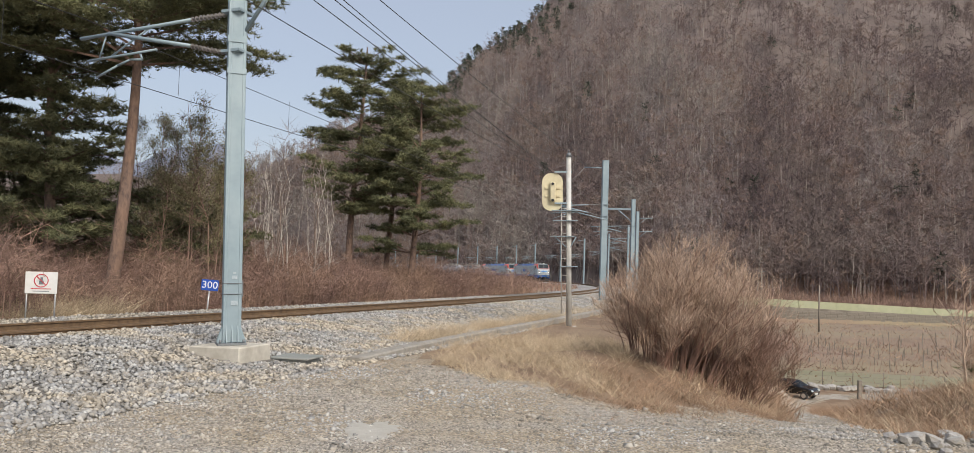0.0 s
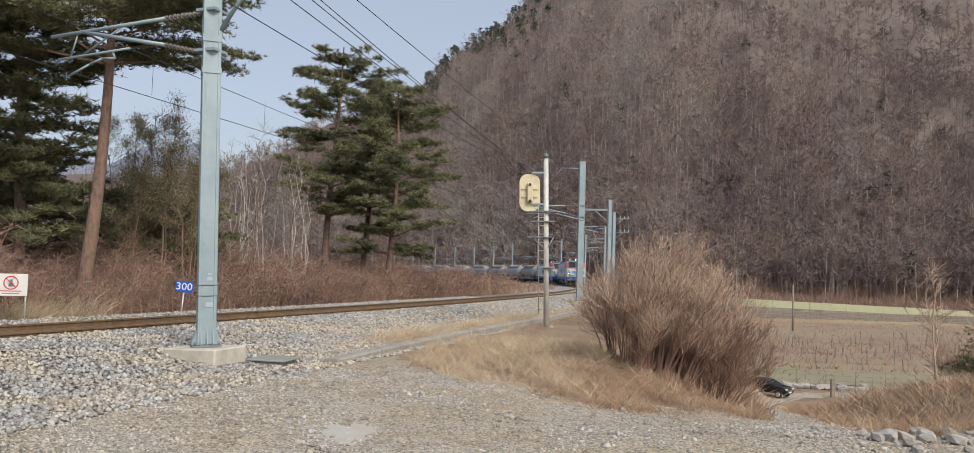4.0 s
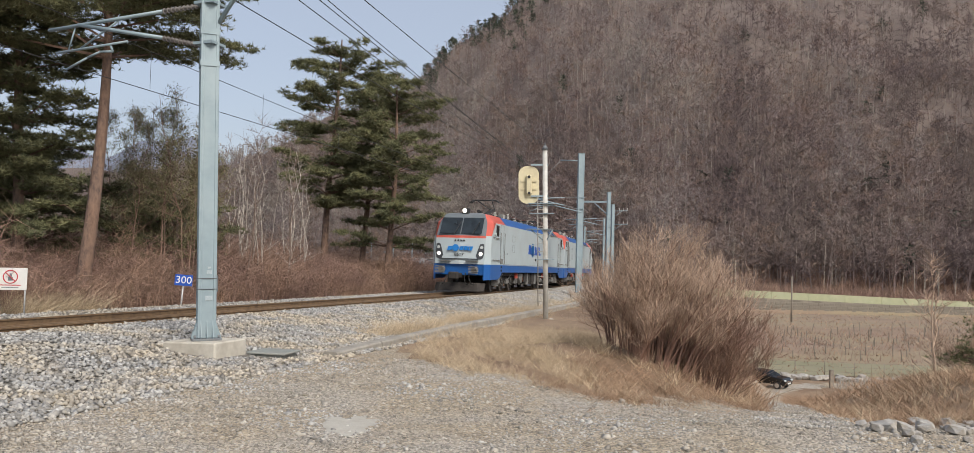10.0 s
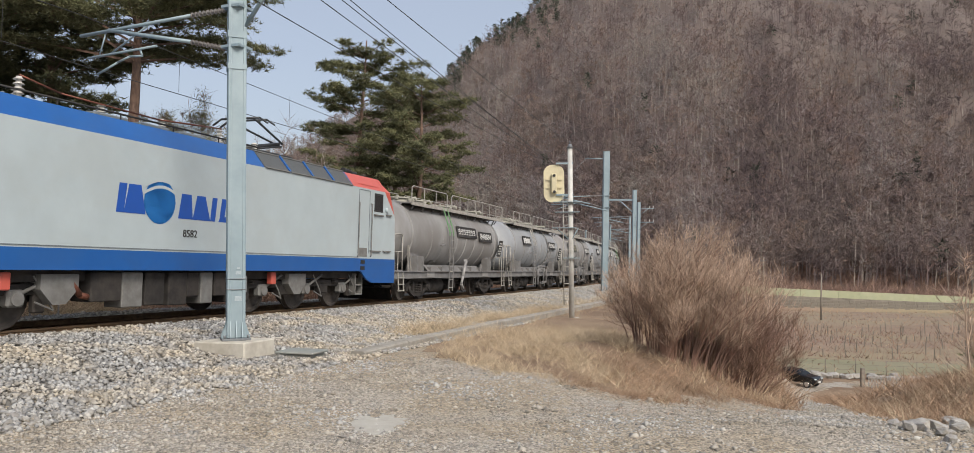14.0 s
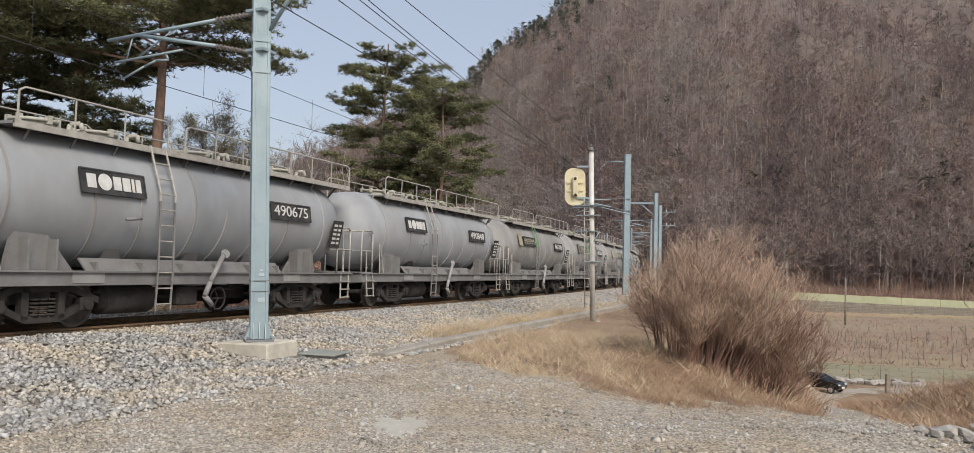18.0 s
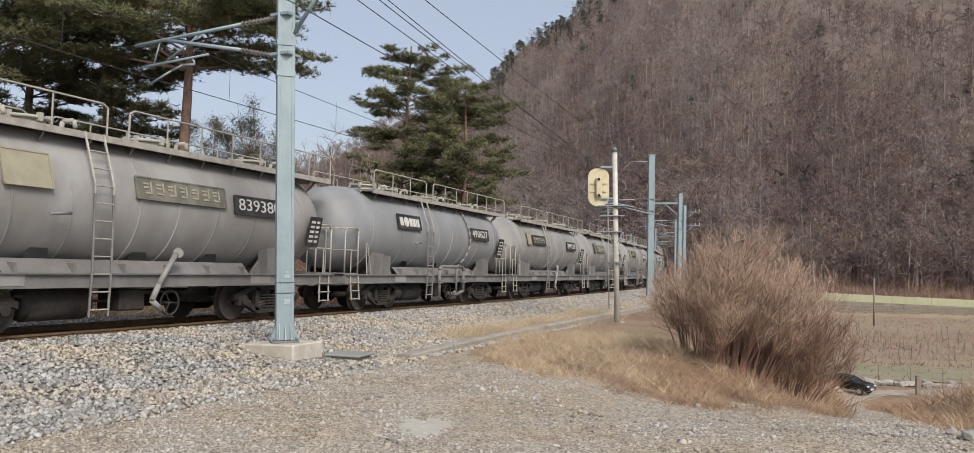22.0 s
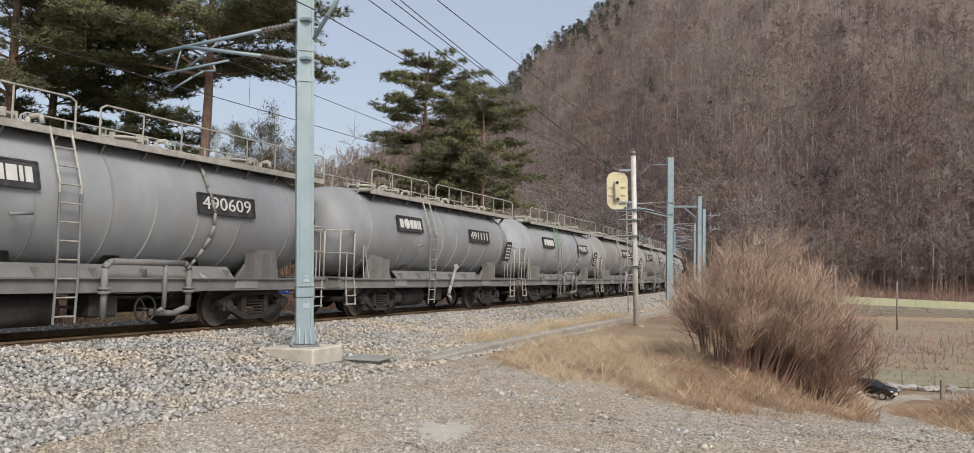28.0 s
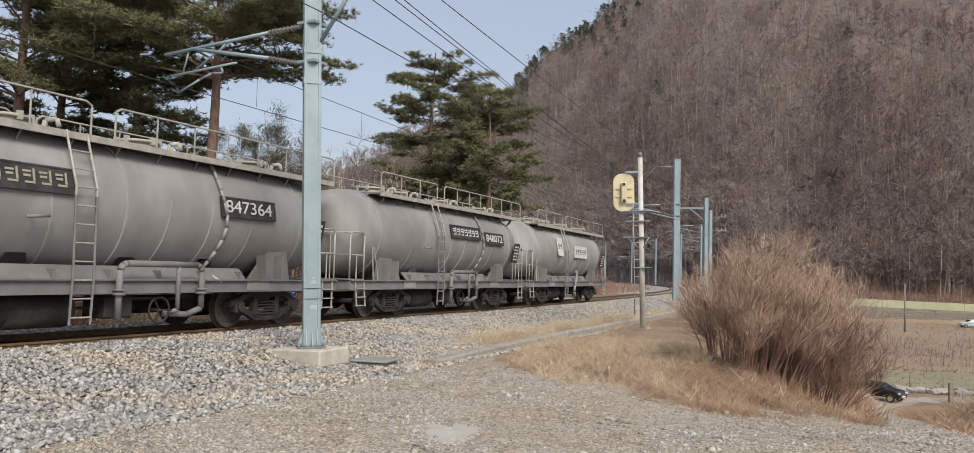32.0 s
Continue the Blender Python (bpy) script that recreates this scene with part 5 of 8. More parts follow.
for i, (number, kind, curved, green) in enumerate(WAGONS):
    w = TRAIN[i + 2][0]
    del w["plan"]
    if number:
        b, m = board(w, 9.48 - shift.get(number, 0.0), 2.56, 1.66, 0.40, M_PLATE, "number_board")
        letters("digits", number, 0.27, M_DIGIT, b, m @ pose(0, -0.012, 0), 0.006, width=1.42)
    b, m = board(w, 11.62, 2.12, 0.46, 0.72, M_PLATE, "data_board")
    bm = bmesh.new()
    for k in range(5):
        for x0, ww in ((-0.1, 0.16), (0.11, 0.12)):
            plate(bm, m @ Matrix.Translation((x0, -0.01, 0.24 - 0.12 * k)), ww, 0.06, 0.012)
    part("writing", bm, M_DIGIT, b, "unreadable white lettering")
    if kind == "logo":
        b, m = board(w, 3.9, 2.68, 1.5, 0.44, M_PLATE)
        bm = bmesh.new()
        for x0, x1 in ((-0.62, -0.42), (-0.02, 0.16), (0.2, 0.38), (0.42, 0.48), (0.52, 0.64)):
            plate(bm, m @ Matrix.Translation(((x0 + x1) / 2, -0.012, 0)), x1 - x0, 0.26, 0.014)
        pieces("logo_bar", bm, M_DIGIT, b)
        bm = bmesh.new()
        ring = [bm.verts.new(m @ Vector((-0.22 + 0.16 * math.cos(t), -0.012, 0.16 * math.sin(t)))) for t in (2 * math.pi * k / 18 for k in range(18))]
        bm.faces.new(ring)
        part("logo_globe", bm, M_DIGIT, b)
    else:
        if kind == "dark":
            spots = [(7.15, 2.66, 2.25, 0.42, M_PLATE, M_DIGIT)]
        elif kind == "late":
            spots = [(7.16, 2.66, 2.4, 0.42, M_OLIVE, M_CREAM), (3.75, 2.74, 0.85, 0.6, M_CREAM, None)]
        elif kind == "white":
            spots = [(7.6, 2.45, 2.0, 0.55, M_DIGIT, M_SILL), (4.4, 2.6, 0.7, 0.8, M_DIGIT, M_SILL)]
        else:
            spots = [(2.62, 2.7, 0.46, 0.55, M_CREAM if kind == "cream" else M_OLIVE, None), (4.05, 2.66, 1.9, 0.42, M_OLIVE if kind == "olive" else M_PLATE, M_CREAM)]
        for u, z, ww, hh, ground_mat, ink in spots:
            b, m = board(w, u, z, ww, hh, ground_mat)
            if ink:
                bm = bmesh.new()
                n = max(2, round(ww / 0.34))
                for k in range(n):
                    x = (k - (n - 1) / 2) * ww * 0.9 / n
                    for dx, dz, a, c in ((-0.045, 0.09, 0.14, 0.035), (-0.045, 0.02, 0.12, 0.04), (0.075, 0.04, 0.035, 0.2), (0.0, -0.09, 0.17, 0.035)):
                        plate(bm, m @ Matrix.Translation((x + dx, -0.012, dz)), a, c, 0.014)
                tagged(part("lettering", bm, ink, b), kind="stuff")
    if green:
        for ladder in [o for o in w.children if o.name.startswith("ladder")]:
            ladder["label"] = "ladder with a green-painted top"
            for o in ladder.children:
                if o.name.startswith("upper") or o.matrix_basis.translation.z > 2.5:
                    o.material_slots[0].link = "OBJECT"
                    o.material_slots[0].material = M_GREEN
    if kind == "logo":
        for o in w.children:
            if o.name.split(".")[0] == "tank":
                o.material_slots[0].link = "OBJECT"
                o.material_slots[0].material = M_TANK_COOL
    words = {"logo": "black logo board", "dark": "black name board", "olive": "olive name board", "cream": "yellow emblem board", "late": "long olive name board", "white": "white boards, last of the train"}
    tagged(w, "dusty grey cement tank wagon with " + words[kind] + (" and green-topped ladder" if green else ""), "tank wagon", "wagons of the cement train")


LEAD_T, LEAD_U = [0, 1, 3, 6, 9, 10, 11, 12, 14, 16], [-4.0, -3.5, -1.2, 0.0, 0.0, -0.1, -0.15, -0.15, -0.05, 0.0]


def train_u(t):
    """How far out the first engine's reference stands at t seconds; the train slows a little."""
    k = t - 11
    return 17.812 - 14.3635 * k + 0.056745 * k ** 2 - 0.000298 * k ** 3 - 0.000012 * k ** 4 + float(np.interp(t, LEAD_T, LEAD_U))

# ---- overhead line ----
M_WIRE = mat("dark_wire", (0.05, 0.05, 0.052), (0.07, 0.07, 0.07), 5.0, 0.6, 0.5)
M_INSUL = mat("grey_brown_insulator", (0.24, 0.225, 0.21), (0.18, 0.165, 0.155), 5.0, 0.4)
M_CREAMPAINT = mat("cream_signal_paint", (0.66, 0.60, 0.40), (0.58, 0.52, 0.35), 3.0, 0.6, c=(0.46, 0.40, 0.27), c_scale=2.0, c_amount=0.5)
M_SIGNBLUE = mat("sign_blue", (0.01, 0.075, 0.42), (0.012, 0.085, 0.45), 5.0, 0.5)
M_SIGNWHITE = mat("sign_white", (0.74, 0.74, 0.72), (0.66, 0.66, 0.63), 4.0, 0.5)
M_SIGNRED = mat("sign_red", (0.55, 0.03, 0.05), (0.5, 0.03, 0.05), 4.0, 0.5)
M_POST = mat("aluminium_post", (0.48, 0.48, 0.48), (0.4, 0.4, 0.4), 5.0, 0.4, 0.6)
M_LID = mat("green_grey_box", (0.27, 0.29, 0.27), (0.21, 0.225, 0.21), 4.0, 0.8, c=(0.33, 0.32, 0.29), c_scale=2.0)


def insulator_rod(bm, a, b, discs=10, r=0.055):
    a, b = Vector(a), Vector(b)
    rod(bm, a, b, 0.03, None, 8)
    for i in range(discs):
        p = a + (b - a) * ((i + 0.5) / discs)
        d = (b - a).normalized() * 0.012
        rod(bm, p - d, p + d, r, r * 0.7, 12)


def cantilever(top, w, up=0.0):
    """The bracket that carries the contact wire, reaching over the rails (local -x)."""
    for z in (5.02, 5.76):
        bm = bmesh.new()
        box(bm, -w - 0.02, w + 0.02, -w - 0.02, w + 0.02, z + up, z + 0.05 + up)
        br = part("bracket", bm, M_GALV, top)
    bm = bmesh.new()
    insulator_rod(bm, (-w, 0, 5.79 + up), (-1.05, 0, 5.77 + up))
    part("insulator", bm, M_INSUL, top)
    bm = bmesh.new()
    insulator_rod(bm, (-w, 0, 5.05 + up), (-1.05, 0, 5.27 + up))
    part("insulator", bm, M_INSUL, top)
    bm = bmesh.new()
    rod(bm, (-1.0, 0, 5.77 + up), (-3.72, 0, 5.66 + up), 0.035, None, 10)
    part("top_tube", bm, M_GALV, top)
    bm = bmesh.new()
    rod(bm, (-1.0, 0, 5.26 + up), (-3.0, 0, 5.70 + up), 0.04, None, 10)
    part("stay_tube", bm, M_GALV, top)
    bm = bmesh.new()
    rod(bm, (-3.55, 0.02, 5.2 + up), (-1.85, 0.02, 5.28 + up), 0.025, None, 8)
    rod(bm, (-3.1, 0.02, 5.66 + up), (-3.25, 0.02, 5.24 + up), 0.015, None, 6)
    rod(bm, (-3.0, 0.02, 5.22 + up), (-1.95, 0.02, 5.76 + up), 0.02, None, 6)
    part("registration_tube", bm, M_GALV, top)
    bm = bmesh.new()
    pipe(bm, [(-2.25, 0.03, 5.24 + up), (-2.2, 0.03, 5.12 + up), (-2.5, 0.03, 5.14 + up), (-2.8, 0.03, 5.05 + up), (-3.3, 0.03, 4.86 + up)], 0.022, 7)
    part("steady_arm", bm, M_GALV, top)


def mast(u, side, height, w, turn=40.0, detail=False, arm_left=False, arm_right=False, lean=0.0):
    top = new("catenary_mast")
    top.matrix_world = track_pose(u, side) @ Matrix.Rotation(-math.atan(GRADE), 4, "X") @ Matrix.Rotation(radians(lean), 4, "Y")
    r = Matrix.Rotation(radians(turn), 4, "Z")
    bm = bmesh.new()
    h = w / 2
    ring = []
    for k in range(4):
        c, q = math.cos(k * math.pi / 2), math.sin(k * math.pi / 2)
        for x, y in ((-h, -h - 0.009), (-h + 0.045, -h - 0.009), (-h + 0.05, -h), (h - 0.05, -h), (h - 0.045, -h - 0.009), (h, -h - 0.009)):
            ring.append((x * c - y * q, x * q + y * c))
    low = [bm.verts.new((x, y, -0.08)) for x, y in ring]
    high = [bm.verts.new((x, y, height)) for x, y in ring]
    for i in range(len(ring)):
        j = (i + 1) % len(ring)
        bm.faces.new((low[i], low[j], high[j], high[i]))
    bm.faces.new(high), bm.faces.new(low[::-1])
    bmesh.ops.transform(bm, matrix=r, verts=bm.verts)
    part("column", bm, M_GALV, top)
    bm = bmesh.new()
    box(bm, -h - 0.02, h + 0.02, -h - 0.02, h + 0.02, height, height + 0.03, 0, 0.006)
    bmesh.ops.transform(bm, matrix=r, verts=bm.verts)
    part("cap", bm, M_GALV, top)
    bm = bmesh.new()
    box(bm, -0.25, 0.25, -0.25, 0.25, -0.13, -0.09, 0, 0.006)
    bmesh.ops.transform(bm, matrix=r, verts=bm.verts)
    part("base_plate", bm, M_GALV_DARK, top)
    if detail:
        for k in range(4):
            for q in (-0.1, 0.0, 0.1):
                bm = bmesh.new()
                vs = [bm.verts.new(v) for v in ((q - 0.006, h, -0.09), (q - 0.006, 0.245, -0.09), (q - 0.006, 0.245, -0.06), (q - 0.006, h, 0.22), (q + 0.006, h, -0.09), (q + 0.006, 0.245, -0.09), (q + 0.006, 0.245, -0.06), (q + 0.006, h, 0.22))]
                for f in ((0, 1, 2, 3), (7, 6, 5, 4), (0, 4, 5, 1), (1, 5, 6, 2), (2, 6, 7, 3)):
                    bm.faces.new([vs[i] for i in f])
                bmesh.ops.transform(bm, matrix=r @ Matrix.Rotation(radians(90 * k), 4, "Z"), verts=bm.verts)
                part("gusset", bm, M_GALV, top)
            bm = bmesh.new()
            rod(bm, (0.2, 0.2, -0.09), (0.2, 0.2, -0.03), 0.022, None, 6)
            bmesh.ops.transform(bm, matrix=r @ Matrix.Rotation(radians(90 * k), 4, "Z"), verts=bm.verts)
            part("anchor_bolt", bm, M_GALV_DARK, top)
        for z, hh in ((4.78, 0.1), (5.36, 0.12)):
            bm = bmesh.new()
            box(bm, -h - 0.018, h + 0.018, -h - 0.018, h + 0.018, z, z + hh)
            bmesh.ops.transform(bm, matrix=r, verts=bm.verts)
            part("clamp", bm, M_GALV, top)
        for z in (0.78, 0.97):
            bm = bmesh.new()
            q = h + 0.014
            loop = [r @ Vector(v) for v in ((-q, -q, z), (q, -q, z), (q, q, z), (-q, q, z), (-q, -q, z))]
            pipe(bm, loop, 0.008, 5)
            part("wire_band", bm, M_GALV_DARK, top)
        bm = bmesh.new()
        box(bm, h, h + 0.05, 0.02, 0.12, 0.72, 1.02, 0, 0.01)
        bmesh.ops.transform(bm, matrix=r, verts=bm.verts)
        part("tag_plate", bm, M_GALV_DARK, top)
        for z, a in ((0.62, 0.12), (1.08, 0.09), (1.16, 0.05)):
            bm = bmesh.new()
            plate(bm, r @ pose(h * 0.2, -h - 0.010, z), a, a * 0.7, 0.004)
            part("paint_patch", bm, M_SCUFF, top)
        bm = bmesh.new()
        rod(bm, (0.12, 0, 5.5), (1.1, 0, 6.75), 0.04, None, 8)
        part("arm_strut", bm, M_GALV, top)
        bm = bmesh.new()
        box(bm, 0.0, 1.5, -0.05, 0.05, 6.7, 6.8, 0, 0.01)
        part("feeder_arm", bm, M_GALV, top)
    bm = bmesh.new()
    if detail:
        box(bm, -0.55, 0.53, -0.46, 0.46, -0.7, -0.13, 0, 0.025)
    else:
        box(bm, -0.45, 0.45, -0.45, 0.45, -0.9, -0.13, 0, 0.02)
    part("footing", bm, M_CONCRETE, top, "stained concrete footing")
    cantilever(top, w * 0.6, 0.16)
    if arm_left:
        bm = bmesh.new()
        rod(bm, (0, 0, height - 0.45), (-1.35, 0, height - 0.4), 0.04, None, 8)
        part("top_arm", bm, M_GALV, top)
        bm = bmesh.new()
        insulator_rod(bm, (-1.35, 0, height - 0.45), (-2.2, 0, height - 1.35), 7, 0.06)
        part("hanging_insulator", bm, M_INSUL, top)
    if arm_right:
        for z in (height - 0.75, height - 2.3):
            bm = bmesh.new()
            rod(bm, (0, 0, z), (1.7, 0, z + 0.05), 0.045, None, 8)
            rod(bm, (0.15, 0, z - 0.7), (1.0, 0, z), 0.03, None, 6)
            part("side_arm", bm, M_GALV, top)
            for x in (0.7, 1.2, 1.65):
                bm = bmesh.new()
                insulator_rod(bm, (x, 0, z + 0.05), (x, 0, z + 0.35), 4, 0.05)
                part("pin_insulator", bm, M_CERAMIC, top)
    return tagged(top, "pale blue-grey steel catenary mast on a concrete footing", "mast", "catenary masts along the line")


mast(3.86, 3.995, 9.2, 0.30, 42.0, True, lean=-1.9)
mast(42.0, 4.0, 8.75, 0.36, 20.0, arm_left=True)
portal = mast(62.5, 4.0, 8.3, 0.30, 20.0)
bm = bmesh.new()
box(bm, -2.9, -0.1, -0.08, 0.08, 7.35, 7.52, 0, 0.01)
part("cross_beam", bm, M_GALV, portal)
bm = bmesh.new()
rod(bm, (-0.1, 0, 6.3), (-1.3, 0, 7.36), 0.05, None, 8)
part("beam_strut", bm, M_GALV, portal)
mast(84.0, 3.75, 9.0, 0.30, 20.0, arm_right=True)
for u in (111, 135.5, 157.5, 175.5, 193.5, 206, 218.5, 230.5, 242.5, 255.5, 266.5, 279):
    mast(u, 3.8, 9.2, 0.24, 20.0, arm_left=True)


def wire(points, r, name, label, group="wires over the line", sag=0.0):
    bm = bmesh.new()
    pts = []
    for a, b in zip(points, points[1:]):
        a, b = Vector(a), Vector(b)
        n = max(2, int((b - a).length / 4))
        for i in range(n):
            k = i / n
            pts.append(a + (b - a) * k - Vector((0, 0, sag * 4 * k * (1 - k))))
    pts.append(Vector(points[-1]))
    prev = None
    for i, p in enumerate(pts):
        d = (pts[min(i + 1, len(pts) - 1)] - pts[max(i - 1, 0)]).normalized()
        e = d.cross(Vector((0, 0, 1))).normalized()
        f = d.cross(e)
        ring = [bm.verts.new(p + (e * math.cos(a) + f * math.sin(a)) * r * 1.35) for a in (0, 1.257, 2.513, 3.77, 5.027)]
        if prev:
            for j in range(5):
                bm.faces.new((prev[j], prev[(j + 1) % 5], ring[(j + 1) % 5], ring[j])).smooth = True
        prev = ring
    return tagged(part(name, bm, M_WIRE), label, "wire", group)


wire([track(u, 0.25 if i % 2 else -0.2, 5.2) for i, u in enumerate(range(-36, 280, 20))], 0.007, "contact_wire", "thin dark contact wire above the rails")
wire([track(u, 0.0, 6.15) for u in (-36, 3.9, 42, 62.5, 84, 111, 135, 157, 175, 193, 218, 242, 266)], 0.0065, "messenger_wire", "thin dark messenger wire above the contact wire", sag=0.25)
for u in list(np.arange(-30, 60, 4.6)):
    bm = bmesh.new()
    a = track(u, 0.0, 5.2)
    rod(bm, a, a + Vector((0, 0, 0.85)), 0.005, None, 4)
    tagged(part("dropper", bm, M_WIRE), "thin dropper between messenger and contact wire", "wire", "droppers of the contact wire")
BACK = Vector((math.sin(0.33) * -45, -45 * math.cos(0.33), 0.5))
for a, b in (((-4.65, 14.0, 6.01), (2.49, 44.0, 6.53)), ((-4.4, 14.0, 6.7), (2.6, 46.0, 6.86)), ((-4.25, 14.1, 6.95), (2.8, 46.5, 7.0)), ((-4.2, 14.2, 7.09), (4.6, 50.0, 6.06)), ((-3.64, 14.0, 7.13), (5.73, 50.0, 7.26))):
    A, B = Vector(a), Vector(b)
    wire([A + BACK, A, B, track(84, 2.2, B.z + 1.6), track(135, 2.2, 7.6)], 0.0075, "feeder_wire", "dark feeder wire slung from mast to mast", sag=0.12)

# ---- signal ----
sig = new("signal_post")
sig.matrix_world = pose(2.3, 28.0, -0.62, 0, -1.6, 0)
bm = bmesh.new()
rod(bm, (0, 0, 0), (0, 0, 5.95), 0.095, 0.085, 16)
part("pole", bm, M_SIGPOST, sig, "pale grey tapered pole")
bm = bmesh.new()
rod(bm, (0, 0, 5.95), (0, 0, 6.1), 0.12, 0.05, 12)
rod(bm, (0, 0, 6.1), (0, 0, 6.2), 0.02, None, 6)
part("cap", bm, M_GALV_DARK, sig)
bm = bmesh.new()
outline = []
W, H, R = 0.36, 0.66, 0.3
for qx, qz, a0 in ((1, 1, 0), (-1, 1, 90), (-1, -1, 180), (1, -1, 270)):
    for i in range(7):
        t = radians(a0 + 15 * i)
        outline.append((-0.57 + qx * (W - R) + R * math.cos(t), 4.72 + qz * (H - R) + R * math.sin(t)))
fr = [bm.verts.new((x, 0.02, z)) for x, z in outline]
bk = [bm.verts.new((x, 0.05, z)) for x, z in outline]
bm.faces.new(fr[::-1]), bm.faces.new(bk)
for i in range(len(fr)):
    j = (i + 1) % len(fr)
    bm.faces.new((fr[i], fr[j], bk[j], bk[i]))
bmesh.ops.recalc_face_normals(bm, faces=bm.faces)
part("back_board", bm, M_CREAMPAINT, sig, "cream oval back board seen from behind")
bm = bmesh.new()
box(bm, -0.67, -0.47, -0.14, 0.02, 4.38, 5.06, 0, 0.03)
part("lamp_housing", bm, M_CREAMPAINT, sig)
for z in (4.42, 4.99):
    bm = bmesh.new()
    disc(bm, (-0.57, -0.15, z), (0, 1, 0), 0.05, 0.03, 12)
    part("gland", bm, M_BLACK, sig)
for z in (4.58, 4.86):
    for x0, x1 in ((-0.85, -0.67), (-0.47, -0.3)):
        bm = bmesh.new()
        box(bm, x0, x1, -0.02, 0.02, z - 0.03, z + 0.03)
        part("lug", bm, M_CREAMPAINT, sig)
bm = bmesh.new()
for z in (4.32, 5.42):
    box(bm, -0.5, 0.1, -0.05, 0.0, z - 0.03, z + 0.03)
pieces("board_bracket", bm, M_GALV, sig)
bm = bmesh.new()
for x in (-0.27, -0.07):
    rod(bm, (x, -0.12, 0.5), (x, -0.12, 4.3), 0.018, None, 6)
for i in range(13):
    rod(bm, (-0.27, -0.12, 0.65 + 0.29 * i), (-0.07, -0.12, 0.65 + 0.29 * i), 0.014, None, 6)
part("ladder", bm, M_HAND, sig, "narrow steel climbing ladder")
for z, w0, w1 in ((4.05, -0.6, 0.35), (3.7, -0.55, 0.3), (3.15, -0.65, 0.2), (2.1, -0.3, 0.3)):
    bm = bmesh.new()
    box(bm, w0, w1, -0.2, 0.12, z, z + 0.025)
    part("foot_rest", bm, M_GALV, sig)
bm = bmesh.new()
for x in (-0.5, 0.25):
    rod(bm, (x, -0.1, 3.15), (0, -0.05, 2.7), 0.02, None, 6)
rod(bm, (0.1, 0, 4.05), (1.3, 0, 3.75), 0.02, None, 6)
part("stay", bm, M_GALV, sig)
bm = bmesh.new()
box(bm, -0.28, 0.28, -0.28, 0.28, -0.3, 0.04, 0, 0.02)
part("footing", bm, M_CONCRETE, sig)
tagged(sig, "grey railway signal post with a cream oval board", "signal")

# ---- signs beyond the rails ----
sg = new("speed_sign")
sg.matrix_world = pose(-9.28, 25.0, -0.43, 0, 4, 14)
bm = bmesh.new()
rod(bm, (0, 0, -0.35), (0, 0, 0.85), 0.028, None, 8)
part("post", bm, M_POST, sg)
bm = bmesh.new()
box(bm, -0.26, 0.26, -0.045, -0.03, 0.8, 1.14, 0, 0.005)
panel = part("panel", bm, M_SIGNBLUE, sg)
letters("number", "300", 0.23, M_SIGNWHITE, panel, pose(0, -0.05, 0.97), 0.004, width=0.46)
tagged(sg, "small blue sign reading 300 on a thin post", "sign")
sg = new("warning_sign")
sg.matrix_world = pose(-11.06, 19.0, ground_at(-11.0, 19.0) + 0.22, 0, 0, 16)
for x in (-0.31, 0.31):
    bm = bmesh.new()
    rod(bm, (x, 0, -0.5), (x, 0, 1.1), 0.02, None, 8)
    part("post", bm, M_POST, sg)
bm = bmesh.new()
box(bm, -0.35, 0.35, -0.04, -0.02, 0.64, 1.16, 0, 0.005)
panel = part("panel", bm, M_SIGNWHITE, sg)
bm = bmesh.new()
for i in range(24):
    a, b = 2 * math.pi * i / 24, 2 * math.pi * (i + 1) / 24
    rod(bm, (0.15 * math.cos(a), -0.045, 0.95 + 0.15 * math.sin(a)), (0.15 * math.cos(b), -0.045, 0.95 + 0.15 * math.sin(b)), 0.012, None, 5)
rod(bm, (-0.105, -0.05, 1.055), (0.105, -0.05, 0.845), 0.012, None, 5)
part("prohibition_ring", bm, M_SIGNRED, panel)
bm = bmesh.new()
box(bm, -0.05, 0.05, -0.046, -0.04, 0.86, 0.95)
box(bm, -0.02, 0.03, -0.046, -0.04, 0.95, 1.03)
part("pictogram", bm, M_FRAME_GREY, panel)
bm = bmesh.new()
box(bm, -0.22, 0.22, -0.045, -0.04, 0.745, 0.765)
part("red_line", bm, M_SIGNRED, panel, "unreadable red lettering")
bm = bmesh.new()
box(bm, -0.18, 0.18, -0.045, -0.04, 0.69, 0.705)
part("grey_line", bm, M_FRAME_GREY, panel, "unreadable grey lettering")
tagged(sg, "white no-entry sign on two thin posts in dry grass", "sign")

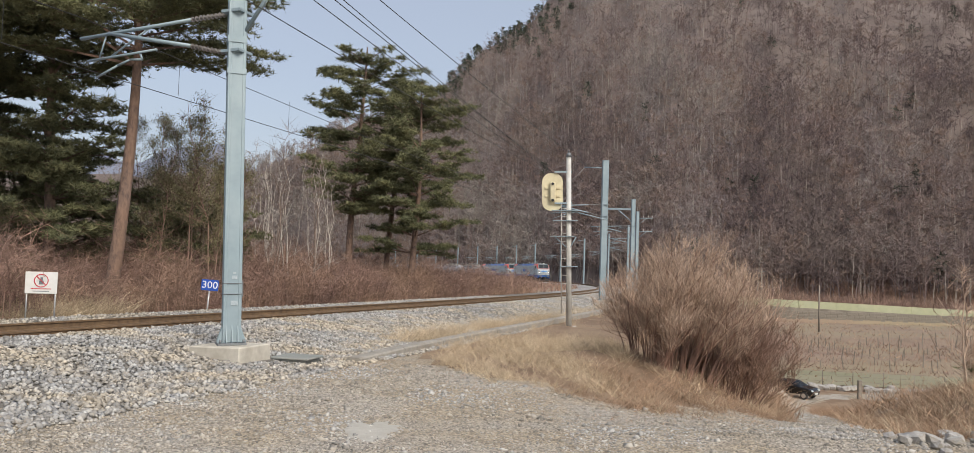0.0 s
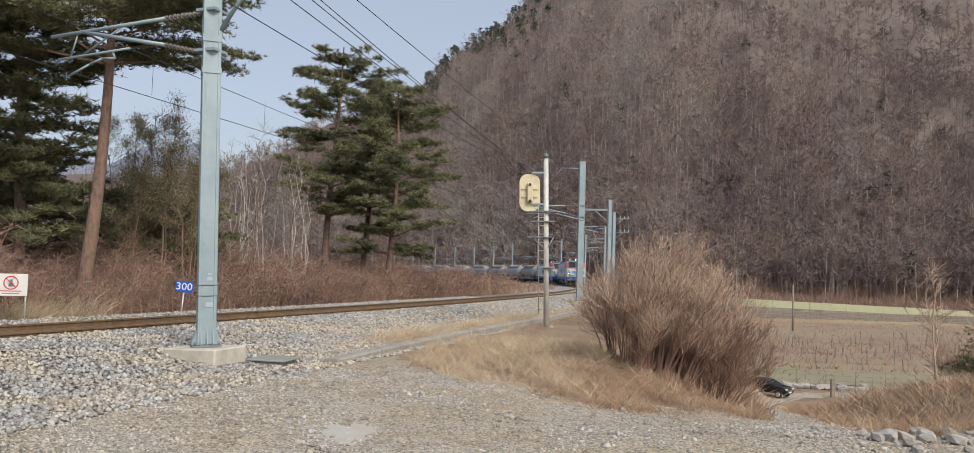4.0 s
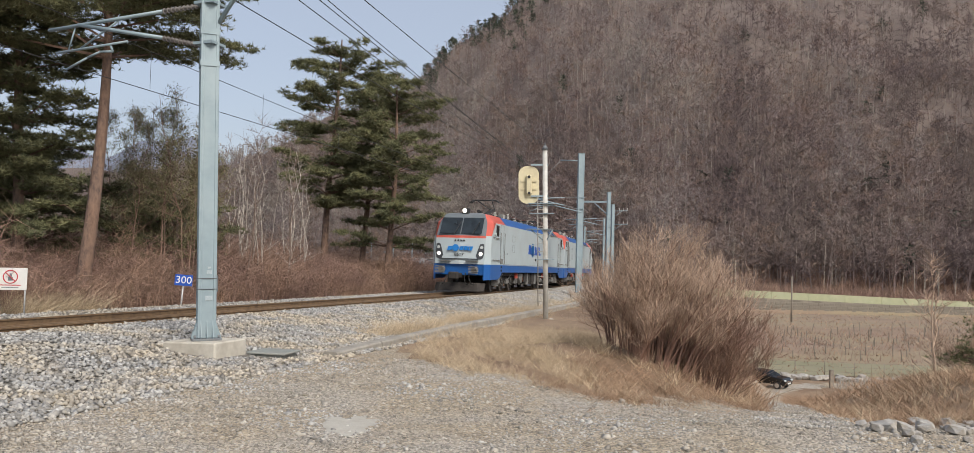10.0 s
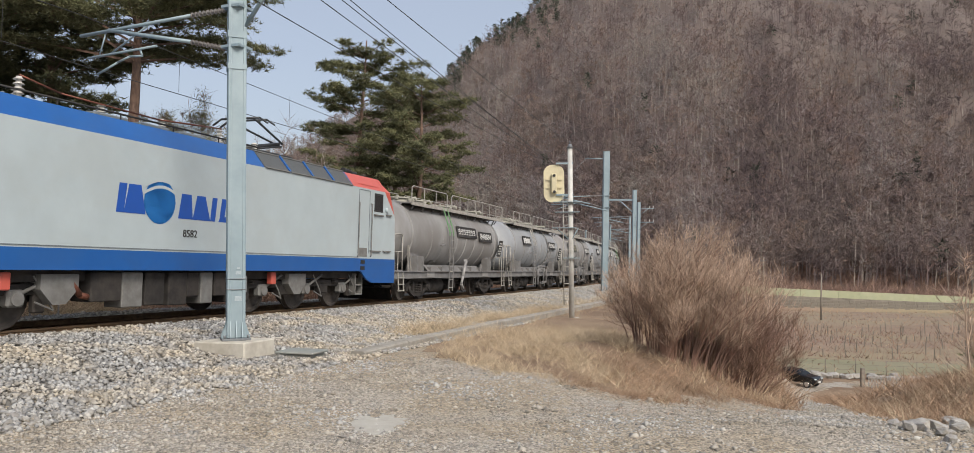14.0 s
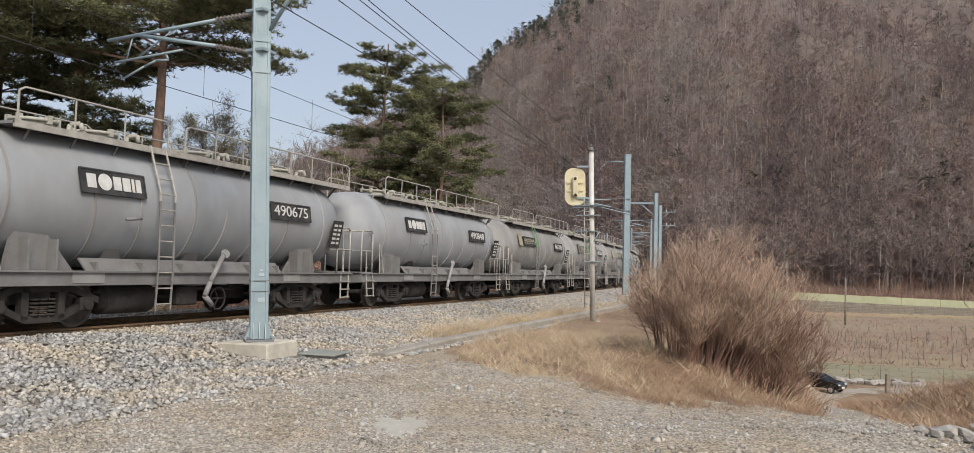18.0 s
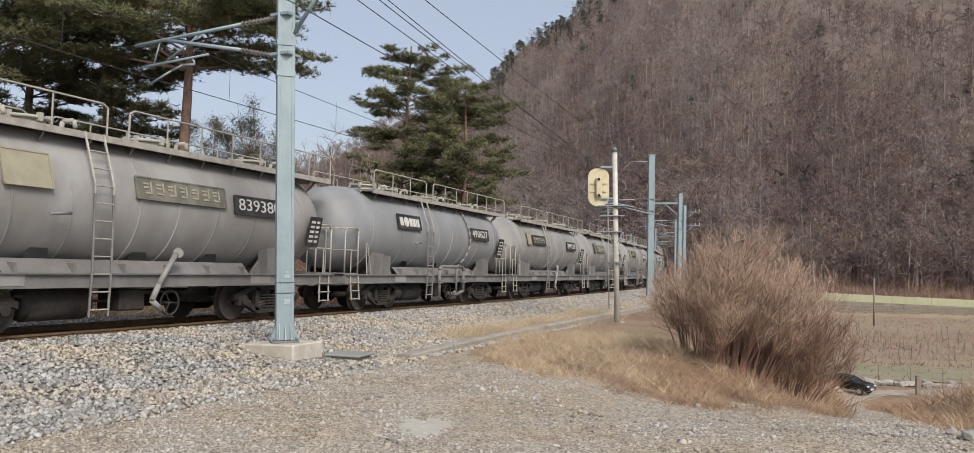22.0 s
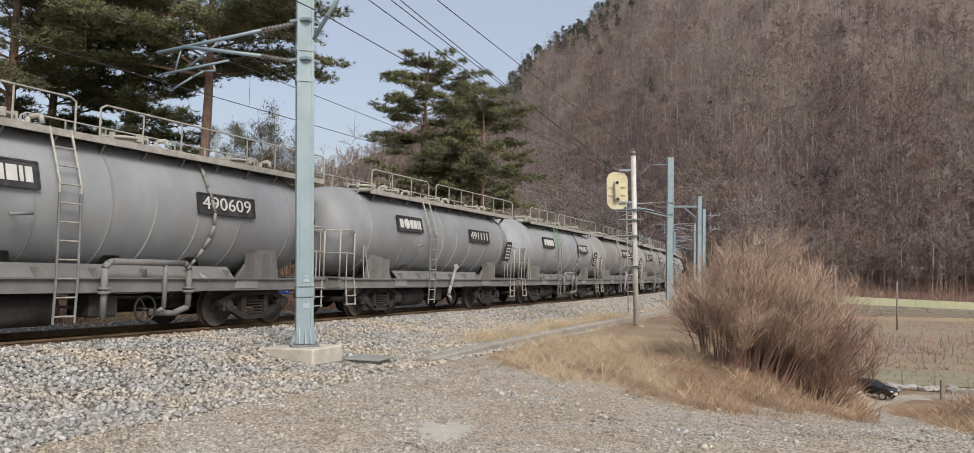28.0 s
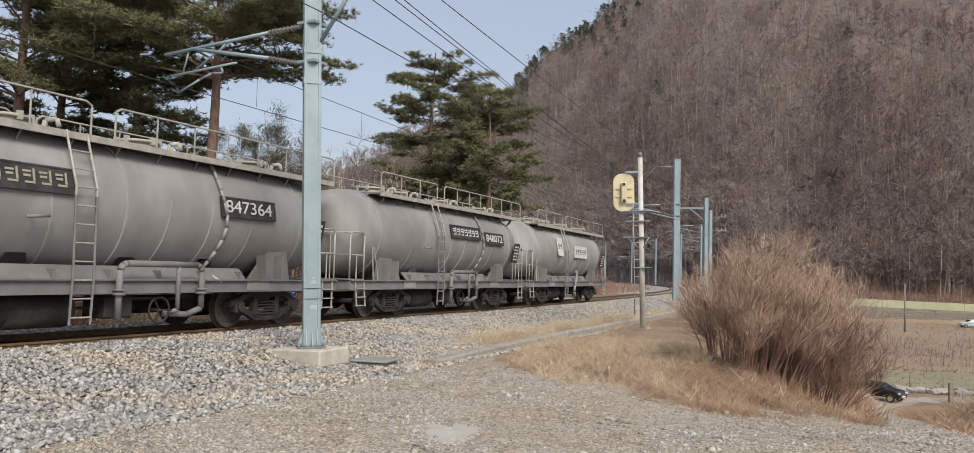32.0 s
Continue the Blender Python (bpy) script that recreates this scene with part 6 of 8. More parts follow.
# ---- concrete channel, cable box ----
for k, (u0, u1) in enumerate(((5.0, 6.9), (6.95, 9.0), (9.05, 13.0), (13.05, 18.0), (18.05, 24), (24.05, 31), (31.05, 40), (40.05, 52))):
    us = np.linspace(u0, u1, 8)
    rise = np.interp(us, [5.0, 7, 12], [0.0, 0.05, 0.1])
    prof = [(5.72, -0.8), (6.02, -0.8), (6.02, -0.36), (5.98, -0.33), (5.76, -0.33), (5.72, -0.36)]
    verts = [track(u, s, z + (q if z > -0.7 else 0)) for u, q in zip(us, rise) for s, z in prof]
    n = len(prof)
    faces = [(i * n + j, i * n + (j + 1) % n, (i + 1) * n + (j + 1) % n, (i + 1) * n + j) for i in range(7) for j in range(n)] + [tuple(range(n))[::-1], tuple(range(7 * n, 8 * n))]
    tagged(new("channel_wall", mesh_from("channel_wall", verts, faces, M_CHANNEL)), "weathered concrete edge of a drainage channel", "kerb", "sections of the channel wall", kind="structure")
cb = new("cable_box")
cb.matrix_world = Matrix.Translation((-3.66, 14.45, -0.37)) @ pose(0, 0, 0, 0, 0, -12)
bm = bmesh.new()
box(bm, -0.3, 0.3, -0.28, 0.28, -0.2, 0.06, 0, 0.01)
part("chamber", bm, M_LID, cb)
bm = bmesh.new()
box(bm, -0.36, 0.36, -0.33, 0.33, 0.062, 0.1, 0, 0.01)
part("lid", bm, M_LID, cb)
tagged(cb, "low grey-green cable box sunk in the ballast", "box")

# ---- growth: helpers ----
def soup(name, tris, material, smooth_shade=False):
    """A mesh of loose triangles, given as an array (n, 3, 3)."""
    tris = np.asarray(tris, np.float32)
    n = len(tris)
    me = bpy.data.meshes.new(name)
    me.vertices.add(n * 3)
    me.vertices.foreach_set("co", tris.reshape(-1))
    me.loops.add(n * 3)
    me.loops.foreach_set("vertex_index", np.arange(n * 3, dtype=np.int32))
    me.polygons.add(n)
    me.polygons.foreach_set("loop_start", np.arange(0, n * 3, 3, dtype=np.int32))
    me.update(calc_edges=True)
    me.materials.append(material)
    return me


def blades(root, tip, width, rng):
    """Thin tapering triangles from root to tip."""
    d = tip - root
    across = np.cross(d, rng.normal(size=d.shape))
    across /= np.linalg.norm(across, axis=1, keepdims=True) + 1e-9
    across *= np.asarray(width).reshape(-1, 1) * 0.5
    return np.stack([root - across, root + across, tip], 1)


def stems(a, b, ra, rb):
    """Three-sided tapering rods between many pairs of points, as triangles."""
    d = b - a
    d = d / (np.linalg.norm(d, axis=1, keepdims=True) + 1e-9)
    e = np.cross(d, np.where(np.abs(d[:, 2:3]) > 0.9, [[1.0, 0, 0]], [[0, 0, 1.0]]))
    e /= np.linalg.norm(e, axis=1, keepdims=True)
    f = np.cross(d, e)
    ra, rb = np.broadcast_to(ra, len(a)).reshape(-1, 1), np.broadcast_to(rb, len(a)).reshape(-1, 1)
    out = []
    for k in range(3):
        t0, t1 = 2.094 * k, 2.094 * (k + 1)
        c0, c1 = e * math.cos(t0) + f * math.sin(t0), e * math.cos(t1) + f * math.sin(t1)
        out.append(np.stack([a + c0 * ra, a + c1 * ra, b + c1 * rb], 1))
        out.append(np.stack([a + c0 * ra, b + c1 * rb, b + c0 * rb], 1))
    return np.concatenate(out)


def arc(start, lean, height, spread, rng, n=5, sag=0.0):
    """A bent line of n + 1 points that rises from start and leans over."""
    pts = [np.array(start, float)]
    for i in range(n):
        k = (i + 1) / n
        pts.append(pts[0] + np.array([math.cos(lean) * spread * k ** 1.5, math.sin(lean) * spread * k ** 1.5, height * (k - sag * k * k)]) + rng.normal(size=3) * 0.02 * height * k)
    return np.array(pts)


def shrub(x, y, radius, height, count, material, name, label, seed=1, twig=0.006, foot=0.4, drift=(0.0, 0.0)):
    """A bare shrub: many stems from one foot, each a part that carries its own mass of twigs."""
    rng = np.random.default_rng(seed)
    top = new(name)
    z = ground_at(x, y)
    top.location = (x, y, z - 0.05)
    for i in range(count):
        ang = rng.uniform(0, 2 * math.pi)
        reach = radius * math.sqrt(rng.uniform(0.02, 1.0))
        out = np.array([math.cos(ang), math.sin(ang), 0.0])
        h = height * math.sqrt(1 - 0.82 * (reach / radius) ** 2) * rng.uniform(0.74, 1.0)
        base = out * reach * foot
        base[2] = ground_at(x + base[0], y + base[1]) - z
        pts = arc(base, ang + rng.normal() * 0.45, h - base[2], reach * (1 - foot) * 0.8, rng, 6)
        pts[:, :2] += np.array(drift) * np.linspace(0, 1, 7)[:, None] ** 1.5
        wood = [stems(pts[:-1], pts[1:], np.linspace(0.016, 0.006, 6), np.linspace(0.014, 0.004, 6))]
        m = 11
        k = rng.uniform(0.28, 1.0, m)
        seg = np.minimum((k * 6).astype(int), 5)
        root = pts[seg] + (pts[seg + 1] - pts[seg]) * (k * 6 - seg)[:, None]
        d = rng.normal(size=(m, 3)) * [0.55, 0.55, 0.3] + out * 0.38 + [0, 0, 0.85]
        tip = root + d * (height * rng.uniform(0.09, 0.2, m) * (1.3 - 0.6 * k))[:, None]
        wood.append(stems(root, tip, 0.006, 0.003))
        stem = new("stem", soup("stem", np.concatenate(wood), M_SHRUBWOOD))
        stem.parent = top
        tri = []
        for q, lo, hi, w in ((9, 0.12, 0.42, 1.25), (4, 0.07, 0.22, 0.95)):
            kk = rng.uniform(0.2, 1, (len(root), q, 1))
            r2 = (root[:, None] + (tip - root)[:, None] * kk).reshape(-1, 3)
            along_parent = np.repeat((tip - root) / (np.linalg.norm(tip - root, axis=1, keepdims=True) + 1e-9), q, 0)
            d2 = rng.normal(size=r2.shape) * [0.42, 0.42, 0.32] + along_parent * 0.65 + [0, 0, 0.4]
            t2 = r2 + d2 * rng.uniform(lo, hi, (len(r2), 1))
            tri.append(blades(r2, t2, twig * w, rng))
            root, tip = r2, t2
        o = tagged(new("twig_mass", soup("twig_mass", np.concatenate(tri), material)), kind="stuff")
        o.parent = stem
    return tagged(top, label, "shrub")


def tuft(rng, n, spread, h0, h1, width):
    """One grass tuft about its own foot."""
    root = np.zeros((n, 3))
    root[:, :2] = rng.normal(size=(n, 2)) * spread
    lean = rng.normal(size=(n, 2)) * 0.58 + rng.normal(size=2) * 0.25
    h = rng.uniform(h0, h1, n)
    tip = root + np.stack([lean[:, 0] * h * 1.3, lean[:, 1] * h * 1.3, h], 1)
    return blades(root, tip, width, rng)


def grass_field(name, pts, h0, h1, per, material, label, seed, width=0.009, spread=0.09):
    rng = np.random.default_rng(seed)
    z = ground(pts[:, 0], pts[:, 1])
    out = []
    for (x, y), g in zip(pts, z):
        t = tuft(rng, per, spread, h0, h1, width) * rng.uniform(0.5, 1.2)
        out.append(t + np.array([x, y, g - 0.02], np.float32))
    ob = new(name, soup(name, np.concatenate(out), material))
    return tagged(ob, label, "grass", kind="stuff")


def scatter(rng, n, x0, x1, y0, y1, keep):
    p = np.stack([rng.uniform(x0, x1, n), rng.uniform(y0, y1, n)], 1)
    return p[keep(p[:, 0], p[:, 1])]


def pads(rng, centre, rx, ry, rz, n, size, blade):
    """Needle tufts in a flat cloud round a centre."""
    c = rng.normal(size=(n, 3)) * [rx, ry, rz] * 0.5 + centre
    k = 11
    root = np.repeat(c, k, 0)
    d = rng.normal(size=root.shape) * [1, 1, 0.6] + [0, 0, 0.45]
    d /= np.linalg.norm(d, axis=1, keepdims=True)
    return blades(root, root + d * rng.uniform(0.6, 1.2, (len(root), 1)) * size, blade, rng)


def pine(x, y, height, crown_from, reach, seed, label, lean=(0, 0), trunk=0.2, density=1.0, size=0.24, bark=None, flat=0.13, gap=0.85, lows=True):
    rng = np.random.default_rng(seed)
    z = ground_at(x, y)
    top = new("pine_tree")
    top.location = (x, y, z - 0.1)
    n = 12
    k = np.linspace(0, 1, n + 1)
    pts = np.stack([lean[0] * k + 0.12 * np.sin(k * 5 + seed), lean[1] * k + 0.1 * np.sin(k * 4 + seed * 2), height * k], 1)
    bm = bmesh.new()
    prev = None
    for i in range(n + 1):
        r = trunk * (1 - 0.85 * k[i] ** 1.2) * (1.25 if i == 0 else 1)
        ring = [bm.verts.new(Vector(pts[i]) + Vector((math.cos(t) * r * (1 + 0.07 * math.sin(3 * t + i)), math.sin(t) * r, 0))) for t in (2 * math.pi * j / 12 for j in range(12))]
        if prev:
            for j in range(12):
                bm.faces.new((prev[j], prev[(j + 1) % 12], ring[(j + 1) % 12], ring[j])).smooth = True
        prev = ring
    part("trunk", bm, bark or M_PINE_BARK, top)
    level = crown_from
    while level < 0.985:
        i = min(int(level * n), n - 1)
        foot = pts[i] + (pts[i + 1] - pts[i]) * (level * n - i)
        span = (level - crown_from) / (1 - crown_from)
        for j in range(rng.integers(4, 8)):
            ang = rng.uniform(0, 2 * math.pi)
            ln = reach * (0.25 + 0.75 * min(1, (1 - span) * 3.2)) * (1 - 0.25 * abs(span - 0.45)) * rng.uniform(0.55, 1.15)
            end = foot + np.array([math.cos(ang) * ln, math.sin(ang) * ln, ln * rng.uniform(-0.05, 0.3) + 0.3 * span * ln])
            mid = (foot + end) / 2 + [0, 0, 0.06 * ln]
            limb = stems(np.array([foot, mid]), np.array([mid, end]), [0.045 * (1.2 - span), 0.028], [0.028, 0.008])
            o = new("limb", soup("limb", limb, bark or M_PINE_BARK))
            o.parent = top
            tri = []
            for q in np.linspace(0.38, 1.0, max(3, int(ln * 2.0))):
                c = foot + (end - foot) * q + [0, 0, 0.06 * ln * (1 - abs(2 * q - 1))]
                w = 0.30 + 0.40 * min(q, 1.15 - q) * ln * 0.5
                tri.append(pads(rng, c + rng.normal(size=3) * [0.2, 0.2, 0.05], w, w, flat, int(20 * density * w + 6), size, 0.15 * size))
            f = new("foliage", soup("foliage", np.concatenate(tri), M_PINE))
            f.parent = o
        level += gap / height * rng.uniform(0.8, 1.2)
    return tagged(top, label, "tree", "pine trees beside the line")


def bare_tree(x, y, height, material, seed, name="birch_tree", label="", branches=10, radius=0.05, leaves=None, spread=0.3):
    rng = np.random.default_rng(seed)
    top = new(name)
    top.location = (x, y, ground_at(x, y) - 0.1)
    pts = arc((0, 0, 0), rng.uniform(0, 6.28), height, height * rng.uniform(0.02, 0.12), rng, 7)
    r = radius * (1 - np.linspace(0, 1, 8) * 0.85)
    tube = [tuple(p + np.array([math.cos(a), math.sin(a), 0]) * q) for p, q in zip(pts, r) for a in (0, 1.257, 2.513, 3.77, 5.027)]
    sides = [(5 * i + j, 5 * i + (j + 1) % 5, 5 * i + 5 + (j + 1) % 5, 5 * i + 5 + j) for i in range(7) for j in range(5)]
    o = new("trunk", mesh_from("trunk", tube, sides, material, True))
    o.parent = top
    k = rng.uniform(0.22, 0.98, branches)
    seg = np.minimum((k * 7).astype(int), 6)
    root = pts[seg] + (pts[seg + 1] - pts[seg]) * (k * 7 - seg)[:, None]
    d = rng.normal(size=(branches, 3)) * [1, 1, 0.2] + [0, 0, 1.1]
    d /= np.linalg.norm(d, axis=1, keepdims=True)
    tip = root + d * (height * spread * (1.1 - k))[:, None]
    tri = [stems(root, tip, radius * 0.35, 0.004)]
    q = 12
    r2 = (root[:, None] + (tip - root)[:, None] * rng.uniform(0.2, 1, (branches, q, 1))).reshape(-1, 3)
    d2 = rng.normal(size=r2.shape) * [0.6, 0.6, 0.3] + [0, 0, 0.5]
    t2 = r2 + d2 * rng.uniform(0.2, 0.6, (len(r2), 1))
    tri.append(blades(r2, t2, 0.012, rng))
    o = new("crown", soup("crown", np.concatenate(tri), material if leaves is None else M_TWIG))
    o.parent = top
    if leaves:
        c = r2[rng.integers(0, len(r2), 2400)] + rng.normal(size=(2400, 3)) * 0.16
        dd = rng.normal(size=c.shape) + [0, 0, 0.6]
        o = new("foliage", soup("foliage", blades(c, c + dd * 0.075, 0.024, rng), leaves))
        o.parent = top
    return tagged(top, label, "tree", "bare trees beside the line")

# ---- the far mountainside ----
rng = np.random.default_rng(11)
n = 13500
bb = np.concatenate([rng.uniform(-0.34, 0.70, n - 900), rng.uniform(-0.52, -0.3, 900)])
foot_d, crest_e = np.interp(bb, BEARING, FOOT), np.interp(bb, BEARING, CREST)
rise_e = rng.uniform(0, 1, n)
fy = (0.62 * foot_d + 8.0) / (0.62 - (-8.0 / foot_d + (crest_e + 8.0 / foot_d) * rise_e)) + 1.0
fx = bb * fy
foot = np.stack([fx, fy, ground(fx, fy)], 1)
h = rng.uniform(6, 13, n)
# sine mask: paler trees on spurs, darker in gullies, standing in for relief shading
spur_shade = np.sin(bb * 26 + rise_e * 3.2 + 1) + 0.7 * np.sin(bb * 61 - rise_e * 5) + 0.5 * np.sin(rise_e * 11 + bb * 9)
evergreen = (rise_e > 0.88 - 0.08 * np.sin(bb * 50)) & (bb > -0.09) & (bb < 0.15) & (rng.uniform(size=n) < np.where(rise_e > 0.95, 0.75, 0.3))
evergreen |= (rng.uniform(size=n) < 0.004) & (bb > 0)
# slope shading put into tree colour: paler on the left, darker on the right
mood = spur_shade + rng.normal(size=n) * 1.1 + np.interp(bb, [0.0, 0.2, 0.4, 0.6], [1.0, 0.3, -0.7, -0.9])
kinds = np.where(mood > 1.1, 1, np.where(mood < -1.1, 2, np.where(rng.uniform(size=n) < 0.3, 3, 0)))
words = ("brown", "pale grey", "dark", "russet")
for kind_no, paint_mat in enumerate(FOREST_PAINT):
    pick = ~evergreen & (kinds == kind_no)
    f, hh = foot[pick], h[pick]
    tips = f + np.stack([rng.normal(size=len(f)) * 0.7, rng.normal(size=len(f)) * 0.7, hh], 1)
    # limbs spread like a fan from the trunk, twigs spread from the limbs
    k, q = 8, 14
    kk = rng.uniform(0.32, 0.98, (len(f), k, 1))
    root = f[:, None] + (tips - f)[:, None] * kk
    d = rng.normal(size=root.shape) * [1.0, 1.0, 0.35] + [0, 0, 0.8]
    limb = d * hh[:, None, None] * 0.21 * (1.45 - kk)
    twig_root = root[:, :, None] + limb[:, :, None] * rng.uniform(0.15, 1.0, (len(f), k, q, 1))
    twig = rng.normal(size=twig_root.shape) * [1.0, 1.0, 0.8] + limb[:, :, None] * 0.28 + [0, 0, 0.2]
    twig_end = twig_root + twig * rng.uniform(0.5, 1.2, (len(f), k, q, 1))
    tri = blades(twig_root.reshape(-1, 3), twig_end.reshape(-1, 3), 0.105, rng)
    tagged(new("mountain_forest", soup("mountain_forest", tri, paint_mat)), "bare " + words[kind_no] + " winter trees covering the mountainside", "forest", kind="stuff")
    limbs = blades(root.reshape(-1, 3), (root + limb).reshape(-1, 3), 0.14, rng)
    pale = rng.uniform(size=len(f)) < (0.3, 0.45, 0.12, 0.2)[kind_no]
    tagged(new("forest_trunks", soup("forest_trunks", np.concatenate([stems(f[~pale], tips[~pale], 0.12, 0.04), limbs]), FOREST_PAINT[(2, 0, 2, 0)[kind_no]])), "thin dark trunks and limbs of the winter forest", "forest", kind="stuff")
    tagged(new("pale_forest_trunks", soup("pale_forest_trunks", stems(f[pale], tips[pale], 0.13, 0.04), M_PALETRUNK)), "thin pale trunks of the winter forest", "forest", kind="stuff")
f, hh = foot[evergreen], h[evergreen] * 0.85
k = 130
kk = rng.uniform(0.3, 1.0, (len(f), k, 1))
root = f[:, None] + np.concatenate([np.zeros((len(f), k, 2)), hh[:, None, None] * kk], 2) + rng.normal(size=(len(f), k, 3)) * [1.5, 1.5, 0.4] * (1.2 - kk)
d = rng.normal(size=root.shape) * [1.0, 1.0, 0.6]
tri = blades(root.reshape(-1, 3), (root + d * 0.9).reshape(-1, 3), 0.55, rng)
tri = np.concatenate([tri, stems(f, f + np.stack([hh * 0, hh * 0, hh], 1), 0.15, 0.03)])
tagged(new("ridge_pines", soup("ridge_pines", tri, M_FARPINE)), "dark green pines along the mountain ridge", "forest", kind="stuff")

# brush along the foot of the mountain
n = 5200
bx, by = rng.uniform(25, 150, n), rng.uniform(174, 200, n)
root = np.repeat(np.stack([bx, by, ground(bx, by)], 1), 16, 0)
root[:, :2] += rng.normal(size=(len(root), 2)) * 0.6
d = rng.normal(size=root.shape) * [0.7, 0.7, 0.4] + [0, 0, 1.1]
tagged(new("roadside_brush", soup("roadside_brush", blades(root, root + d * rng.uniform(0.6, 2.2, (len(root), 1)), 0.12, rng), M_TWIG)), "dense bare brush at the mountain foot", "brush", kind="stuff")

# ---- thicket beyond the rails ----
rng = np.random.default_rng(21)


def side_patch(rng, n, u0, u1, s0, s1):
    u, s = rng.uniform(u0, u1, n), rng.uniform(s0, s1, n)
    hd = np.interp(u, TU, TH)
    return np.stack([np.interp(u, TU, TX) + s * np.cos(hd), np.interp(u, TU, TY) + s * np.sin(hd)], 1), u, s


def thicket(name, n, u0, u1, s0, s1, h0, h1, material, label, seed, kids=12, width=0.02):
    rng = np.random.default_rng(seed)
    p, u, s = side_patch(rng, n, u0, u1, s0, s1)
    z = ground(p[:, 0], p[:, 1])
    f = np.concatenate([p, z[:, None] - 0.05], 1)
    patch = 0.8 + 0.3 * np.sin(p[:, 0] * 0.9) * np.sin(p[:, 1] * 0.7 + 1)
    hh = rng.uniform(h0, h1, n) * patch
    bend = rng.normal(size=(n, 2)) * 0.34 * hh[:, None]
    mid = f + np.concatenate([bend * 0.35, (hh * 0.6)[:, None]], 1)
    t = f + np.concatenate([bend, (hh * rng.uniform(0.75, 1.05, n))[:, None]], 1)
    tri = [stems(f, mid, width * 0.55, width * 0.45), blades(mid, t, width * 1.1, rng)]
    kk = rng.uniform(0.1, 1, (n, kids, 1))
    root = np.where(kk < 0.6, f[:, None] + (mid - f)[:, None] * kk / 0.6, mid[:, None] + (t - mid)[:, None] * (kk - 0.6) / 0.4)
    d = rng.normal(size=root.shape) * [0.75, 0.75, 0.5] + [0, 0, 0.3]
    end = root + d * hh[:, None, None] * 0.26 * (1.3 - 0.6 * kk)
    tri.append(blades(root.reshape(-1, 3), end.reshape(-1, 3), width * 0.55, rng))
    ob = new(name, soup(name, np.concatenate(tri), material))
    return tagged(ob, label, "brush", kind="stuff")


thicket("thicket", 9000, 3, 48, -10.0, -4.3, 1.0, 2.5, M_TWIG, "dense bare reddish-brown thicket beside the line", 22, 20)
thicket("tall_thicket", 6000, 0, 46, -24, -8, 1.8, 3.6, M_TWIG, "taller bare brush behind the thicket", 23, 16, 0.028)
thicket("near_thicket", 5200, -12, 16, -10, -4.6, 0.7, 2.0, M_TWIG, "tangled bare brush beyond the rails", 24, 20, 0.014)
thicket("pine_foot_thicket", 3600, 22, 62, -9.5, -4.2, 1.3, 2.6, M_TWIG, "dense reddish-brown brush below the pines", 28, 18, 0.024)
thicket("far_thicket", 2500, 70, 330, -14, -3.5, 0.4, 1.3, M_TWIG, "bare brush along the far curve", 25, 8, 0.05)
thicket("inner_thicket", 3000, 45, 300, -60, -4, 0.5, 1.2, M_TWIG, "bare brush inside the curve", 26, 8, 0.06)
thicket("tangled_canes", 420, -6, 10, -7.5, -4.2, 0.9, 2.0, M_STRAW, "arching tan canes tangled in the brush", 27, 5, 0.016)
p, _, s = side_patch(rng, 420, -14, 60, -5.4, -3.9)
p = p[np.sin(p[:, 1] * 1.1 + p[:, 0]) + rng.normal(size=len(p)) * 0.5 > 0.35]
grass_field("dry_grass_far_side", p, 0.15, 0.5, 16, M_RUSTGRASS, "tufts of dry grass beyond the rails", 31, 0.012, 0.16)
p, _, s = side_patch(rng, 420, 6.5, 10.0, -5.6, -4.1)
grass_field("reed_mound", p, 0.3, 0.85, 30, M_STRAW, "mound of pale dead grass beside the warning sign", 32, 0.011, 0.2)

# ---- trees beyond the line ----
pine(-8.9, 45.5, 14.3, 0.32, 3.6, 41, "tall red pine with layered green foliage", (0.5, 0), 0.22, 1.7, 0.26, None, 0.12, 0.85)
pine(-7.0, 47.5, 12.8, 0.42, 2.7, 42, "tall red pine standing close to its neighbours", (0.5, 0), 0.2, 1.5, 0.26, None, 0.12, 0.9)
pine(-5.3, 45.5, 12.6, 0.22, 3.6, 43, "red pine with wide drooping lower limbs", (0.3, 0), 0.2, 1.7, 0.26, None, 0.12, 0.85)
pine(-12.35, 24.8, 14.2, 0.56, 5.6, 44, "leaning red pine with bare lower trunk and high crown", (0.75, 0.2), 0.225, 2.6, 0.2, None, 0.12, 0.45)
pine(-15.7, 27.0, 14.0, 0.16, 2.8, 45, "dense dark pine with low spreading limbs", (0, 0), 0.2, 2.2, 0.22, None, 0.12, 0.6)
pine(-18.8, 27.0, 13.0, 0.2, 3.8, 46, "dense dark pine behind the thicket", (0.4, 0), 0.22, 2.0, 0.22, None, 0.12, 0.6)
pine(-18.2, 24.0, 13.5, 0.5, 3.6, 48, "red pine at the edge of the wood", (0.2, 0), 0.24, 1.6, 0.2, None, 0.13, 0.6)
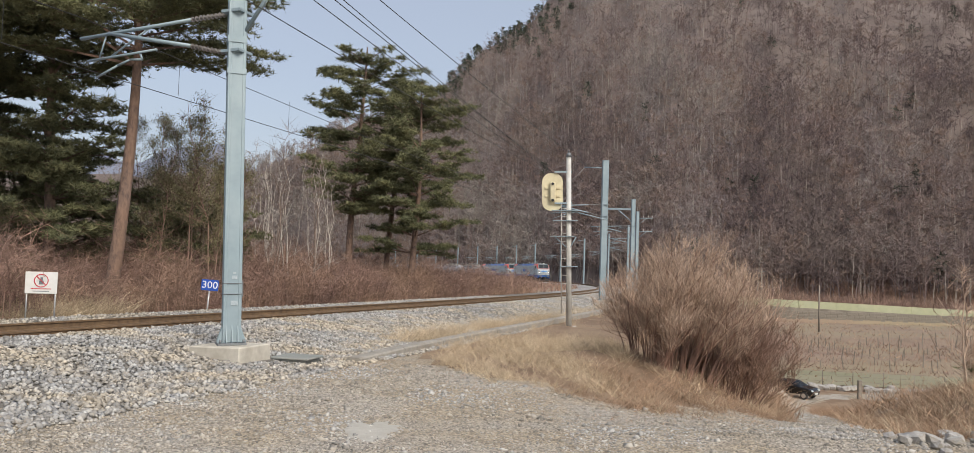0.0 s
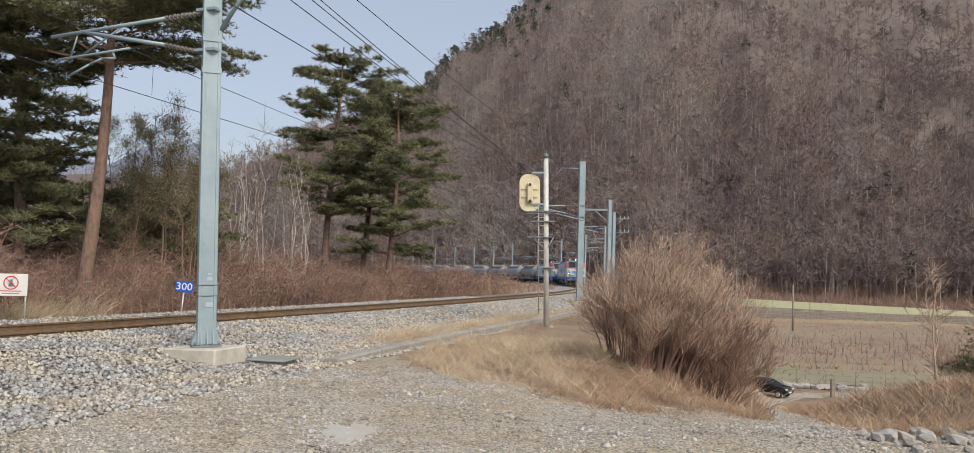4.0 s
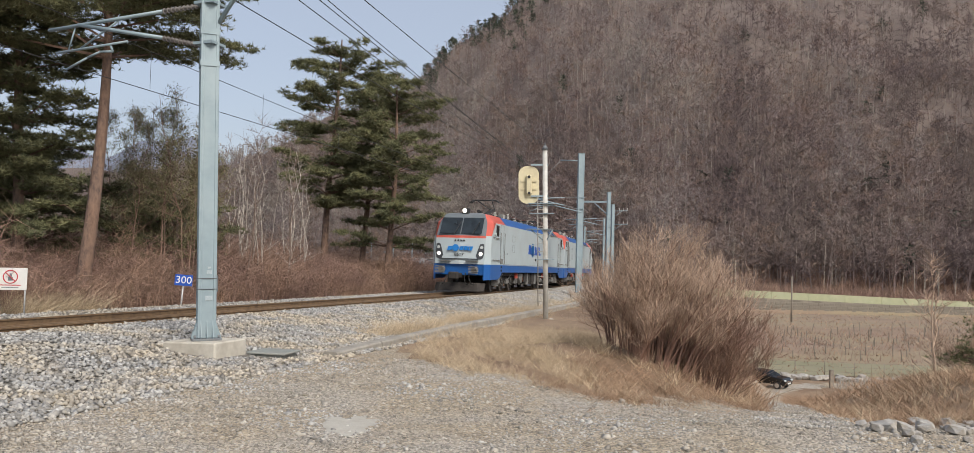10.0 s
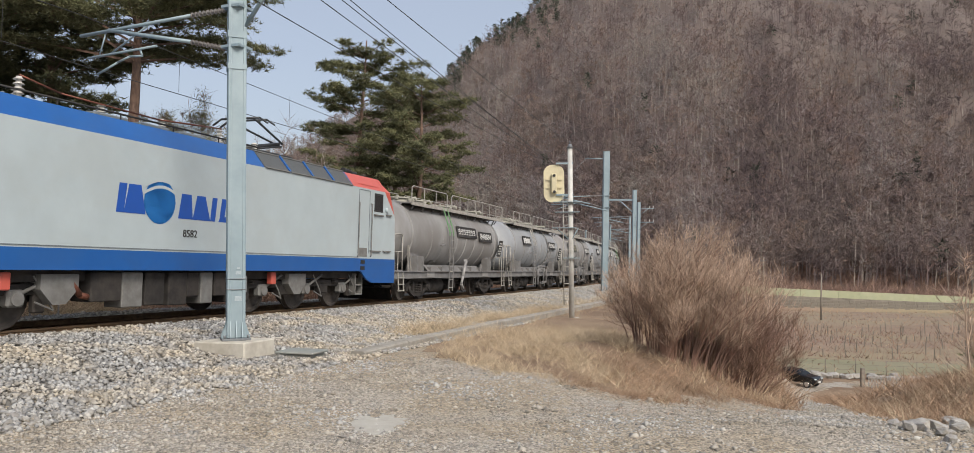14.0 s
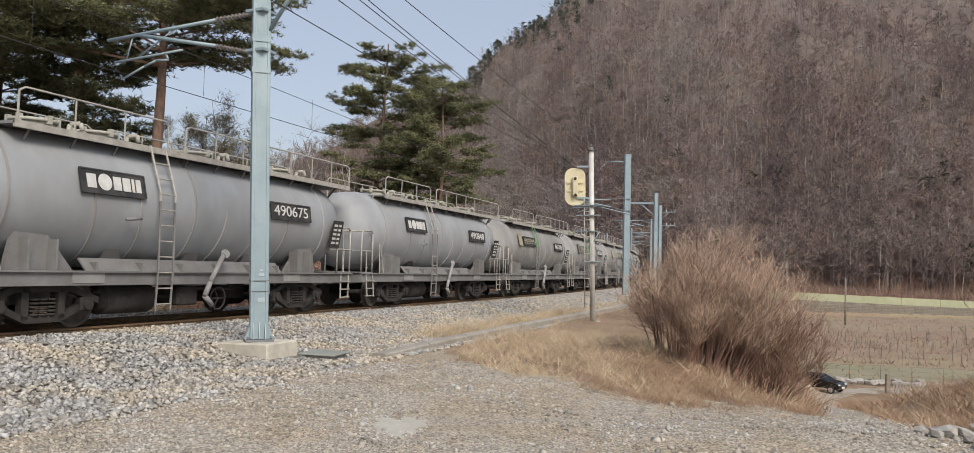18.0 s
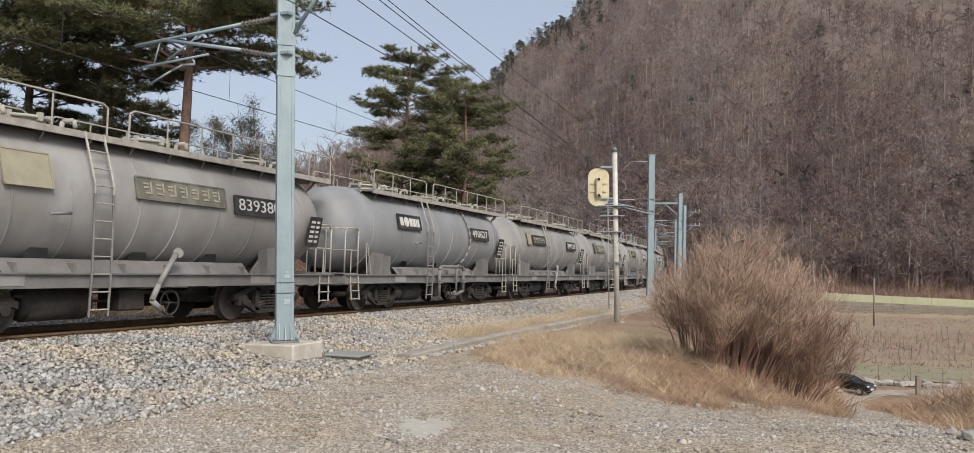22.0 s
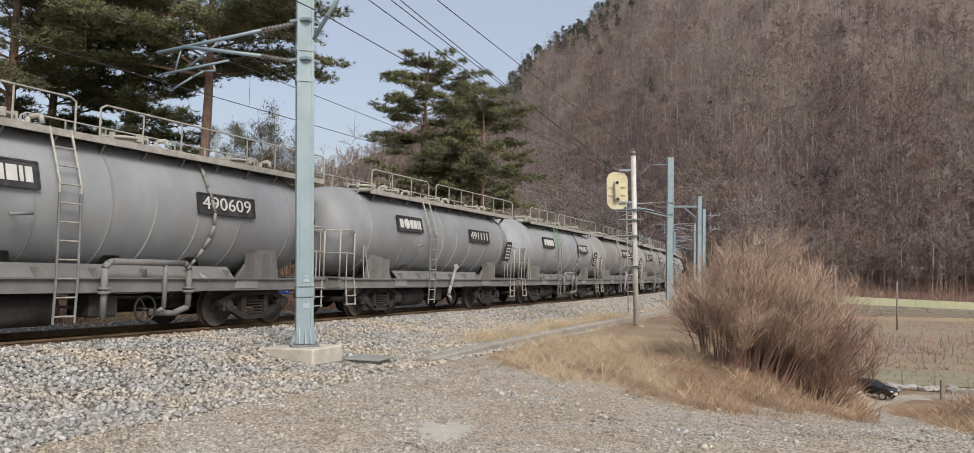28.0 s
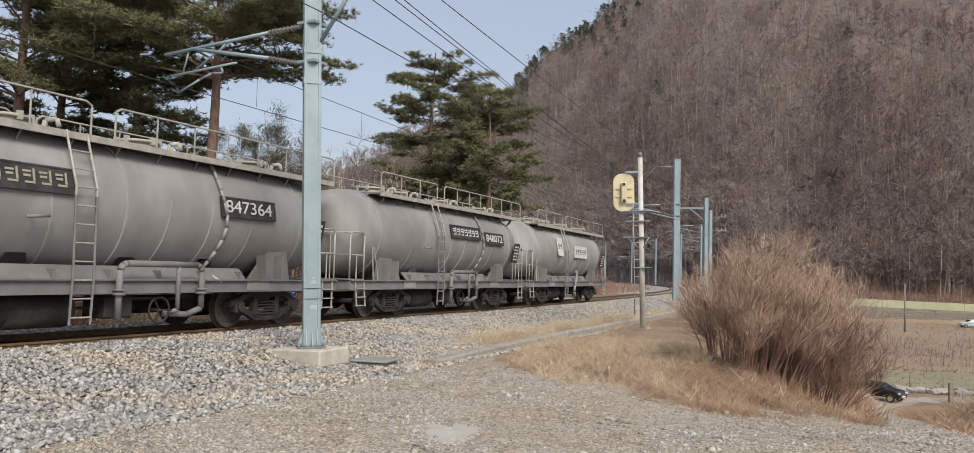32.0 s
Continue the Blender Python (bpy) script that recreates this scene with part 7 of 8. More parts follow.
for x, y, h, seed in ((-17.2, 30.5, 5.2, 49), (-19.8, 31.5, 6.0, 50), (-14.4, 31.5, 4.2, 51), (-21.5, 29.0, 6.0, 52), (-12.9, 33.5, 4.0, 53)):
    pine(x, y, h, 0.04, 2.4, seed, "young dark pine in the undergrowth", (0.1, 0), 0.1, 1.3, 0.2, None, 0.14, 0.5)
rng = np.random.default_rng(51)
for i in range(17):
    y = rng.uniform(35, 46)
    x = y * rng.uniform(-0.345, -0.205)
    bare_tree(x, y, rng.uniform(5.6, 8.0), M_BIRCH, 60 + i, label="slender leafless white-barked birch in the thicket", branches=8, radius=0.042, spread=0.22)
for i in range(17):
    y = rng.uniform(28, 40)
    x = y * rng.uniform(-0.47, -0.34)
    bare_tree(x, y, rng.uniform(5.0, 8.0), M_TWIG, 90 + i, "sapling", "thin young tree with sparse olive leaves", 22, 0.04, M_SAPLING, 0.34)
for i in range(14):
    y = rng.uniform(30, 60)
    x = y * rng.uniform(-0.42, -0.2)
    bare_tree(x, y, rng.uniform(5, 8.0), M_GREYBARK, 120 + i, "bare_tree", "leafless grey-brown young tree behind the thicket", 16, 0.034, None, 0.36)

# ---- the shrub and the grass in front of it ----
shrub(3.35, 16.1, 1.95, 2.55, 92, M_SHRUB, "shrub", "large rounded leafless shrub above dry grass", 71, foot=0.45, drift=(0.3, 0.0))
shrub(4.75, 17.4, 1.7, 2.35, 70, M_TWIG, "shrub", "smaller leafless shrub lower on the bank", 72, drift=(0.15, 0.0))
for x, y, h, seed in ((9.45, 16.6, 2.6, 73), (9.95, 17.6, 2.0, 77), (12.3, 20.0, 2.2, 74)):
    bare_tree(x, y, h, M_SHRUB, seed, "shrub", "sparse leafless young tree beside the farm track", 16, 0.022, None, 0.42)
shrub(10.9, 18.5, 1.0, 1.0, 7, M_SHRUB, "shrub", "low tangled leafless shrub on the bank", 75, 0.007)
shrub(13.2, 19.0, 1.2, 1.4, 8, M_SHRUB, "shrub", "wide leafless shrub on the bank", 76, 0.007)
pine(10.8, 16.8, 1.75, 0.1, 0.5, 54, "small green pine seedling on the bank", (0.1, 0), 0.025, 0.35, 0.12, None, 0.06, 0.24)
rng = np.random.default_rng(81)


def edge(x):
    """Where the gravel gives way to grass."""
    return np.interp(x, [-1.2, 0, 0.66, 1.1, 1.7, 2.5, 3.2, 3.7], [14.6, 13.0, 13.0, 12.5, 11.9, 12.2, 13.0, 13.7]) + 0.2 * np.sin(x * 5.1) + 0.15 * np.sin(x * 13 + 1)


def yard_grass(x, y):
    return (y > edge(x)) & (lane_gap(x, y) > 0.7 + 0.12 * np.sin(y * 3)) & (x < np.interp(y, LANE[:7, 1], LANE[:7, 0])) & (np.hypot((x - 3.05) / 1.2, (y - 16.1) / 1.4) > 0.5)


def bank(x, y):
    return (lane_gap(x, y) > 0.8 + 0.15 * np.sin(y * 2.3 + x)) & (x > np.interp(y, LANE[:7, 1], LANE[:7, 0])) & (y > 9.9 + 0.3 * np.sin(x * 4))


p = scatter(rng, 2100, -1.2, 4.2, 10, 22, lambda x, y: yard_grass(x, y) & (x - 0.45 * (y - 10) < 0.05) & (np.sin(x * 3 + y * 2) + rng.normal(size=len(x)) * 0.5 > -0.3))
grass_field("straw_grass", p, 0.1, 0.36, 21, M_STRAW, "long pale straw-coloured grass round the shrub", 82, 0.0065)
p = scatter(rng, 9000, 0.0, 8.0, 9.2, 22, lambda x, y: yard_grass(x, y) & (x - 0.45 * (y - 10) >= -0.3) & (np.sin(x * 4.1 + y * 1.3) + np.sin(y * 3.7) + rng.normal(size=len(x)) * 0.7 > -0.8))
grass_field("rusty_grass", p, 0.04, 0.2, 20, M_RUSTGRASS, "flattened rusty dead grass on the bank", 83, 0.007, 0.12)
p = scatter(rng, 900, 0.0, 6.0, 9.5, 18, lambda x, y: yard_grass(x, y) & (np.sin(x * 3.1 + 2 * y) > 0.2))
grass_field("pale_grass_tufts", p, 0.08, 0.34, 14, M_STRAW, "scattered pale tufts in the rusty grass", 87, 0.008, 0.08)
p = scatter(rng, 5200, -3.4, 4.2, 10, 15.5, lambda x, y: (y > edge(x) - 1.9 * np.abs(rng.normal(size=len(x)))) & (along(x, y)[1] > 6.15) & (lane_gap(x, y) > 0.5))
grass_field("grass_litter", p, 0.006, 0.05, 7, M_RUSTGRASS, "flattened litter of dead grass on brown soil", 90, 0.008, 0.13)
p = np.concatenate([side_patch(rng, 800, 7, 48, 4.3, 6.6)[0], side_patch(rng, 1500, 9, 24, 4.5, 5.7)[0]])
p = p[np.sin(p[:, 1] * 1.3) + rng.normal(size=len(p)) * 0.7 > -0.2]
grass_field("verge_grass", p, 0.1, 0.42, 13, M_STRAW, "short straw-coloured grass along the concrete channel", 84, 0.009, 0.12)
p = scatter(rng, 6200, 5, 14.5, 9.5, 20, bank)
grass_field("bank_grass", p, 0.04, 0.22, 20, M_RUSTGRASS, "rusty dead grass on the far bank of the track", 85, 0.0075, 0.15)
p = scatter(rng, 700, 5, 14.5, 9.5, 20, bank)
grass_field("pale_bank_grass", p, 0.1, 0.4, 10, M_STRAW, "pale dead stalks on the far bank of the track", 88, 0.010, 0.1)
p = scatter(rng, 3200, 8, 30, 20, 48, bank)
grass_field("lower_bank_grass", p, 0.15, 0.5, 14, M_RUSTGRASS, "dead grass and weeds lower down the bank", 89, 0.018, 0.25)
p = scatter(rng, 5200, 3, 24, 17, 64, lambda x, y: (lane_gap(x, y) > 0.75) & (x < np.interp(y, LANE[:, 1][:7], LANE[:, 0][:7])) & (x > 0.13 * y + 1))
grass_field("slope_grass", p, 0.2, 0.7, 14, M_RUSTGRASS, "dead grass on the slope below the line", 86, 0.025, 0.25)

# ---- loose stone ----
OCTA = np.array([(1, 0, 0), (-1, 0, 0), (0, 1, 0), (0, -1, 0), (0, 0, 1), (0, 0, -1)], float)
OCTF = np.array([(0, 2, 4), (2, 1, 4), (1, 3, 4), (3, 0, 4), (2, 0, 5), (1, 2, 5), (3, 1, 5), (0, 3, 5)])


def stones(name, x, y, z, size, material, label, seed, flat=0.7):
    """Angular stones as one mesh; each keeps its own shape and tilt."""
    rng = np.random.default_rng(seed)
    n = len(x)
    v = OCTA[None] * (1 + rng.uniform(-0.35, 0.35, (n, 6, 1))) + rng.normal(size=(n, 6, 3)) * 0.18
    v[:, :, 2] *= flat
    a = rng.uniform(0, 6.283, n)
    b = rng.normal(size=n) * 0.5
    c, s = np.cos(a), np.sin(a)
    vx, vy = v[:, :, 0] * c[:, None] - v[:, :, 1] * s[:, None], v[:, :, 0] * s[:, None] + v[:, :, 1] * c[:, None]
    cb_, sb_ = np.cos(b), np.sin(b)
    vy, vz = vy * cb_[:, None] - v[:, :, 2] * sb_[:, None], vy * sb_[:, None] + v[:, :, 2] * cb_[:, None]
    p = np.stack([vx, vy, vz], 2) * np.asarray(size).reshape(-1, 1, 1) + np.stack([x, y, z], 1)[:, None]
    me = bpy.data.meshes.new(name)
    me.vertices.add(n * 6)
    me.vertices.foreach_set("co", p.astype(np.float32).reshape(-1))
    f = (OCTF[None] + 6 * np.arange(n)[:, None, None]).reshape(-1)
    me.loops.add(len(f))
    me.loops.foreach_set("vertex_index", f.astype(np.int32))
    me.polygons.add(n * 8)
    me.polygons.foreach_set("loop_start", np.arange(0, len(f), 3, dtype=np.int32))
    me.update(calc_edges=True)
    me.materials.append(material)
    return tagged(new(name, me), label, "stones", kind="stuff")


BED_S = [-4.0, -3.1, -1.2, -0.5, 0.5, 0.9, 1.15, 2.4, 3.4, 5.0, 5.7]
BED_Z = [-0.5, -0.13, -0.14, -0.2, -0.2, -0.15, -0.075, -0.14, -0.28, -0.44, -0.44]


def bed_points(rng, n, u0, u1, s0, s1):
    u, s = rng.uniform(u0, u1, n), rng.uniform(s0, s1, n)
    hd = np.interp(u, TU, TH)
    x, y = np.interp(u, TU, TX) + s * np.cos(hd), np.interp(u, TU, TY) + s * np.sin(hd)
    z = np.maximum(RAIL0 + GRADE * u + np.interp(s, BED_S, BED_Z), ground(x, y))
    px_, py_ = track(3.9, 4.08).x, track(3.9, 4.08).y
    clear = np.hypot(x - px_, y - py_) > 0.72
    return x[clear], y[clear], z[clear], s[clear]


rng = np.random.default_rng(91)
x, y, z, s = bed_points(rng, 34000, -9, 16, 0.85, 6.2)
stones("near_ballast", x, y, z + rng.uniform(0, 0.035, len(x)), rng.uniform(0.026, 0.056, len(x)), M_BALLAST, "pale grey crushed-stone ballast on the near shoulder", 92)
x, y, z, s = bed_points(rng, 16000, 16, 60, 0.85, 5.6)
stones("ballast_along_line", x, y, z + 0.01, rng.uniform(0.03, 0.055, len(x)), M_BALLAST, "pale grey crushed-stone ballast along the line", 93)
x, y, z, s = bed_points(rng, 14000, -12, 40, -3.9, -0.85)
stones("far_shoulder_ballast", x, y, z + 0.01, rng.uniform(0.03, 0.05, len(x)), M_BALLAST, "pale grey crushed-stone ballast on the far shoulder", 94)
x, y, z, s = bed_points(rng, 7000, -12, 40, -0.7, 0.7)
stones("ballast_between_rails", x, y, z - 0.005, rng.uniform(0.026, 0.045, len(x)), M_BALLAST, "crushed-stone ballast between the rails", 95)
# a patch of pale spilt cement, flush with the yard
bm = bmesh.new()
hub = bm.verts.new((-1.37, 8.8, ground_at(-1.37, 8.8) + 0.014))
rings = []
for r in (0.5, 1.0):
    row = []
    for i in range(48):
        a = 2 * math.pi * i / 48
        q = r * (1 + 0.5 * noise.noise((math.cos(a) * 1.5, math.sin(a) * 1.5, 3)) + 0.35 * noise.noise((math.cos(a) * 6, math.sin(a) * 6, 1)))
        x, y = -1.37 + 0.31 * q * math.cos(a), 8.8 + 0.52 * q * math.sin(a)
        row.append(bm.verts.new((x, y, ground_at(x, y) + (0.014 if r < 1 else 0.003))))
    rings.append(row)
for i in range(48):
    bm.faces.new((hub, rings[0][i], rings[0][(i + 1) % 48]))
    bm.faces.new((rings[0][i], rings[1][i], rings[1][(i + 1) % 48], rings[0][(i + 1) % 48]))
tagged(part("cement_patch", bm, mat("pale_cement", (0.47, 0.45, 0.40), (0.41, 0.385, 0.335), 8.0, 0.95, bump=0.5)), "pale patch of set cement on the yard", "patch")
# the yard: gravel thinning out towards the viewer
n = 120000
x, y = rng.uniform(-7.5, 6.5, n), 5.4 + 9.6 * rng.uniform(0, 1, n) ** 1.5
u, s = along(x, y)
patchy = 0.75 + 0.3 * np.sin(x * 1.7 + y) * np.sin(y * 2.1 - x)
dense = np.clip(1.15 - (s - 5.6) / 5.5, 0.42, 1) * patchy
k = (rng.uniform(size=n) < dense) & (s > 5.2) & ((y < np.interp(x, [-2, -1.2, 0, 1.7, 3.7, 4.8, 5.4], [15, 14.8, 13.1, 12.3, 13.8, 14, 10.2])) | (lane_gap(x, y) < 1.5)) & (np.hypot((x + 1.37) / 0.3, (y - 8.8) / 0.5) > 1)
x, y, s = x[k], y[k], s[k]
size = rng.uniform(0.006, 0.017, len(x)) + 0.022 * rng.uniform(size=len(x)) ** 3 * np.clip(1.8 - (s - 5) / 3.5, 0.35, 1)
stones("yard_gravel", x, y, ground(x, y) + 0.002, size, M_YARDSTONE, "scattered grey and beige gravel on the yard", 96, 0.6)
n = 1800
x, y = rng.uniform(-6.5, 5.5, n), rng.uniform(7.2, 13, n)
k = (along(x, y)[1] > 5.4) & (y < np.interp(x, [-2, -1.2, 0, 1.7, 3.7, 5], [13, 13, 13, 12.2, 13, 10.5])) & (np.sin(x * 2.2 + y * 1.4) + rng.normal(size=n) * 0.6 > 0.2)
x, y = x[k], y[k]
stones("larger_yard_stones", x, y, ground(x, y) + 0.008, 0.02 + 0.035 * rng.uniform(size=len(x)) ** 2, M_YARDSTONE, "larger loose stones lying on the yard", 98, 0.55)
n = 5000
t = rng.uniform(0, 1, n)
i = rng.integers(1, 6, n)
q = LANE[i] + (LANE[i + 1] - LANE[i]) * t[:, None] + rng.normal(size=(n, 2)) * 0.4
stones("lane_gravel", q[:, 0], q[:, 1], ground(q[:, 0], q[:, 1]), rng.uniform(0.012, 0.035, n), M_YARDSTONE, "grey gravel on the farm track", 97, 0.5)


def boulder_mesh(seed, detail=1):
    bm = bmesh.new()
    bmesh.ops.create_icosphere(bm, subdivisions=detail, radius=1.0)
    off = Vector((seed * 3.7, seed * 1.3, seed * 2.1))
    for v in bm.verts:
        v.co *= 1 + 0.5 * noise.noise(v.co * 1.1 + off) + 0.12 * noise.noise(v.co * 2.6 + off)
        for ax in range(3):
            v.co[ax] = max(-0.72, min(0.72, v.co[ax]))
    me = bpy.data.meshes.new("boulder")
    bm.to_mesh(me)
    bm.free()
    me.materials.append(M_BOULDER)
    return me


shapes = [boulder_mesh(i) for i in range(6)]


def boulder(x, y, r, group, label, sink=0.3):
    o = new("boulder", shapes[rng.integers(0, 6)])
    o.location = (x, y, ground_at(x, y) + r * (0.5 - sink))
    o.rotation_euler = (rng.uniform(-0.3, 0.3), rng.uniform(-0.3, 0.3), rng.uniform(0, 6.28))
    o.scale = (r * rng.uniform(0.8, 1.3), r * rng.uniform(0.8, 1.2), r * rng.uniform(0.6, 0.9))
    return tagged(o, label, "rock", group)


for i in range(64):
    k = rng.uniform(0, 1)
    x, y = 4.2 + 2.8 * k + rng.normal() * 0.25, 8.3 + 2.1 * k + rng.normal() * 0.4
    boulder(x, y, rng.uniform(0.035, 0.13), "rocks at the yard's edge", "angular grey rock on the edge of the yard", 0.15)
for i in range(26):
    x = 27 + i * 0.62 + rng.normal() * 0.15
    boulder(x, 75.6 + rng.normal() * 0.2, rng.uniform(0.42, 0.68), "rubble wall behind the car", "rounded pale boulder in a rough wall", 0.05)
# sleepers
bm = bmesh.new()
box(bm, -1.25, 1.25, -0.13, 0.13, -0.36, -0.165, 0, 0.02)
me = bpy.data.meshes.new("sleeper")
bm.to_mesh(me)
bm.free()
me.materials.append(M_SLEEPER)
for i in range(150):
    o = new("sleeper", me)
    o.matrix_world = track_pose(-14 + 0.6 * i)
    tagged(o, "grey concrete sleeper half buried in ballast", "sleeper", "sleepers of the line")
for i in range(300):
    o = new("ballast_stone", shapes[i % 6])
    u, s = rng.uniform(-6, 9), rng.uniform(3.0, 6.2)
    p = track(u, s)
    r = rng.uniform(0.035, 0.075)
    o.location = (p.x, p.y, max(ground_at(p.x, p.y), p.z + np.interp(s, BED_S, BED_Z)) + r * 0.3)
    o.rotation_euler = (rng.uniform(-1, 1), rng.uniform(-1, 1), rng.uniform(0, 6.28))
    o.scale = (r * 1.1, r, r * 0.7)
    o.parent = bed

# ---- valley: road, wall, fields, car ----
M_PARAPET = mat("yellow_green_parapet", (0.40, 0.41, 0.26), (0.33, 0.35, 0.23), 0.6, 0.85, c=(0.46, 0.46, 0.33), c_scale=0.12)
M_RUBBLE = mat("mossy_stone_wall", (0.23, 0.205, 0.17), (0.14, 0.125, 0.105), 0.9, 0.95, bump=0.6, bump_scale=4, c=(0.30, 0.27, 0.22), c_scale=0.4)
M_ASPHALT = mat("asphalt", (0.10, 0.10, 0.10), (0.075, 0.075, 0.075), 1.0, 0.9)
M_STAKE = mat("grey_wooden_stake", (0.24, 0.21, 0.175), (0.17, 0.15, 0.125), 3.0, 0.9, vary=0.2)
M_PICKET = mat("weathered_white_wood", (0.36, 0.35, 0.33), (0.28, 0.27, 0.25), 4.0, 0.8)
M_CARPAINT = mat("black_car_paint", (0.008, 0.009, 0.011), (0.012, 0.013, 0.015), 2.0, 0.12)
M_CHROME = mat("bright_trim", (0.6, 0.6, 0.62), (0.5, 0.5, 0.52), 5.0, 0.2, 0.9)
M_LANEGREEN = mat("dull_green_strip", (0.24, 0.235, 0.145), (0.19, 0.18, 0.115), 0.4, 1.0, c=(0.29, 0.26, 0.18), c_scale=0.1)


def strip_block(name, x0, x1, y0, y1, low, high, material):
    """A long block whose underside and top follow two functions of x."""
    xs = np.linspace(x0, x1, max(2, int((x1 - x0) / 8) + 1))
    verts, faces = [], []
    for i, x in enumerate(xs):
        verts += [(x, y0, low(x)), (x, y1, low(x)), (x, y1, high(x)), (x, y0, high(x))]
        if i:
            faces += [(4 * i - 4 + k, 4 * i - 4 + (k + 1) % 4, 4 * i + (k + 1) % 4, 4 * i + k) for k in range(4)]
    faces += [(3, 2, 1, 0), tuple(4 * (len(xs) - 1) + k for k in range(4))]
    return new(name, mesh_from(name, verts, faces, material))


wall = strip_block("retaining_wall", 22, 190, 165.0, 165.9, lambda x: FLOOR - 0.2, lambda x: road_z(x) + 0.02, M_RUBBLE)
tagged(wall, "dark rubble retaining wall below the valley road", "wall", kind="structure")
for i in range(22):
    x = 22 + i * 7.6
    o = strip_block("parapet", x, x + 7.55, 165.1, 165.45, lambda q: road_z(q) + 0.02, lambda q: road_z(q) + 1.45, M_PARAPET)
    tagged(o, "pale yellow-green parapet along the valley road", "parapet", "parapet sections of the road", kind="structure")
tagged(strip_block("road", 20, 260, 167.0, 173.5, lambda q: road_z(q) - 0.3, lambda q: road_z(q) + 0.03, M_ASPHALT), "narrow asphalt road along the mountain foot", "road", kind="structure")
rng = np.random.default_rng(101)
# stones of the wall as parts
bm = bmesh.new()
box(bm, -0.5, 0.5, -0.12, 0.12, -0.3, 0.3, 0, 0.08)
stone_me = bpy.data.meshes.new("wall_stone")
bm.to_mesh(stone_me)
bm.free()
stone_me.materials.append(M_RUBBLE)
for i in range(350):
    o = new("wall_stone", stone_me)
    o.location = (40 + (i % 70) * 1.12 + 0.3 * (i // 70 % 2), 165.09 - rng.uniform(0, 0.05), FLOOR + 0.45 + 0.62 * (i // 70))
    o.scale = (rng.uniform(1.0, 1.16), 1, rng.uniform(0.95, 1.1))
    o.parent = wall


def utility_pole(x, y, z, h, arm=True):
    top = new("utility_pole")
    top.location = (x, y, z - 0.3)
    bm = bmesh.new()
    rod(bm, (0, 0, 0), (0, 0, h), 0.17, 0.11, 10)
    part("shaft", bm, M_STAKE, top)
    if arm:
        bm = bmesh.new()
        box(bm, -0.7, 0.7, -0.05, 0.05, h - 0.7, h - 0.58)
        part("crossarm", bm, M_GALV_DARK, top)
    return tagged(top, "grey utility pole beside the valley road", "pole", "utility poles in the valley")


utility_pole(52.9, 166.5, road_z(52.9), 7.9)
utility_pole(95.3, 166.5, road_z(95.3), 8.3)
utility_pole(54.4, 140.0, ground_at(54.4, 140.0), 8.3, False)
utility_pole(38.0, 166.5, road_z(38.0), 7.0)
# vineyard stakes
stake = bmesh.new()
rod(stake, (0, 0, -0.1), (0, 0, 1.5), 0.06, 0.05, 5)
stake_me = bpy.data.meshes.new("stake")
stake.to_mesh(stake_me)
stake.free()
stake_me.materials.append(M_STAKE)
n = 0
for row in range(9):
    for i in range(30):
        x = 34 + i * 2.6 + rng.normal() * 0.25
        y = 93 + row * 4.2 + rng.normal() * 0.3
        if rng.uniform() < 0.22:
            continue
        o = new("vine_stake", stake_me)
        o.location = (x, y, ground_at(x, y))
        o.rotation_euler = (rng.normal() * 0.08, rng.normal() * 0.08, 0)
        o.scale = (1, 1, rng.uniform(0.6, 1.1))
        tagged(o, "weathered grey stake standing in the vineyard", "stake", "stakes of the vineyard")
        n += 1
vines = []
for row in range(9):
    k = 420
    x = rng.uniform(34, 112, k)
    y = np.full(k, 93 + row * 4.2) + rng.normal(size=k) * 0.3
    root = np.stack([x, y, ground(x, y)], 1)
    d = rng.normal(size=root.shape) * [0.6, 0.3, 0.2] + [0, 0, 0.75]
    vines.append(blades(root, root + d, 0.06, rng))
tagged(new("bare_vines", soup("bare_vines", np.concatenate(vines), M_TWIG)), "rows of bare brown vines on the field", "vines", kind="stuff")
k = 5200
x, y = rng.uniform(24, 120, k), rng.uniform(78, 164, k)
root = np.stack([x, y, ground(x, y)], 1)
d = rng.normal(size=root.shape) * [0.3, 0.3, 0.1] + [0, 0, 0.35]
tagged(new("field_stubble", soup("field_stubble", blades(root, root + d, 0.1, rng), M_RUSTGRASS)), "dry stubble and weeds on the fields", "grass", kind="stuff")
# strip of dull green land and the fence before it
gx0, gx1 = 24.0, 64.0
xs = np.linspace(gx0, gx1, 21)
verts, faces = [], []
for i, xv in enumerate(xs):
    for yv in (79.0, 90.0):
        verts.append((xv, yv, ground_at(xv, yv) + 0.05))
    if i:
        faces.append((2 * i - 2, 2 * i, 2 * i + 1, 2 * i - 1))
tagged(new("grass_strip", mesh_from("grass_strip", verts, faces, M_LANEGREEN)), "dull green strip of mown grass", "grass", kind="structure")
fence = new("wire_fence")
fence.location = (0, 0, 0)
for i in range(14):
    bm = bmesh.new()
    x = 25.0 + i * 2.9
    z = ground_at(x, 78.2)
    rod(bm, (x, 78.2, z - 0.2), (x, 78.2, z + 1.5), 0.04, None, 6)
    part("post", bm, M_STAKE, fence)
bm = bmesh.new()
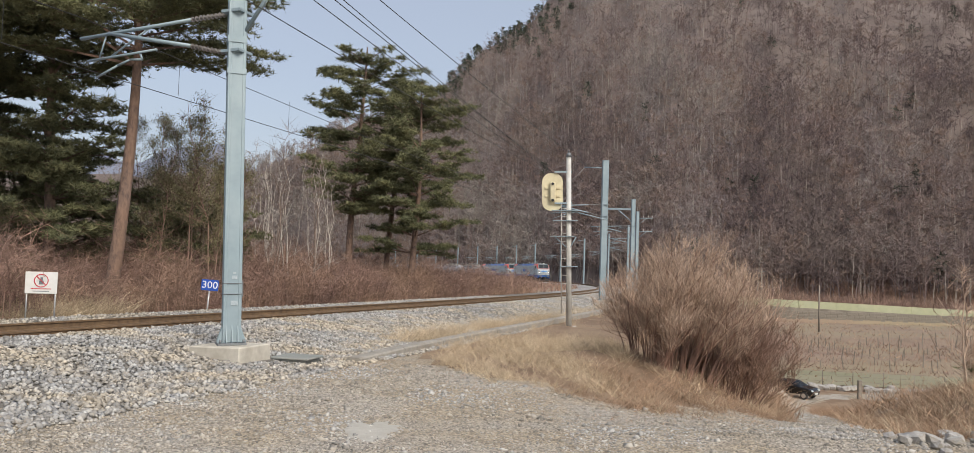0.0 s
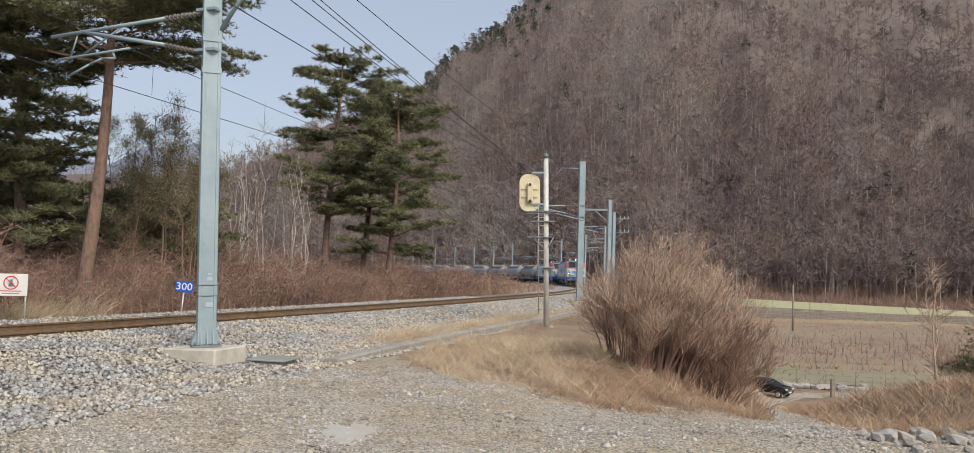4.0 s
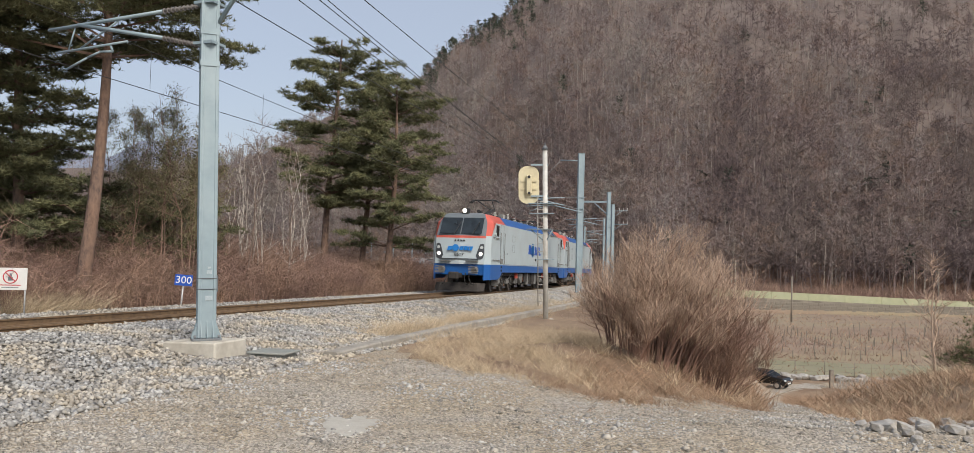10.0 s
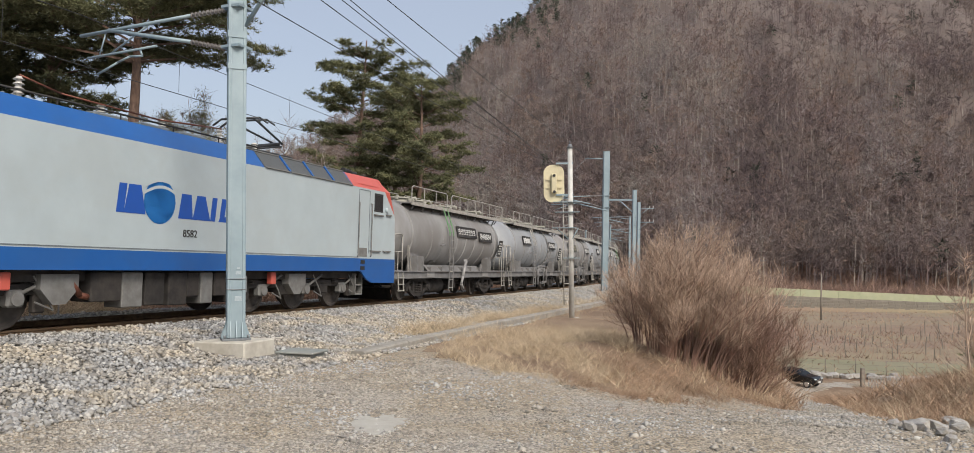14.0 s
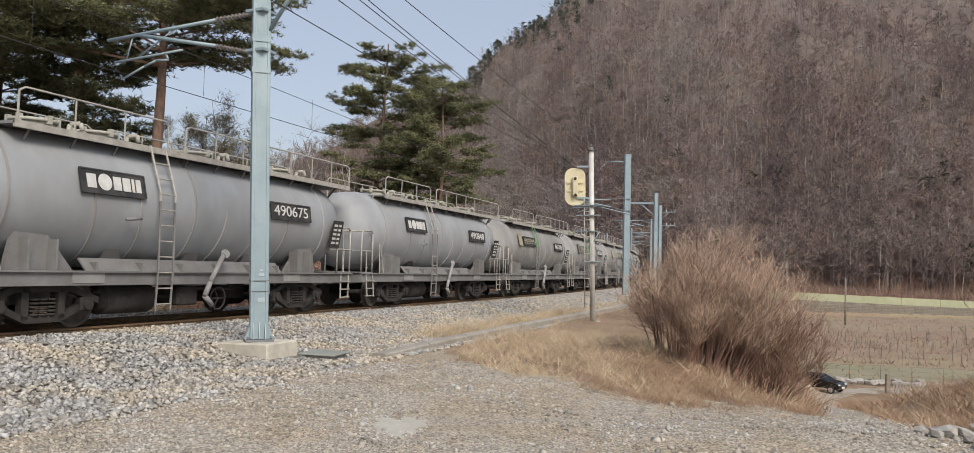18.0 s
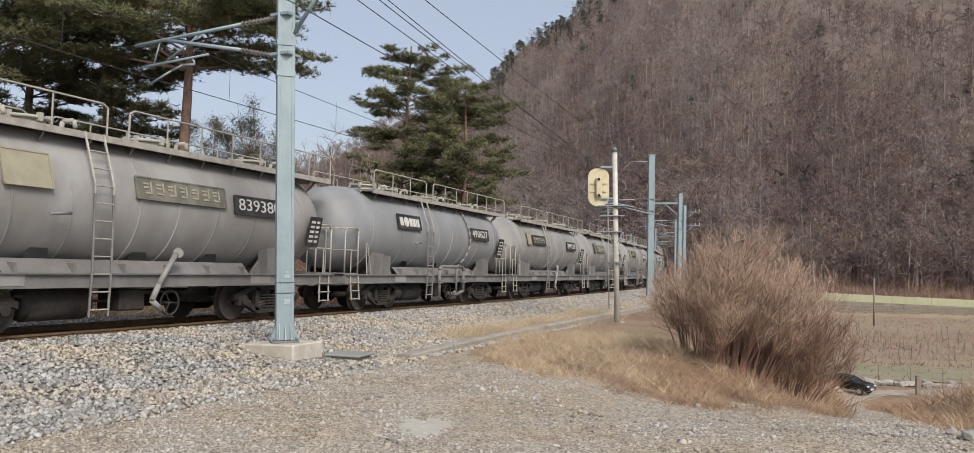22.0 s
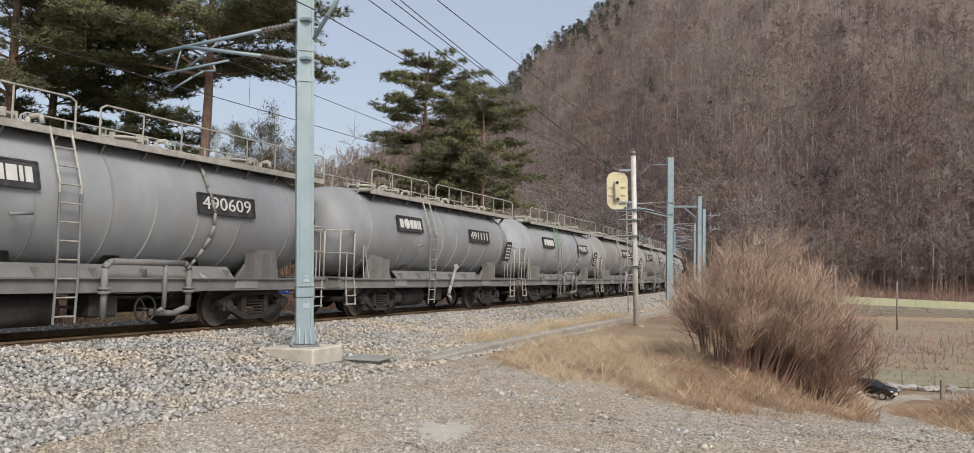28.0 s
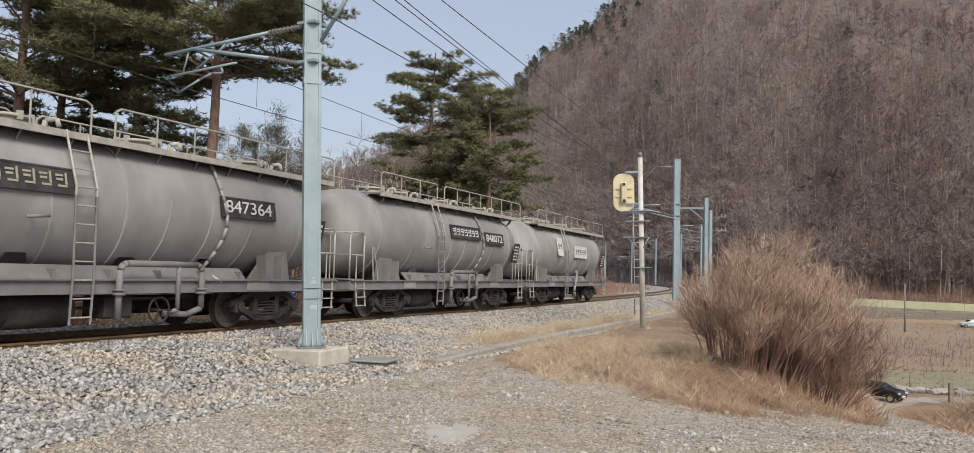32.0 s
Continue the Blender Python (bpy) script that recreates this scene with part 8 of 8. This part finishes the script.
for hgt in (0.5, 1.0, 1.45):
    pipe(bm, [(25.0 + i * 2.9, 78.2, ground_at(25.0 + i * 2.9, 78.2) + hgt) for i in range(14)], 0.012, 4)
part("wires", bm, M_STAKE, fence)
tagged(fence, "thin post and wire fence before the field", "fence")
rail = new("picket_fence")
for i in range(15):
    bm = bmesh.new()
    x = 31.5 + i * 0.22
    z = ground_at(x, 70.5 - i * 0.09)
    box(bm, x - 0.06, x + 0.06, 70.5 - i * 0.09, 70.53 - i * 0.09, z, z + 1.0)
    part("picket", bm, M_PICKET, rail)
bm = bmesh.new()
for q in (0.35, 0.85):
    rod(bm, (31.5, 70.5, ground_at(31.5, 70.5) + q), (34.6, 69.25, ground_at(34.6, 69.25) + q), 0.035, None, 5)
part("cross_rail", bm, M_PICKET, rail)
tagged(rail, "low weathered white picket fence by the farm track", "fence")
post = new("gate_post")
bm = bmesh.new()
box(bm, -0.16, 0.16, -0.16, 0.16, -0.1, 1.6, 0, 0.02)
part("shaft", bm, M_STAKE, post)
post.location = (31.1, 70.8, ground_at(31.1, 70.8))
tagged(post, "square grey gate post beside the picket fence", "post")


def car(x, y, turn, paint, label):
    top = new("car")
    top.matrix_world = Matrix.Translation((x, y, ground_at(x, y) + 0.02)) @ pose(0, 0, 0, 0, 0, turn)
    bm = bmesh.new()
    prof = [(-1.85, 0.35), (-1.88, 0.75), (-1.6, 0.92), (-0.85, 1.02), (-0.15, 1.42), (1.0, 1.47), (1.65, 1.1), (1.85, 1.0), (1.9, 0.4)]
    halves = [0.72, 0.8, 0.82, 0.8, 0.6, 0.6, 0.72, 0.78, 0.78]
    L = [bm.verts.new((-w, yy, zz)) for (yy, zz), w in zip(prof, halves)]
    R = [bm.verts.new((w, yy, zz)) for (yy, zz), w in zip(prof, halves)]
    for i in range(len(prof) - 1):
        bm.faces.new((L[i], R[i], R[i + 1], L[i + 1]))
    bm.faces.new(L), bm.faces.new(R[::-1])
    bm.faces.new((L[0], L[-1], R[-1], R[0]))
    bmesh.ops.recalc_face_normals(bm, faces=bm.faces)
    b = part("body", bm, paint, top)
    b.modifiers.new("round", "BEVEL").width = 0.07
    b.modifiers["round"].segments = 3
    bm = bmesh.new()
    vs = [bm.verts.new(v) for v in ((-0.7, -0.8, 1.07), (0.7, -0.8, 1.07), (0.55, -0.2, 1.4), (-0.55, -0.2, 1.4))]
    bm.faces.new(vs)
    bmesh.ops.solidify(bm, geom=bm.faces[:], thickness=-0.015)
    part("windscreen", bm, M_GLASS, top)
    for x2 in (-0.6, 0.6):
        bm = bmesh.new()
        box(bm, x2 - 0.16, x2 + 0.16, -1.9, -1.72, 0.68, 0.82, 0, 0.04)
        part("headlight", bm, M_LAMP_OFF, top)
        for yy in (-1.2, 1.2):
            bm = bmesh.new()
            disc(bm, (x2 * 1.25, yy, 0.31), (1, 0, 0), 0.31, 0.2, 18)
            w = part("wheel", bm, M_BLACK, top)
            bm = bmesh.new()
            disc(bm, (x2 * 1.25 + math.copysign(0.1, x2), yy, 0.31), (1, 0, 0), 0.2, 0.03, 14)
            part("rim", bm, M_CHROME, w)
    bm = bmesh.new()
    box(bm, -0.26, 0.26, -1.93, -1.89, 0.45, 0.57)
    part("plate", bm, M_SIGNWHITE, top)
    bm = bmesh.new()
    box(bm, -0.45, 0.45, -1.91, -1.86, 0.6, 0.7)
    part("grille", bm, M_CHROME, top)
    return tagged(top, label, "car")


car(25.3, 70.2, 44, M_CARPAINT, "small black car parked on the farm track")
passing = car(71.2, 154.0, -90, M_WHITE, "white car driving along the foot of the wall")


def motions():
    times = [0.5 * i for i in range(65)]
    for ob, back in TRAIN:
        walk(ob, [(t, track_pose(train_u(t) + back)) for t in times])
    walk(passing, [(t, pose(71.2 + 8.0 * (32 - t), 154.0, ground_at(71.2 + 8.0 * (32 - t), 154.0) + 0.02, 0, 0, -90)) for t in times])


motions()
